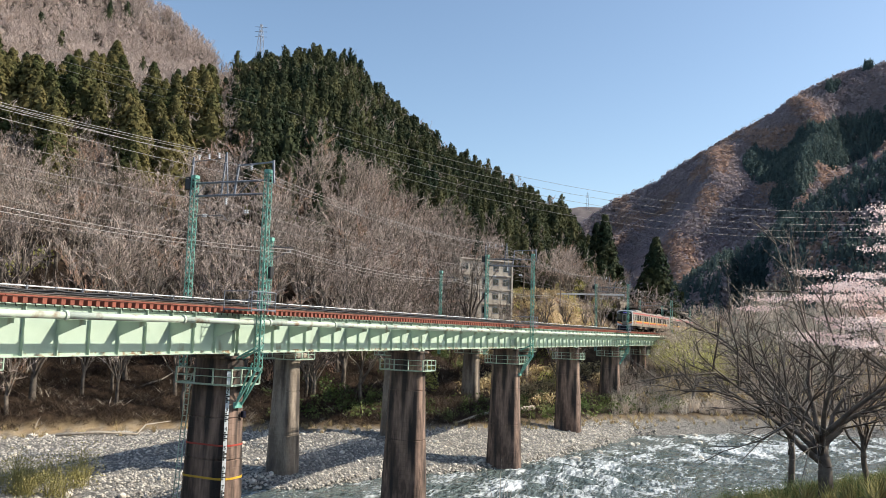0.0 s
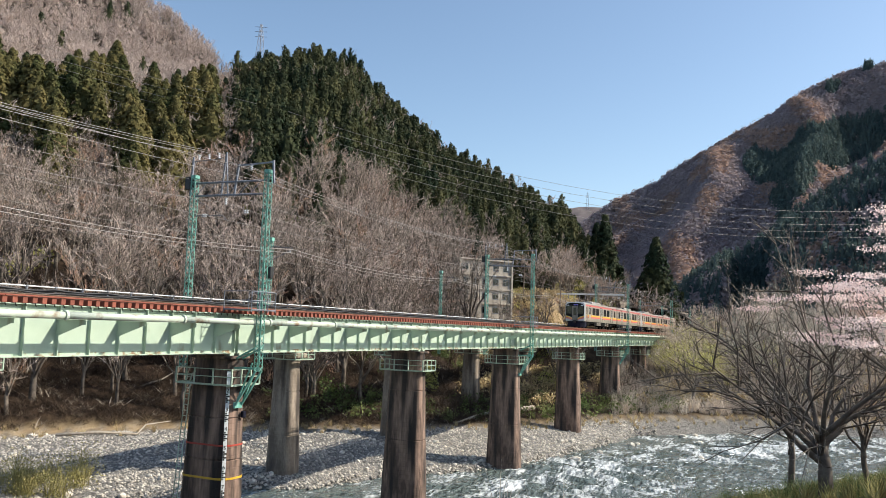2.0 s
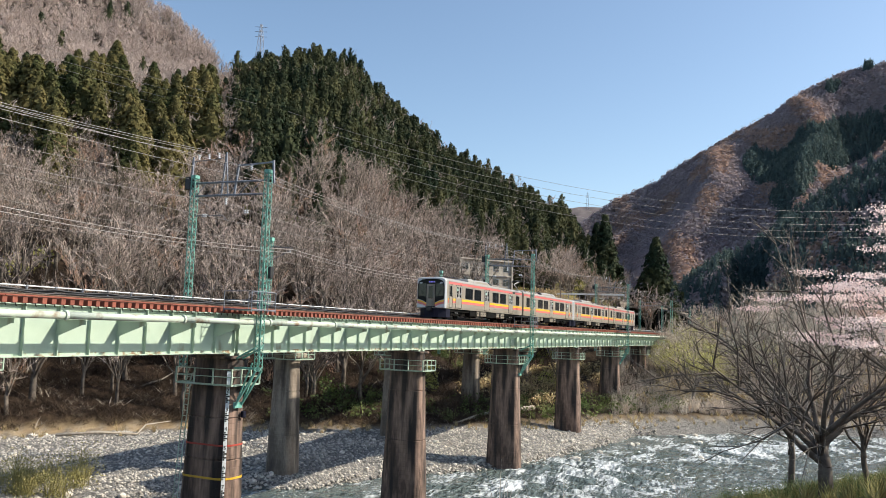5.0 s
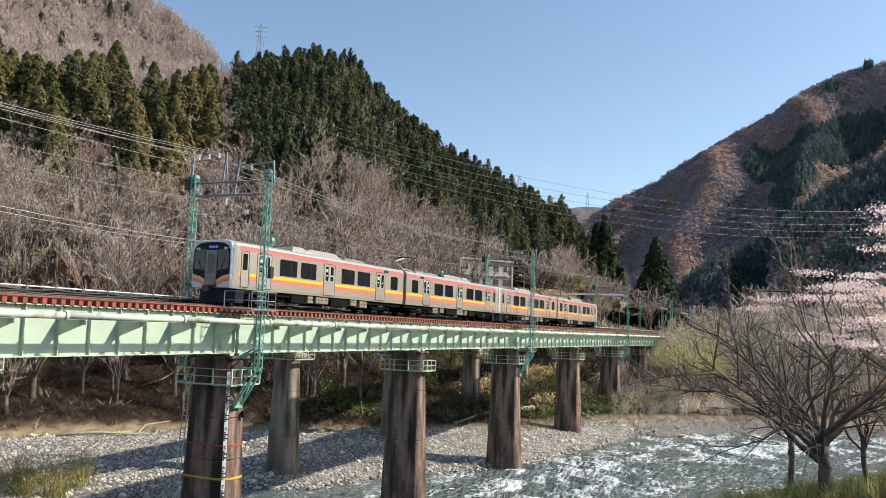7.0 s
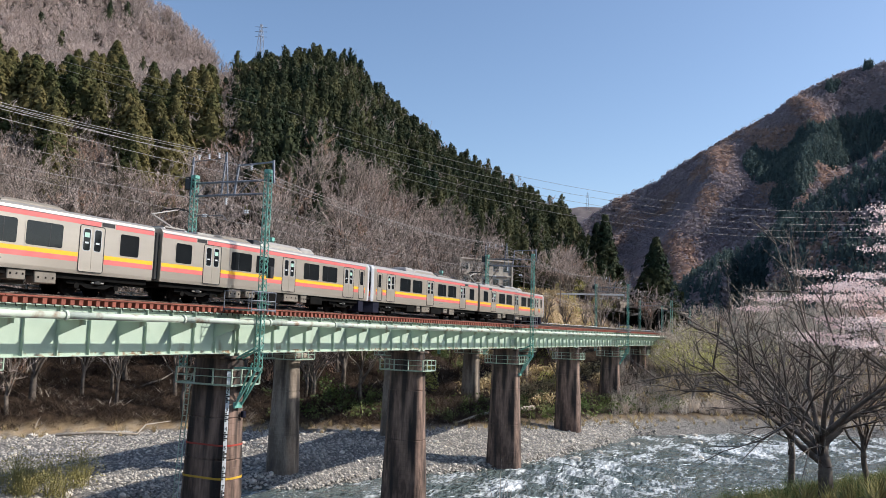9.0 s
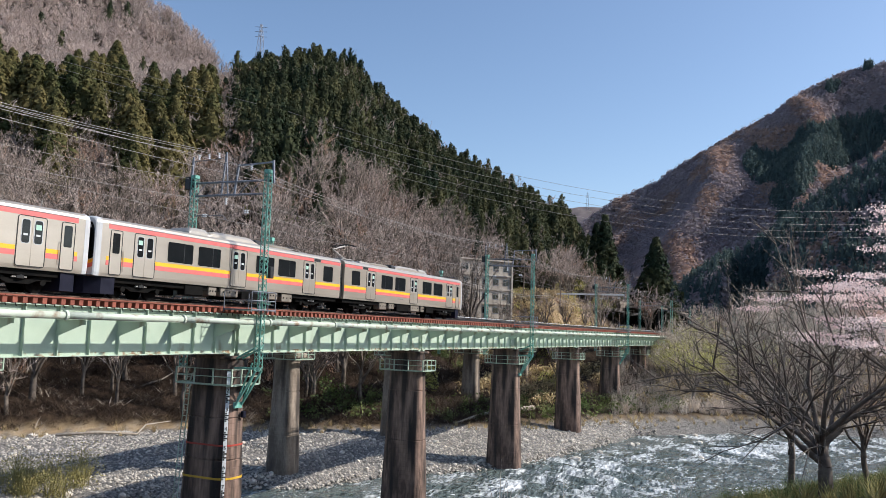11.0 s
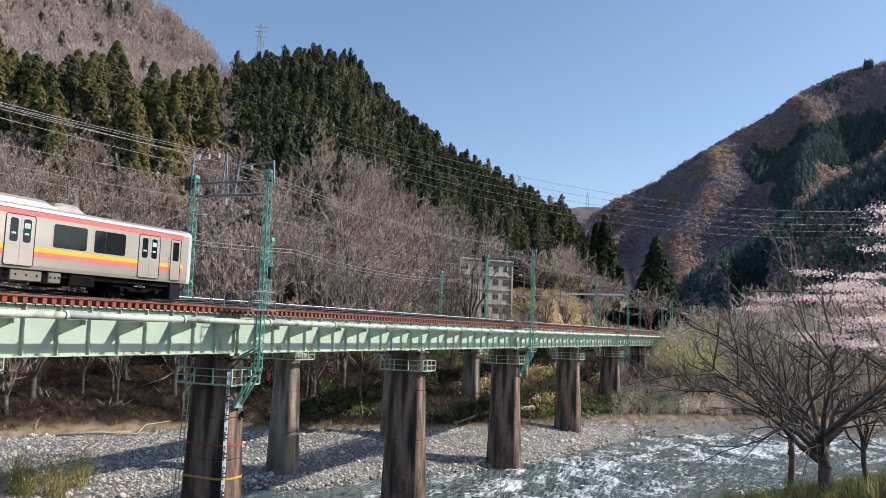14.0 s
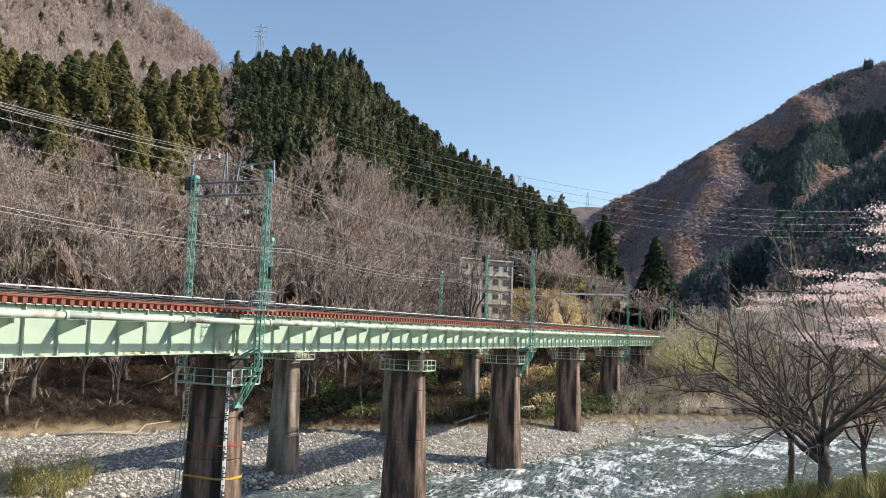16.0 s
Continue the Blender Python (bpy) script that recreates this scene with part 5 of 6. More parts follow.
# woods on the mountains across the valley
rng = random.Random(8)


def puff_arrays(rng, r, h, n, size):
    """A far round crown: many small sprays set round an uneven dome."""
    v, t = [], []
    for k in range(n):
        a, e = k * 2.4 + rng.uniform(-0.4, 0.4), math.acos(1 - 1.05 * (k + 0.5) / n)
        d = Vector((math.cos(a) * math.sin(e), math.sin(a) * math.sin(e), math.cos(e)))
        m = (d + Vector((rng.uniform(-0.4, 0.4), rng.uniform(-0.4, 0.4), rng.uniform(-0.3, 0.5)))).normalized()
        u = m.orthogonal().normalized()
        u.rotate(Matrix.Rotation(rng.uniform(0, 6.28), 3, m))
        w, z = m.cross(u), size * rng.uniform(0.6, 1.3)
        p = Vector((d.x * r, d.y * r, h * 0.2 + d.z * h * 0.8)) * rng.uniform(0.7, 1.1)
        i = len(v)
        v += [tuple(p + u * z), tuple(p - u * (0.6 * z) + w * (0.8 * z)), tuple(p - u * (0.6 * z) - w * (0.8 * z))]
        t.append((i, i + 1, i + 2))
    return np.array(v), np.array(t)


TUFTS = [puff_arrays(rng, rng.uniform(3.8, 5.6), rng.uniform(6, 9.5), 26, 1.5) for k in range(10)]
SPIRES = [cedar_arrays(rng, 15, 3.6, 16, 3, 1.9) for k in range(4)]
brown, orange, dark = [], [], []
AZ, R, X_, Y_, Z_, g = cast(34000, -6, 17.5, 430, 1310, 9)
EL = np.degrees(np.arctan2(Z_ - 14.2, R))
PATCH = waves(X_, Y_, 300, 21) + 0.5 * waves(X_, Y_, 90, 22)
# ridge spines, given warm crowns below to colour them as sunlit
SPINE = np.abs(np.sin(Y_ * math.pi / 120 + 0.9 * waves(X_, Y_, 420, 31))) < 0.35
STAND = (AZ < 4) & (EL > np.interp(AZ, [-5, -0.1, 1.5, 2.6, 4], [12.4, 10.3, 7.6, 9.8, 11.5])) & (EL < np.interp(AZ, [-5, 0, 2, 4], [14.6, 14.0, 13.6, 12.2])) & (R > 800) & (PATCH < 0.45)
STAND |= (EL < 6.6 + 0.9 * np.sin(AZ * 1.3)) & (R < 900) & (PATCH < -0.25) & (AZ < 11)
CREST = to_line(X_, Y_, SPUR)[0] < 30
for i in np.nonzero((Z_ > 16) & ~((AZ > 11) & (R < 480)))[0]:
    q = g.random_sample(3)
    spot = (X_[i], Y_[i], Z_[i] - 1, (0.8 + 0.55 * q[0]) * (1.15 if R[i] > 800 else 0.8), 6.28 * q[1])
    # extra firs shade the spur's flank by colour; its crest goes warm as lit
    if (STAND[i] and not CREST[i] and q[2] < 0.85) or PATCH[i] < -1.25 or (R[i] < 800 and not CREST[i] and q[2] < 0.28):
        dark.append(spot)
    elif (PATCH[i] > 0.45 or CREST[i] or (SPINE[i] and PATCH[i] > -0.6)) and q[2] < 0.75:
        orange.append(spot)
    else:
        brown.append(spot)
# the brown is lightened to carry the haze of distance
M_MOUNT = mat("haze_lifted_mountain_wood", (0.33, 0.28, 0.295), (0.45, 0.37, 0.365), 0.012, 0.95, 0, 0, 0.06, island=0.12, spec=0.1)
M_MOUNT_WARM = mat("russet_and_sunlit_mountain_wood", (0.40, 0.285, 0.235), (0.51, 0.35, 0.28), 0.012, 0.95, 0, 0, 0.06, island=0.12, spec=0.1)
thin(M_MOUNT, 0.45)
thin(M_MOUNT_WARM, 0.45)
stuff("mountain_woods", stamp(TUFTS, brown), M_MOUNT, "bare brown woods on the far mountain", "woodland")
stuff("russet_mountain_woods", stamp(TUFTS, orange), M_MOUNT_WARM, "russet bare woods on the far mountain, also colouring ridges as sunlit", "woodland")
# valley haze is mixed into this colour: paler and bluer than near cedars
M_FIR_HAZE = mat("haze_paled_fir_foliage", (0.072, 0.108, 0.106), (0.118, 0.155, 0.142), 0.02, 0.9, 0, 0, 0.1, island=0.25, spec=0.1)
thin(M_FIR_HAZE, 0.35)
stuff("mountain_cedars", stamp(SPIRES, dark), M_FIR_HAZE, "dark cedar stands on the far mountain, paled and blued for haze", "woodland")
ridge_line = []
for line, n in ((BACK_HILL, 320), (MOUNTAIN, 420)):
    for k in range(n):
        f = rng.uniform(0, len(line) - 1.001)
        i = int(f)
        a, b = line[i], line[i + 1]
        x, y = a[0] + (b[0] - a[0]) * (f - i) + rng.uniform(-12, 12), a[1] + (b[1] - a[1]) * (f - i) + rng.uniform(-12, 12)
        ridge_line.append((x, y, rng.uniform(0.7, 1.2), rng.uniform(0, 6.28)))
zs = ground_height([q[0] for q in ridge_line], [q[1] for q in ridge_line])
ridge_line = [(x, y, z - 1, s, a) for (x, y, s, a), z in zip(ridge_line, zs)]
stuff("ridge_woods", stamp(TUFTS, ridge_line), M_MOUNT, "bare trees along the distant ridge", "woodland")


# ---- single trees ----
def tree_proto(rng, height, label, category, bark, twig, twigs=5, length=1.4, width=0.016, leaves=None, name="bare_tree", thin_at=0.02, **more):
    limbs, ends = vase_limbs(rng, height, **more)
    tr = thing(name, (0, 0, 0), label, category)
    part("trunk", raw_mesh("trunk", *limb_arrays([l for l in limbs if l[2] > thin_at], 5), bark, True), None, tr, "grey-brown trunk and limbs")
    fine = [l for l in limbs if l[2] <= thin_at]
    arrays = [twig_arrays(rng, ends, twigs, length, width)] + ([limb_arrays(fine, 3)] if fine else [])
    part("crown", raw_mesh("crown", *join(arrays), twig), None, tr, "fine bare twigs")
    if leaves:
        count, reach, size, pad, m, word = leaves
        part("foliage", raw_mesh("foliage", *leaf_arrays(rng, [e for e in ends if e[0].z > height * 0.5], count, reach, size, pad), m), None, tr, word)
    return tr


def put(tr, x, y, s=1.0, turn=0.0, label="", group="", sink=0.0):
    z = float(ground_height(x, y)) - sink
    t = copy_thing(tr, pose(x, y, z, 0, 0, turn))
    t.scale = (s, s, s)
    if label:
        t["label"] = label
    if group:
        t["group"] = group
    return t


rng = random.Random(23)
HILL_TREES = [tree_proto(rng, h, "leafless grey-brown broadleaved tree on the wooded slope", "tree", M_BARK, M_TWIG, 11, 0.62, 0.0115, thin_at=0.025, w=w, boughs=8, forks=6, twice=2, r0=h * 0.025) for h, w in ((12, 10), (11, 10.5), (13, 10), (12, 9))]
n = 0
AZ, R, X_, Y_, Z_, g = cast(260, 17, 58, 86, 185, 31)
for i in np.nonzero((Y_ > line_y(X_, FOOT) + 5) & (np.abs(Y_ - LINE2_Y) > 8) & ~((AZ < 25.5) & (R > 95)) & ~((AZ > 31) & (AZ < 43) & (R > 138)))[0][:125]:
    put(HILL_TREES[n % 4], X_[i], Y_[i], g.uniform(0.7, 1.1), g.uniform(0, 360), group="trees on the slope")
    n += 1
# the rounded grove behind the bridge: tall in its middle, lower at its edges
g = np.random.RandomState(77)
for k in range(46):
    az = 21.6 + 15.4 * (k * 0.618 % 1)
    r = (205, 190, 172, 150, 130)[k % 5] + g.uniform(-9, 9)
    x, y = at(az, r)
    if abs(y - LINE2_Y) < 8 or (az < 23.5 and r < 182):
        continue
    lift = math.tan(radians(np.interp(az, [21.5, 25, 27, 30, 33, 37], [6.2, 9.8, 10.6, 11.2, 9.4, 6.6]) * (1.0, 0.93, 0.82, 0.68, 0.5)[k % 5]))
    tall = 14.2 + r * lift - float(ground_height(x, y))
    put(HILL_TREES[k % 4], x, y, min(max(tall / 12.0, 0.8), 1.95) * g.uniform(0.93, 1.03), g.uniform(0, 360), group="trees on the slope")


# ---- trees and bushes by the river ----
rng = random.Random(41)
M_GREYGREEN = mat("grey_green_twigs", (0.30, 0.28, 0.22), (0.44, 0.41, 0.32), 0.3, 0.9, 0, 0, 2, island=0.3, spec=0.2)
M_GREYTWIG = mat("grey_tan_twigs", (0.54, 0.45, 0.37), (0.73, 0.625, 0.525), 0.05, 0.9, 0, 0, 0.4, island=0.25, spec=0.2)
RIVER_TREE = tree_proto(rng, 11.5, "large leafless tree with wide-spreading limbs on the river bank", "tree", M_BARK, M_GREYTWIG, 9, 0.55, 0.0065, thin_at=0.012, w=14, boughs=12, forks=9, twice=4, bole=0.27, r0=0.33, lean=(-0.05, 0.10), flat=0.55)
SLIM_TREE = tree_proto(rng, 10.5, "slender leafless tree with a dark trunk on the river bank", "tree", M_BARK, M_GREYTWIG, 9, 0.5, 0.0065, thin_at=0.012, w=6.5, boughs=7, forks=7, twice=3, bole=0.33, r0=0.16, lean=(-0.04, 0.10))
CROWN_TREE = tree_proto(rng, 15, "tall leafless tree with dense grey-green crown of twigs", "tree", M_BARK, M_GREYGREEN, 12, 0.7, 0.0085, thin_at=0.02, w=10, boughs=11, forks=8, twice=4, bole=0.4, r0=0.22, flat=0.25)
CHERRY = tree_proto(rng, 10.5, "cherry tree in pale pink blossom on the river bank", "cherry tree", M_BARK, M_TWIG, 2, 0.5, 0.006, (210, 0.46, 0.045, 0.17, M_BLOSSOM, "pale pink blossom"), "cherry_tree", thin_at=0.012, w=9.5, boughs=10, forks=6, twice=1, bole=0.33, r0=0.2, lean=(0.0, 0.06), flat=0.5)
SPRING_TREE = tree_proto(rng, 9, "small tree with fresh yellow-green spring leaves", "tree", M_BARK, M_TWIG, 3, 0.9, 0.012, (20, 0.45, 0.08, 0.5, M_SPRING, "fresh yellow-green leaves"), "spring_tree", w=8, boughs=8, forks=5, twice=2, bole=0.22)
BANK_TREES = [tree_proto(rng, h, "leafless twiggy tree on the far bank of the river", "tree", M_BARK, M_GREYTWIG, 15, 0.75, 0.0135, thin_at=0.03, w=w, boughs=8, forks=6, twice=2, r0=h * 0.018) for h, w in ((12, 9), (11, 10))]
put(CROWN_TREE, *at(1.4, 64), 1.0, 30, group="trees on the river bank")
for az, r, s, turn in ((-0.75, 45, 1.0, 0),):
    put(RIVER_TREE, *at(az, r), s, turn, group="trees on the river bank")
for az, r, s, turn in ((-3.3, 50, 0.9, 0), (-4.4, 56, 0.9, 120)):
    put(SLIM_TREE, *at(az, r), s, turn, group="trees on the river bank")
for az, r, s, turn in ((-7.2, 42, 1.1, 20), (-10.5, 50, 1.1, 250)):
    put(CHERRY, *at(az, r), s, turn, group="cherry trees")
for az, r, s, turn in ((7.4, 133, 1.35, 0), (9.3, 146, 0.85, 90), (8.4, 137, 0.95, 170), (5.6, 140, 0.6, 40), (6.4, 137, 1.0, 60), (7.0, 150, 1.3, 320), (4.6, 150, 1.0, 250), (2.6, 152, 1.0, 20), (15.6, 210, 0.7, 10), (14.0, 214, 0.8, 200), (17.2, 205, 0.6, 300)):
    put(SPRING_TREE, *at(az, r), s, turn, group="spring trees")
g = np.random.RandomState(3)
for k in range(44):
    az, r = -6 + 15.5 * (k + g.uniform(0, 1)) / 44, g.uniform(136, 190)
    x, y = at(az, r)
    if abs(y - TRACK_Y) < 5 or y < line_y(x, FOOT) + 1:
        continue
    put(BANK_TREES[k % 2], x, y, g.uniform(0.95, 1.45) * (1.0 if az < 4.0 else 0.66), g.uniform(0, 360), "leafless twiggy tree on the far bank of the river", "trees across the river")
for k in range(10):
    az, r = 6.2 + 3.6 * k / 10, g.uniform(150, 178)
    x, y = at(az, r)
    put(BANK_TREES[k % 2], x, y, g.uniform(0.62, 0.85), g.uniform(0, 360), "low leafless tree beside the end of the bridge", "trees across the river")
for az, r, s, turn in ((24.9, 150, 1.1, 50), (24.2, 153, 1.0, 250), (23.3, 154, 0.75, 80), (25.3, 156, 1.2, 10), (22.4, 152, 0.65, 140), (21.0, 160, 0.8, 90), (19.6, 165, 0.7, 60), (25.0, 135, 0.9, 170), (17.9, 170, 0.7, 10), (16.4, 172, 0.6, 210), (15.0, 172, 0.6, 310), (24.3, 148, 1.0, 30), (22.9, 150, 0.8, 100), (21.6, 146, 0.75, 200), (23.6, 155, 0.9, 300), (20.2, 150, 0.6, 20), (18.6, 150, 0.6, 120)):
    put(HILL_TREES[int(turn) % 4], *at(az, r), s, turn, group="trees on the slope")
for tr in (*HILL_TREES, *BANK_TREES, RIVER_TREE, SLIM_TREE, CROWN_TREE, CHERRY, SPRING_TREE):
    for o in (*tr.children_recursive, tr):
        bpy.data.objects.remove(o)


def cedar(az, r, h, w):
    x, y = at(az, r)
    c = random.Random(int(az * 10))
    t = thing("cedar_tree", (x, y, float(ground_height(x, y))), "tall dense dark green cedar standing beside the line", "conifer", "tall cedars")
    v, q = cedar_arrays(c, h, w, 420, 12, 1.1)
    part("crown", raw_mesh("crown", v, q, M_CONIFER), None, t, "dense dark green foliage")
    part("trunk", Geo().tube([(0, 0, -0.5), (0, 0, h * 0.9)], [0.4, 0.06], 7), M_BARK, t)


for az, r, h, w in ((10.0, 256, 32, 8.2), (13.6, 262, 31, 5.8), (14.2, 268, 24, 4.6)):
    cedar(az, r, h, w)

# brush, dwarf bamboo, dry grass
rng = random.Random(17)


def brush_arrays(n, h, w, width):
    v, t = [], []
    for k in range(n):
        a, l = rng.uniform(0, 6.28), rng.uniform(0.4, 1.0) * h
        o = rng.uniform(0.1, 1.0) * w
        b, s = Vector((rng.uniform(-0.3, 0.3) * w, rng.uniform(-0.3, 0.3) * w, -0.05)), rng.uniform(0, 6.28)
        e = Vector((o * math.cos(a), o * math.sin(a), l))
        side = Vector((math.cos(s), math.sin(s), 0)) * width
        m = (b + e) / 2 + Vector((0, 0, 0.12 * l))
        i = len(v)
        v += [b - side, b + side, m - side * 0.7, m + side * 0.7, e]
        t += [(i, i + 1, i + 3), (i, i + 3, i + 2), (i + 2, i + 3, i + 4)]
    return np.array(v), np.array(t)


BRUSH = [brush_arrays(26, 2.6, 1.8, 0.022) for k in range(5)]
TANGLE = [brush_arrays(30, 1.5, 3.2, 0.020) for k in range(5)]
GRASS = [brush_arrays(26, 0.75, 0.5, 0.02) for k in range(4)]
SASA = []
for k in range(4):
    ends = [(Vector((rng.uniform(-0.7, 0.7), rng.uniform(-0.7, 0.7), rng.uniform(0.2, 1.1))), Vector((0, 0, 1)), 0.3) for j in range(12)]
    SASA.append(join([leaf_arrays(rng, ends, 4, 0.22, 0.14), brush_arrays(6, 1.0, 0.6, 0.012)]))


def sow(count, a0, a1, r0, r1, seed, test, size, power=1.0):
    az, r, x, y, z, g = cast(count, a0, a1, r0, r1, seed)
    ok = np.nonzero(test(az, r, x, y, z, to_line(x, y, FOOT)[0]))[0]
    return [(x[i], y[i], z[i] - 0.05, size[0] + (size[1] - size[0]) * g.random_sample() ** power, g.uniform(0, 6.28)) for i in ok]


up = lambda x, y: y > line_y(x, FOOT)
stuff("undergrowth", stamp(BRUSH, sow(3800, 9, 58, 76, 185, 1, lambda az, r, x, y, z, d: up(x, y) & (d > 2) & ~((d < 17) & (az > 26)) & ((np.abs(y - TRACK_Y) > 5) | (x < 180)), (0.5, 1.25))), M_BRUSH_SHADE, "tangled leafless undergrowth on the slope", "undergrowth")
stuff("bank_brush", stamp(BRUSH, sow(4200, -8, 13, 105, 190, 19, lambda az, r, x, y, z, d: up(x, y) & (d > 1) & ((np.abs(y - TRACK_Y) > 5) | (x < 180)), (0.5, 1.3))), M_GREYTWIG, "pale leafless brush on the far river bank", "undergrowth")
stuff("tangled_brush", stamp(TANGLE, sow(4200, 20, 58, 74, 128, 11, lambda az, r, x, y, z, d: up(x, y) & (d > 0.6), (0.5, 1.2)) + sow(900, 20, 58, 74, 125, 16, lambda az, r, x, y, z, d: up(x, y) & (d > 0.8) & (d < 7), (0.4, 0.9))), M_BRUSH_SHADE, "dense brown tangle of dead stems above the gravel", "undergrowth")
STICKS = [join([brush_arrays(4, 0.9, 2.8, 0.045), brush_arrays(9, 0.7, 1.5, 0.018)]) for k in range(6)]
stuff("fallen_branches", stamp(STICKS, sow(1200, 20, 58, 74, 128, 51, lambda az, r, x, y, z, d: up(x, y) & (d > 0.8), (0.5, 1.3))), M_DRIFT, "pale dead branches lying about the dark slope", "branches")
stuff("russet_undergrowth", stamp(BRUSH, sow(900, 14, 58, 85, 185, 2, lambda az, r, x, y, z, d: up(x, y) & (d > 6) & (waves(x, y, 30, 40) > 0.1), (0.5, 1.1))), M_TWIG_RUST, "russet dry undergrowth on the slope", "undergrowth")
stuff("dwarf_bamboo", stamp(SASA, sow(2600, 8, 39, 70, 175, 3, lambda az, r, x, y, z, d: up(x, y) & (((d > 1.5) & (d < 9) & (az < 38)) | ((waves(x, y, 24, 41) > 0.5) & (r > 110))), (0.8, 1.5))), M_SHRUB, "green dwarf bamboo along the foot of the slope", "bushes")
stuff("pale_shrubs", stamp(SASA, sow(3400, -8, 24, 115, 200, 6, lambda az, r, x, y, z, d: up(x, y) & (d > 5) & (np.abs(y - TRACK_Y) > 4) & (waves(x, y, 26, 43) > -0.2), (0.9, 1.8))), M_STRAW, "pale yellow-brown scrub on the slope below the road", "bushes")
stuff("spring_shrubs", stamp(SASA, sow(1500, -6, 24, 105, 205, 7, lambda az, r, x, y, z, d: up(x, y) & (np.abs(y - TRACK_Y) > 4) & (waves(x, y, 22, 44) > 0.55), (0.9, 1.9))), M_SPRING, "yellow-green budding shrubs on the bank", "bushes")
stuff("hill_shrubs", stamp(SASA, sow(1500, 26, 56, 100, 165, 18, lambda az, r, x, y, z, d: up(x, y) & (d > 12) & (waves(x, y, 20, 47) > 0.75), (1.0, 2.0))), M_SPRING, "yellow-green budding shrubs among the bare trees", "bushes")
stuff("dry_grass", stamp(GRASS, sow(5200, -6, 58, 60, 150, 4, lambda az, r, x, y, z, d: (d < 3.5) & (z > 0.8) & ((y < line_y(x, FOOT)) | (d < 0.8)), (0.6, 1.3))), M_STRAW, "dry straw-coloured grass above the gravel", "grass")
NEAR_BUSH = [join([b, l]) for b, l in zip([brush_arrays(40, 2.0, 1.3, 0.012) for k in range(3)], [leaf_arrays(rng, [(Vector((rng.uniform(-0.9, 0.9), rng.uniform(-0.9, 0.9), rng.uniform(0.2, 1.7))), Vector((0, 0, 1)), 0.3) for j in range(22)], 6, 0.2, 0.05) for k in range(3)])]
M_WILLOW = mat("budding_willow_leaves", (0.30, 0.25, 0.10), (0.38, 0.34, 0.13), 0.5, 0.8, 0, 0, 3, island=0.25, spec=0.2)
spots = sow(90, 47, 57, 58, 74, 12, lambda az, r, x, y, z, d: (z > 0.3) & (waves(x, y, 9, 45) > -0.3), (0.9, 1.8)) + sow(24, 53, 58, 50, 62, 13, lambda az, r, x, y, z, d: z > -0.3, (1.0, 1.9))
BUSH_MESHES = [raw_mesh("willow_bush", *b, M_WILLOW) for b in NEAR_BUSH]
for i, (x, y, z, s, a) in enumerate(spots[:46]):
    b = tagged(new("willow_bush", BUSH_MESHES[i % 3]), "low budding willow bush on the gravel bank", "bush", "bushes on the gravel")
    b.location, b.rotation_euler, b.scale = (x, y, z), (0, 0, a), (s, s, s)
stuff("bank_bushes", stamp(NEAR_BUSH, sow(260, -7, 12, 34, 78, 14, lambda az, r, x, y, z, d: (y < line_y(x, SHORE_NEAR) - 1) & (z > 0.4), (0.35, 0.8))), M_SHRUB, "low green bushes on the near river bank", "bushes")
stuff("bank_grass", stamp(GRASS, sow(700, -7, 12, 30, 78, 15, lambda az, r, x, y, z, d: (y < line_y(x, SHORE_NEAR) - 0.5) & (z > 0.2), (0.7, 1.5))), M_WILLOW, "rough olive-green grass on the near river bank", "grass")

SAPLING_MESHES = [raw_mesh("sapling", *brush_arrays(12, 1.0, 0.42, 0.004), M_GREYTWIG) for k in range(3)]
for i, (az, r, h) in enumerate(((21.3, 38, 4.6), (20.6, 40, 3.6), (17.5, 41, 4.0), (16.2, 44, 3.2), (8.4, 46, 3.6))):
    x, y = at(az, r)
    o = tagged(new("sapling", SAPLING_MESHES[i % 3]), "thin leafless sapling on the near river bank", "sapling", "saplings")
    o.location, o.scale, o.rotation_euler = (x, y, float(ground_height(x, y))), (h, h, h), (0, 0, i)

# ---- stones, driftwood ----
rng = random.Random(3)


def stone_mesh(k):
    bm = bmesh.new()
    bmesh.ops.create_icosphere(bm, subdivisions=1, radius=1)
    for v in bm.verts:
        v.co *= rng.uniform(0.78, 1.15)
        v.co.z *= 0.62
        v.co.y *= 0.8
    me = bpy.data.meshes.new("stone")
    bm.to_mesh(me)
    bm.free()
    me.materials.append(M_ROCK)
    return me


STONES = [stone_mesh(k) for k in range(7)]
dry = lambda az, r, x, y, z, d: (y > line_y(x, SHORE_FAR) - 0.6) & (y < line_y(x, FOOT) - 1.5) & (z < 2.2)
for i, (x, y, z, s, a) in enumerate(sow(560, 10, 57, 52, 118, 21, lambda *q: dry(*q) & (waves(q[2], q[3], 14, 46) > -0.35), (0.18, 0.46))[:240]):
    o = tagged(new("river_stone", STONES[i % 7]), "rounded pale grey stone lying on the gravel bank", "stone", "stones on the gravel bank")
    o.location, o.rotation_euler, o.scale = (x, y, z + 0.03 + s * 0.25), (rng.uniform(-0.2, 0.2), rng.uniform(-0.2, 0.2), a), (s, s, s)
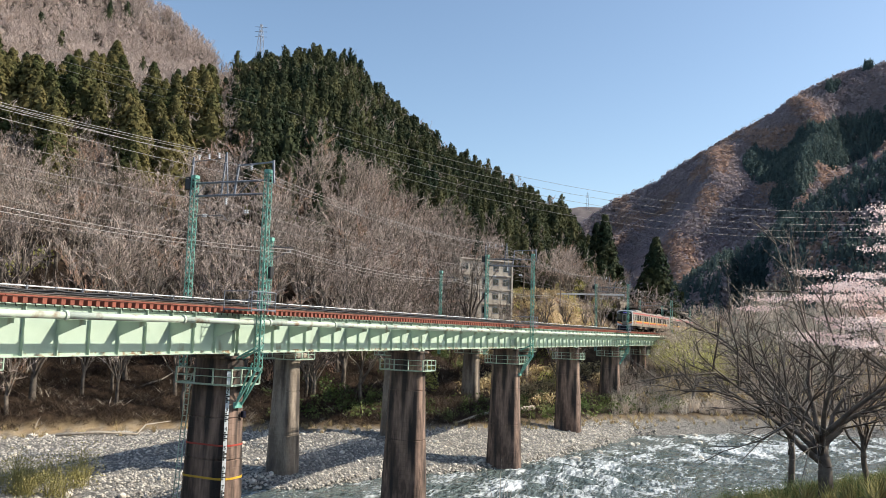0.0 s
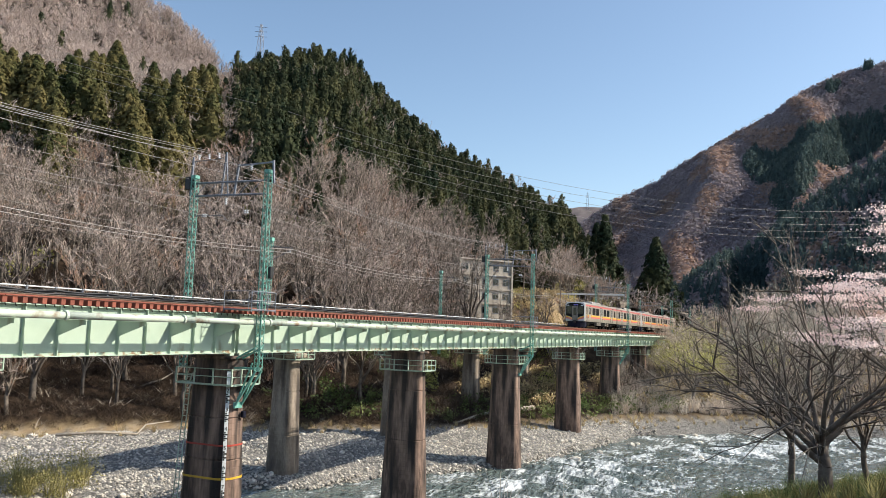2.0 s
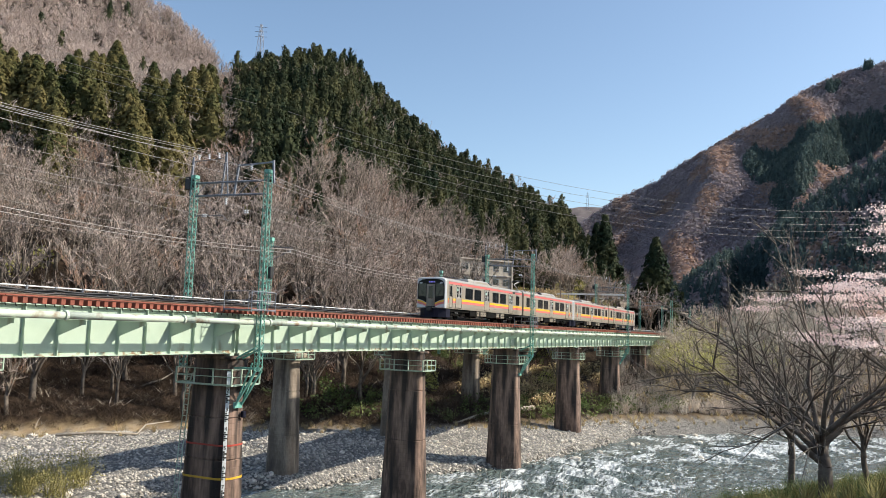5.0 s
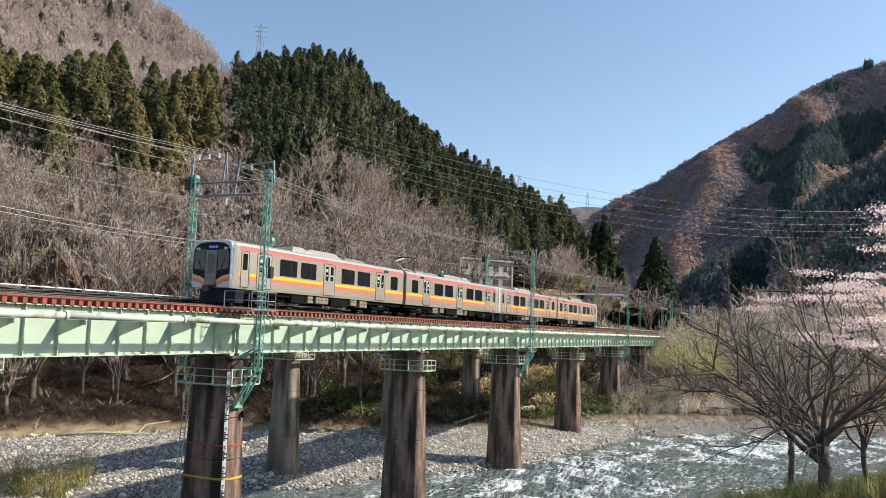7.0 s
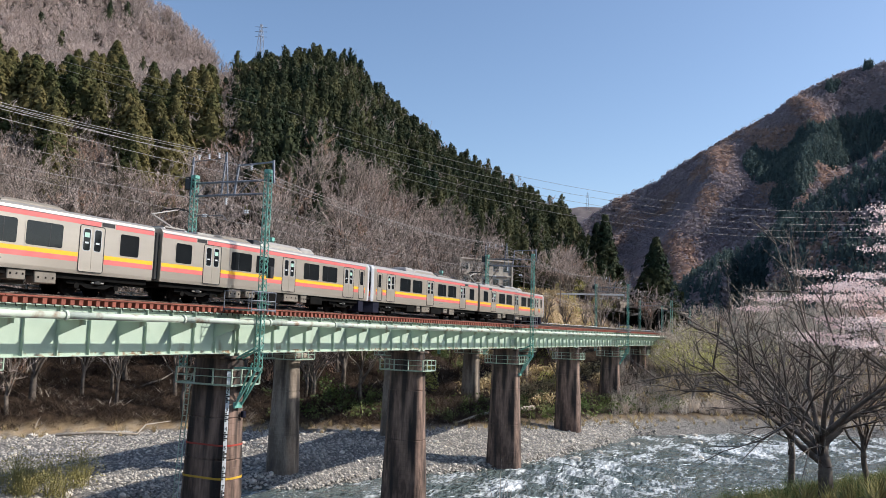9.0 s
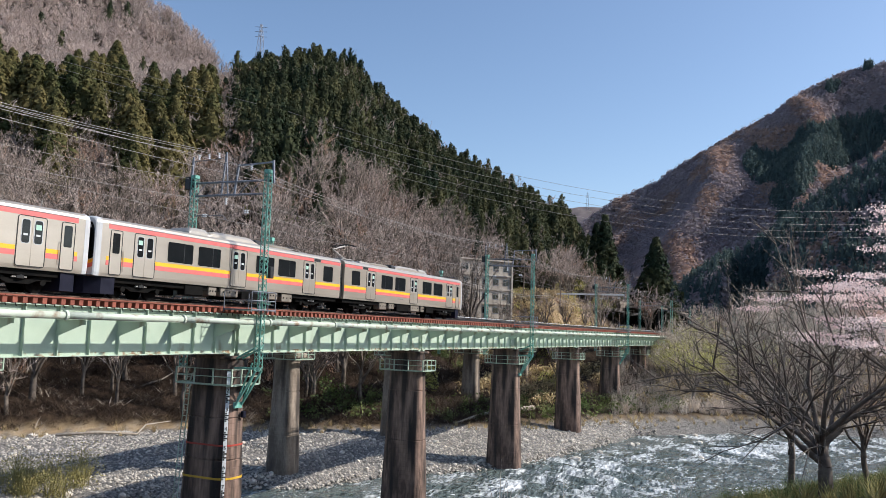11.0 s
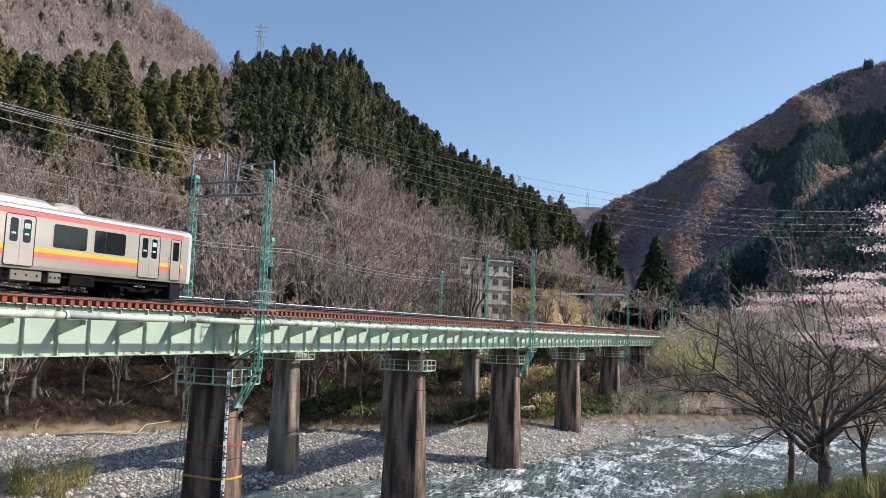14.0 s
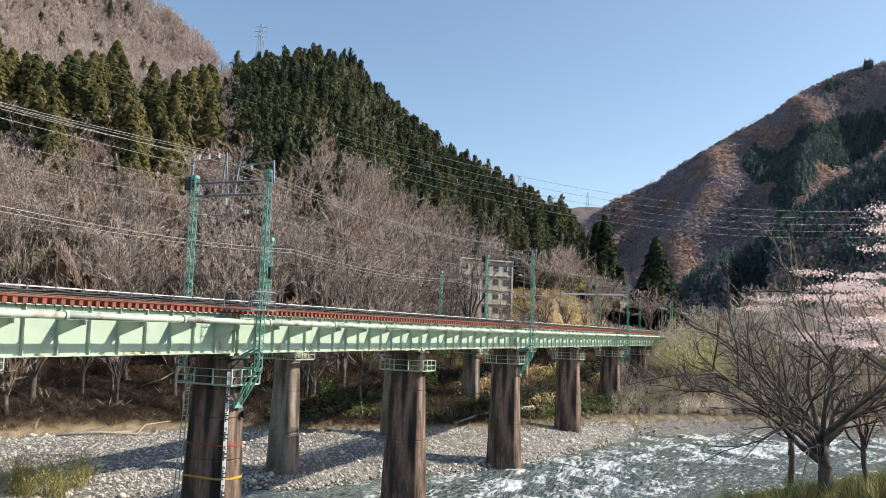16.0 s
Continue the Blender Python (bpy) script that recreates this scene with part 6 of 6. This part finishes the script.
for i, (x, y, s) in enumerate(((128, 6, 0.7), (126.5, 8, 0.5), (104, 21.5, 0.6), (105.5, 21, 0.5), (112, 14, 0.6), (118, 17, 0.7), (120, 15.5, 0.5), (95, 23.5, 0.6), (88, 24.5, 0.7), (98, 12, 0.5))):
    o = tagged(new("river_boulder", STONES[i % 7]), "dark wet boulder breaking the river surface", "stone", "boulders in the river")
    o.location, o.scale, o.rotation_euler = (x, y, 0.05), (s, s, s), (0, 0, i)
OCT = [(np.array([[1, 0, 0], [0, 0.8, 0], [-1, 0, 0], [0, -0.8, 0], [0.1, 0, 0.8], [0, 0, -0.4]]) * np.array([a, b, c]), np.array([(0, 1, 4), (1, 2, 4), (2, 3, 4), (3, 0, 4), (1, 0, 5), (2, 1, 5), (3, 2, 5), (0, 3, 5)])) for a, b, c in ((1, 1, 1), (1.3, 0.9, 0.9), (0.8, 1.2, 1.2), (1.1, 1, 0.7))]
stuff("gravel", stamp(OCT, sow(80000, 10, 58, 48, 125, 22, dry, (0.07, 0.28), 1.7)), M_ROCK, "pale grey gravel and cobbles of the river bank", "gravel")


def log(pts, radii, label):
    pts = [Vector((x, y, float(ground_height(x, y)) + h)) for x, y, h in pts]
    tagged(part("driftwood_log", Geo().tube(pts, radii, 7), M_DRIFT, smooth=True), label, "driftwood")


log([(92, 41.5, 0.25), (97, 40.2, 0.45), (102, 38.6, 0.4), (107.5, 36.2, 0.5)], [0.1, 0.22, 0.3, 0.36], "long bleached driftwood trunk lying on the gravel")
log([(56, 70.5, 0.25), (60, 69, 0.3), (63, 66.5, 0.2), (65, 67.4, 0.7), (67.5, 66.2, 0.8)], [0.15, 0.14, 0.13, 0.09, 0.04], "crooked grey driftwood branch on the gravel")
for x, y, dx, dy in ((70, 74, 5, -2), (62, 84, 4, 3), (84, 60, 5, 2), (92, 52, 4, -1), (78, 66, -4, 3)):
    log([(x, y, 0.3), (x + dx * 0.5, y + dy * 0.5, 0.7), (x + dx, y + dy, 1.6)], [0.12, 0.09, 0.03], "fallen pale branch lying on the slope")

# ---- details of the first pier: gauge staff, rings, ladder ----
PIER1 = PIERS[1]


def ring_band(z, h, m, label):
    d = (12.35 - z) * 0.034
    o, i = rounded(0.72 + d + 0.012, 1.42 + d + 0.012, 0.6 + d * 0.5), rounded(0.72 + d - 0.02, 1.42 + d - 0.02, 0.6 + d * 0.5)
    g = Geo()
    n = len(o)
    g.add([(x, y, z) for x, y in o] + [(x, y, z + h) for x, y in o] + [(x, y, z + h) for x, y in i] + [(x, y, z) for x, y in i],
          [f for k in range(n) for f in ((k, (k + 1) % n, n + (k + 1) % n, n + k), (n + k, n + (k + 1) % n, 2 * n + (k + 1) % n, 2 * n + k))])
    part("level_mark", g, m, PIER1, label)


ring_band(7.72, 0.09, M_RED, "red painted water level ring")
ring_band(5.98, 0.11, M_YELLOW, "yellow painted water level ring")
ring_band(4.62, 0.12, M_WHITE, "white painted water level ring")


def staff_point(z, side, out):
    """A point on the gauge staff: side along its width, out from the pier's corner."""
    d = (12.35 - z) * 0.034
    c = Vector((-(0.72 + d), -(1.42 + d), 0)) + Vector((0.10, 0.16, 0)) + Vector((-0.0, -0.0, 0))
    n, s = Vector((-0.60, -0.80, 0)), Vector((0.80, -0.60, 0))
    return c + n * (out + 0.10) + s * side + Vector((0, 0, z))


def slab(z0, z1, s0, s1, o0, o1):
    return Geo().loft([[staff_point(z, s, o) for s, o in ((s0, o0), (s1, o0), (s1, o1), (s0, o1))] for z in (z0, z1)])


staff = part("gauge_staff", slab(2.0, 11.7, -0.095, 0.095, -0.04, 0.0), M_WHITE, PIER1, "white water gauge staff with black marks")
for k in range(10):
    z = 10.86 - k * 1.0
    for j in range(5):
        part("gauge_mark", slab(z - 0.42 - j * 0.1, z - 0.34 - j * 0.1, -0.094, 0.094 if j % 2 else 0.0, 0.0, 0.006), M_BLACK, staff)
    cu = bpy.data.curves.new("digit", "FONT")
    cu.body, cu.size, cu.extrude = str(k + 2), 0.30, 0.004
    tmp = bpy.data.objects.new("digit", cu)
    me = bpy.data.meshes.new_from_object(tmp)
    bpy.data.objects.remove(tmp)
    me.materials.append(M_BLACK)
    dg = new("digit", me)
    dg.parent = staff
    q = staff_point(z - 0.27, -0.085, 0.008)
    dg.matrix_local = Matrix.Translation(q) @ Matrix(((0.80, 0, -0.60, 0), (-0.60, 0, -0.80, 0), (0, 1, 0, 0), (0, 0, 0, 1)))
ladder = part("ladder", Geo().tube([(-0.95, 1.35, 11.5), (-1.3, 1.75, 1.0)], 0.03, 5).tube([(-1.05, 0.95, 11.5), (-1.4, 1.35, 1.0)], 0.03, 5), M_GIRDER, PIER1, "pale green steel ladder")
for k in range(34):
    f = k / 34
    part("rung", Geo().tube([(-0.95 - 0.35 * f, 1.35 + 0.4 * f, 11.3 - 10.2 * f), (-1.05 - 0.35 * f, 0.95 + 0.4 * f, 11.3 - 10.2 * f)], 0.018, 4), M_GIRDER, ladder)
part("lamp_box", Geo().box(0.15, -1.78, 9.2, 0.4, -1.58, 9.55, 0.03), M_SKIRT, PIER1, "small dark box")

# ---- buildings and road across the slope ----
M_CONCRETE = mat("stained_beige_concrete", (0.31, 0.265, 0.22), (0.41, 0.36, 0.30), 0.5, 0.9, 0, 0.3, 8, stain=(0.2, 0.17, 0.14), stain_amount=0.25, stain_stretch=(1, 1, 0.3))
M_ROOFRED = mat("rust_red_roof", (0.28, 0.12, 0.08), (0.34, 0.16, 0.10), 1, 0.7, 0, 0.1)


def block_house(az, r, length, depth, storeys, turn, label):
    x, y = at(az, r)
    z = min(float(ground_height(x, y)) - 0.6, 20.0)
    h = thing("concrete_house", (x, y, z), label, "house")
    h.rotation_euler = (0, 0, radians(turn))
    H = storeys * 3.0 + 0.6
    part("wall", Geo().box(-length / 2, -depth / 2, 0, length / 2, depth / 2, H), M_CONCRETE, h)
    part("roof", Geo().box(-length / 2 - 0.5, -depth / 2 - 0.5, H, length / 2 + 0.5, depth / 2 + 0.5, H + 0.35, 0.05), M_CONCRETE, h, "flat concrete roof slab")
    for s in range(storeys):
        part("floor_band", Geo().box(-length / 2 - 0.25, -depth / 2 - 0.35, 0.4 + s * 3, length / 2 + 0.25, depth / 2 + 0.25, 0.75 + s * 3, 0.03), M_CONCRETE, h)
        n = int(length / 2.3)
        for k in range(n):
            xx = -length / 2 + (k + 0.5) * length / n
            w = part("window", Geo().box(xx - 0.75, -depth / 2 - 0.06, 1.5 + s * 3, xx + 0.75, -depth / 2 + 0.02, 2.9 + s * 3), M_STEEL, h, "grey window frame with dark glass")
            part("pane", Geo().box(xx - 0.68, -depth / 2 - 0.075, 1.57 + s * 3, xx - 0.03, -depth / 2 - 0.05, 2.83 + s * 3), M_GLASS, w)
            part("pane", Geo().box(xx + 0.03, -depth / 2 - 0.075, 1.57 + s * 3, xx + 0.68, -depth / 2 - 0.05, 2.83 + s * 3), M_GLASS, w)
        for q in (-1, 0, 1):
            w = part("window", Geo().box(-length / 2 - 0.06, q * 2.0 - 0.6, 1.5 + s * 3, -length / 2 + 0.02, q * 2.0 + 0.6, 2.9 + s * 3), M_STEEL, h, "grey window frame with dark glass")
            part("pane", Geo().box(-length / 2 - 0.075, q * 2.0 - 0.53, 1.57 + s * 3, -length / 2 - 0.05, q * 2.0 + 0.53, 2.83 + s * 3), M_GLASS, w)
    for xx in (-length / 2 - 0.15, 0, length / 2 + 0.15):
        part("column", Geo().box(xx - 0.2, -depth / 2 - 0.4, 0, xx + 0.2, -depth / 2 - 0.03, H), M_CONCRETE, h)
    return h


block_house(23.2, 167, 13, 9, 5, -34, "weathered beige concrete house of several storeys behind bare trees")
wh = thing("white_house", (205, -13, 0), "small white house with a red-brown roof behind the cherry tree", "house")
zb = float(ground_height(205, -13))
wh.location.z = zb - 0.3
part("wall", Geo().box(-5, -6, 0, 5, 6, 6.5), M_WHITE, wh)
part("roof", Geo().loft([[(-5.6, -6.6, 6.5), (5.6, -6.6, 6.5), (5.6, 6.6, 6.5), (-5.6, 6.6, 6.5)], [(-0.2, -6.6, 8.6), (0.2, -6.6, 8.6), (0.2, 6.6, 8.6), (-0.2, 6.6, 8.6)]]), M_ROOFRED, wh, "red-brown pitched roof")
for s in range(2):
    for q in (-3.5, 0, 3.5):
        part("window", Geo().box(-5.05, q - 0.8, 1.2 + 3 * s, -4.98, q + 0.8, 2.6 + 3 * s), M_GLASS, wh)

rail_thing = thing("guardrail", (0, 0, 0), "white painted roadside guardrail on the slope", "guardrail")
pts = [(*at(a, 185), 23.95) for a in np.arange(12.2, 22.3, 0.4)]
for a, b in zip(pts[:-1], pts[1:]):
    part("beam", Geo().bar(a, b, 0.16, 0.38), M_WHITE, rail_thing)
    part("post", Geo().box(a[0] - 0.07, a[1] - 0.07, 22.8, a[0] + 0.07, a[1] + 0.07, 24.2), M_STEEL, rail_thing)
for az, r, h in ((16.8, 182, 9), (19.5, 182, 8.5)):
    x, y = at(az, r)
    tagged(part("utility_pole", Geo().tube([(x, y, float(ground_height(x, y)) - 0.5), (x, y, float(ground_height(x, y)) + h)], [0.17, 0.11], 8), M_PIER_GREY), "thin dark utility pole beside the road", "utility pole")

shed = thing("rock_shed", (234, LINE2_Y + 0.4, 0), "concrete rock shed over the second line, blacked inside for shade", "tunnel")
part("roof", Geo().box(0, -4.5, 22.9, 62, 5.5, 23.5, 0.05), M_PIER_GREY, shed)
# walls and columns are black to paint the shade within the shed
part("back_wall", Geo().box(0, 4.8, 13.5, 62, 5.5, 22.9), M_UNDER, shed)
part("end_wall", Geo().box(60, -4.4, 13.5, 61, 4.8, 22.9), M_UNDER, shed, "inner wall, black for the shade inside")
# added panel closing the open side with painted darkness
part("side_wall", Geo().box(3.0, -3.7, 13.5, 60, -3.3, 22.9), M_UNDER, shed, "black panel for the shade inside the open side")
for k in range(10):
    part("column", Geo().box(k * 6.2, -4.4, 13.5, k * 6.2 + 0.5, -3.75, 22.9), M_UNDER, shed)
bank_wall = thing("retaining_wall", (230, LINE2_Y + 6.5, 0), "grey mossy stone retaining wall above the rock shed", "wall")
for k in range(12):
    for j in range(3):
        part("stone_block", Geo().box(k * 5.2 + (j % 2) * 0.8, 0, 21.6 + j * 1.1, k * 5.2 + 5.14 + (j % 2) * 0.8, 1.4, 22.66 + j * 1.1, 0.06), M_PIER_GREY, bank_wall)


# ---- pylons ----
def pylon(x, y, top, height):
    p = thing("transmission_pylon", (x, y, top - height), "steel lattice transmission pylon on the ridge", "pylon", "pylons")
    g = Geo()
    w0, w1, n = height * 0.085, height * 0.018, 9
    for sx, sy in ((-1, -1), (1, -1), (1, 1), (-1, 1)):
        g.bar((sx * w0, sy * w0, 0), (sx * w1, sy * w1, height), 0.35)
    for k in range(n):
        f, e = k / n, (k + 1) / n
        a, b = w0 + (w1 - w0) * f, w0 + (w1 - w0) * e
        for s in (-1, 1):
            g.bar((-a, s * a, f * height), (b, s * b, e * height), 0.2).bar((a, s * a, f * height), (-b, s * b, e * height), 0.2)
            g.bar((s * a, -a, f * height), (s * b, b, e * height), 0.2)
    part("lattice", g, M_STEEL, p)
    for f in (0.70, 0.82, 0.93):
        L = height * 0.13
        part("cross_arm", Geo().bar((0.5 * L, -0.9 * L, f * height), (-0.5 * L, 0.9 * L, f * height), 0.4), M_STEEL, p)


pylon(691, 577, 368, 52)
pylon(2416, 643, 476, 60)


# ---- foam drifting on the river ----
M_FOAM = mat("white_river_foam", (0.78, 0.80, 0.81), (0.86, 0.87, 0.88), 3, 0.8, 0, 0.4, 12)
CURRENT = [(150, -30), (134, -10), (118, 8), (100, 14), (82, 20), (70, 24), (58, 31), (46, 38), (34, 46), (18, 54)]
rng = random.Random(77)


def foam_mesh():
    """A low ragged pad of bubbles."""
    n, g = 11, Geo()
    out = [(math.cos(2 * math.pi * k / n) * rng.uniform(0.5, 1.1), math.sin(2 * math.pi * k / n) * rng.uniform(0.25, 0.55)) for k in range(n)]
    g.loft([[(x, y, -0.03) for x, y in out], [(x * 0.9, y * 0.9, 0.05) for x, y in out], [(x * 0.4, y * 0.4, 0.10) for x, y in out]])
    return g.mesh("foam_patch", M_FOAM, True)


FOAM_MESHES = [foam_mesh() for k in range(6)]
FOAM = []
for k in range(44):
    o = tagged(new("foam_patch", FOAM_MESHES[k % 6]), "small white patch of foam drifting on the river", "foam", "foam on the river")
    s = rng.uniform(0.22, 0.5)
    o.scale = (s, s, s * 0.7)
    FOAM.append((o, rng.uniform(0, 95), rng.uniform(-5.5, 5.5), rng.uniform(1.4, 2.1), rng.uniform(0, 6.28)))


def on_current(d, side):
    """A point d metres down the current, off its middle by side, and the heading there."""
    for (ax, ay), (bx, by) in zip(CURRENT[:-1], CURRENT[1:]):
        l = math.hypot(bx - ax, by - ay)
        if d <= l:
            break
        d -= l
    ux, uy = (bx - ax) / l, (by - ay) / l
    return ax + ux * d - uy * side, ay + uy * d + ux * side, math.degrees(math.atan2(uy, ux))



def motions():
    """The train runs over the bridge and out of view; its wheels turn with it."""
    times = [k * 0.5 for k in range(33)]
    for i, car in enumerate(CARS):
        turn = 0 if i % 2 == 0 else 180
        walk(car, [(t, pose(front_x(t) + 10 + 20 * i, TRACK_Y, RAIL, 0, 0, turn)) for t in times])
    for i, car in enumerate(CARS):
        sign = 1 if i % 2 == 0 else -1
        for w in [c for c in car.children if c.name.startswith("wheelset")]:
            home = w.location.copy()
            rows = []
            for k in range(161 * 3 - 2):
                t = k / 30
                a = sign * math.degrees((front_x(t) - front_x(0)) / 0.43)
                rows.append((t, pose(home.x, home.y, home.z, 0, a, 0)))
            walk(w, rows)
    for o, start, side, speed, phase in FOAM:
        rows = []
        for t in times:
            x, y, a = on_current(start + speed * t, side)
            rows.append((t, pose(x, y, 0.06 + 0.04 * math.sin(2.6 * t + phase), 4 * math.sin(1.9 * t + phase), 0, a + 12 * math.sin(0.7 * t + phase))))
        walk(o, rows)


motions()
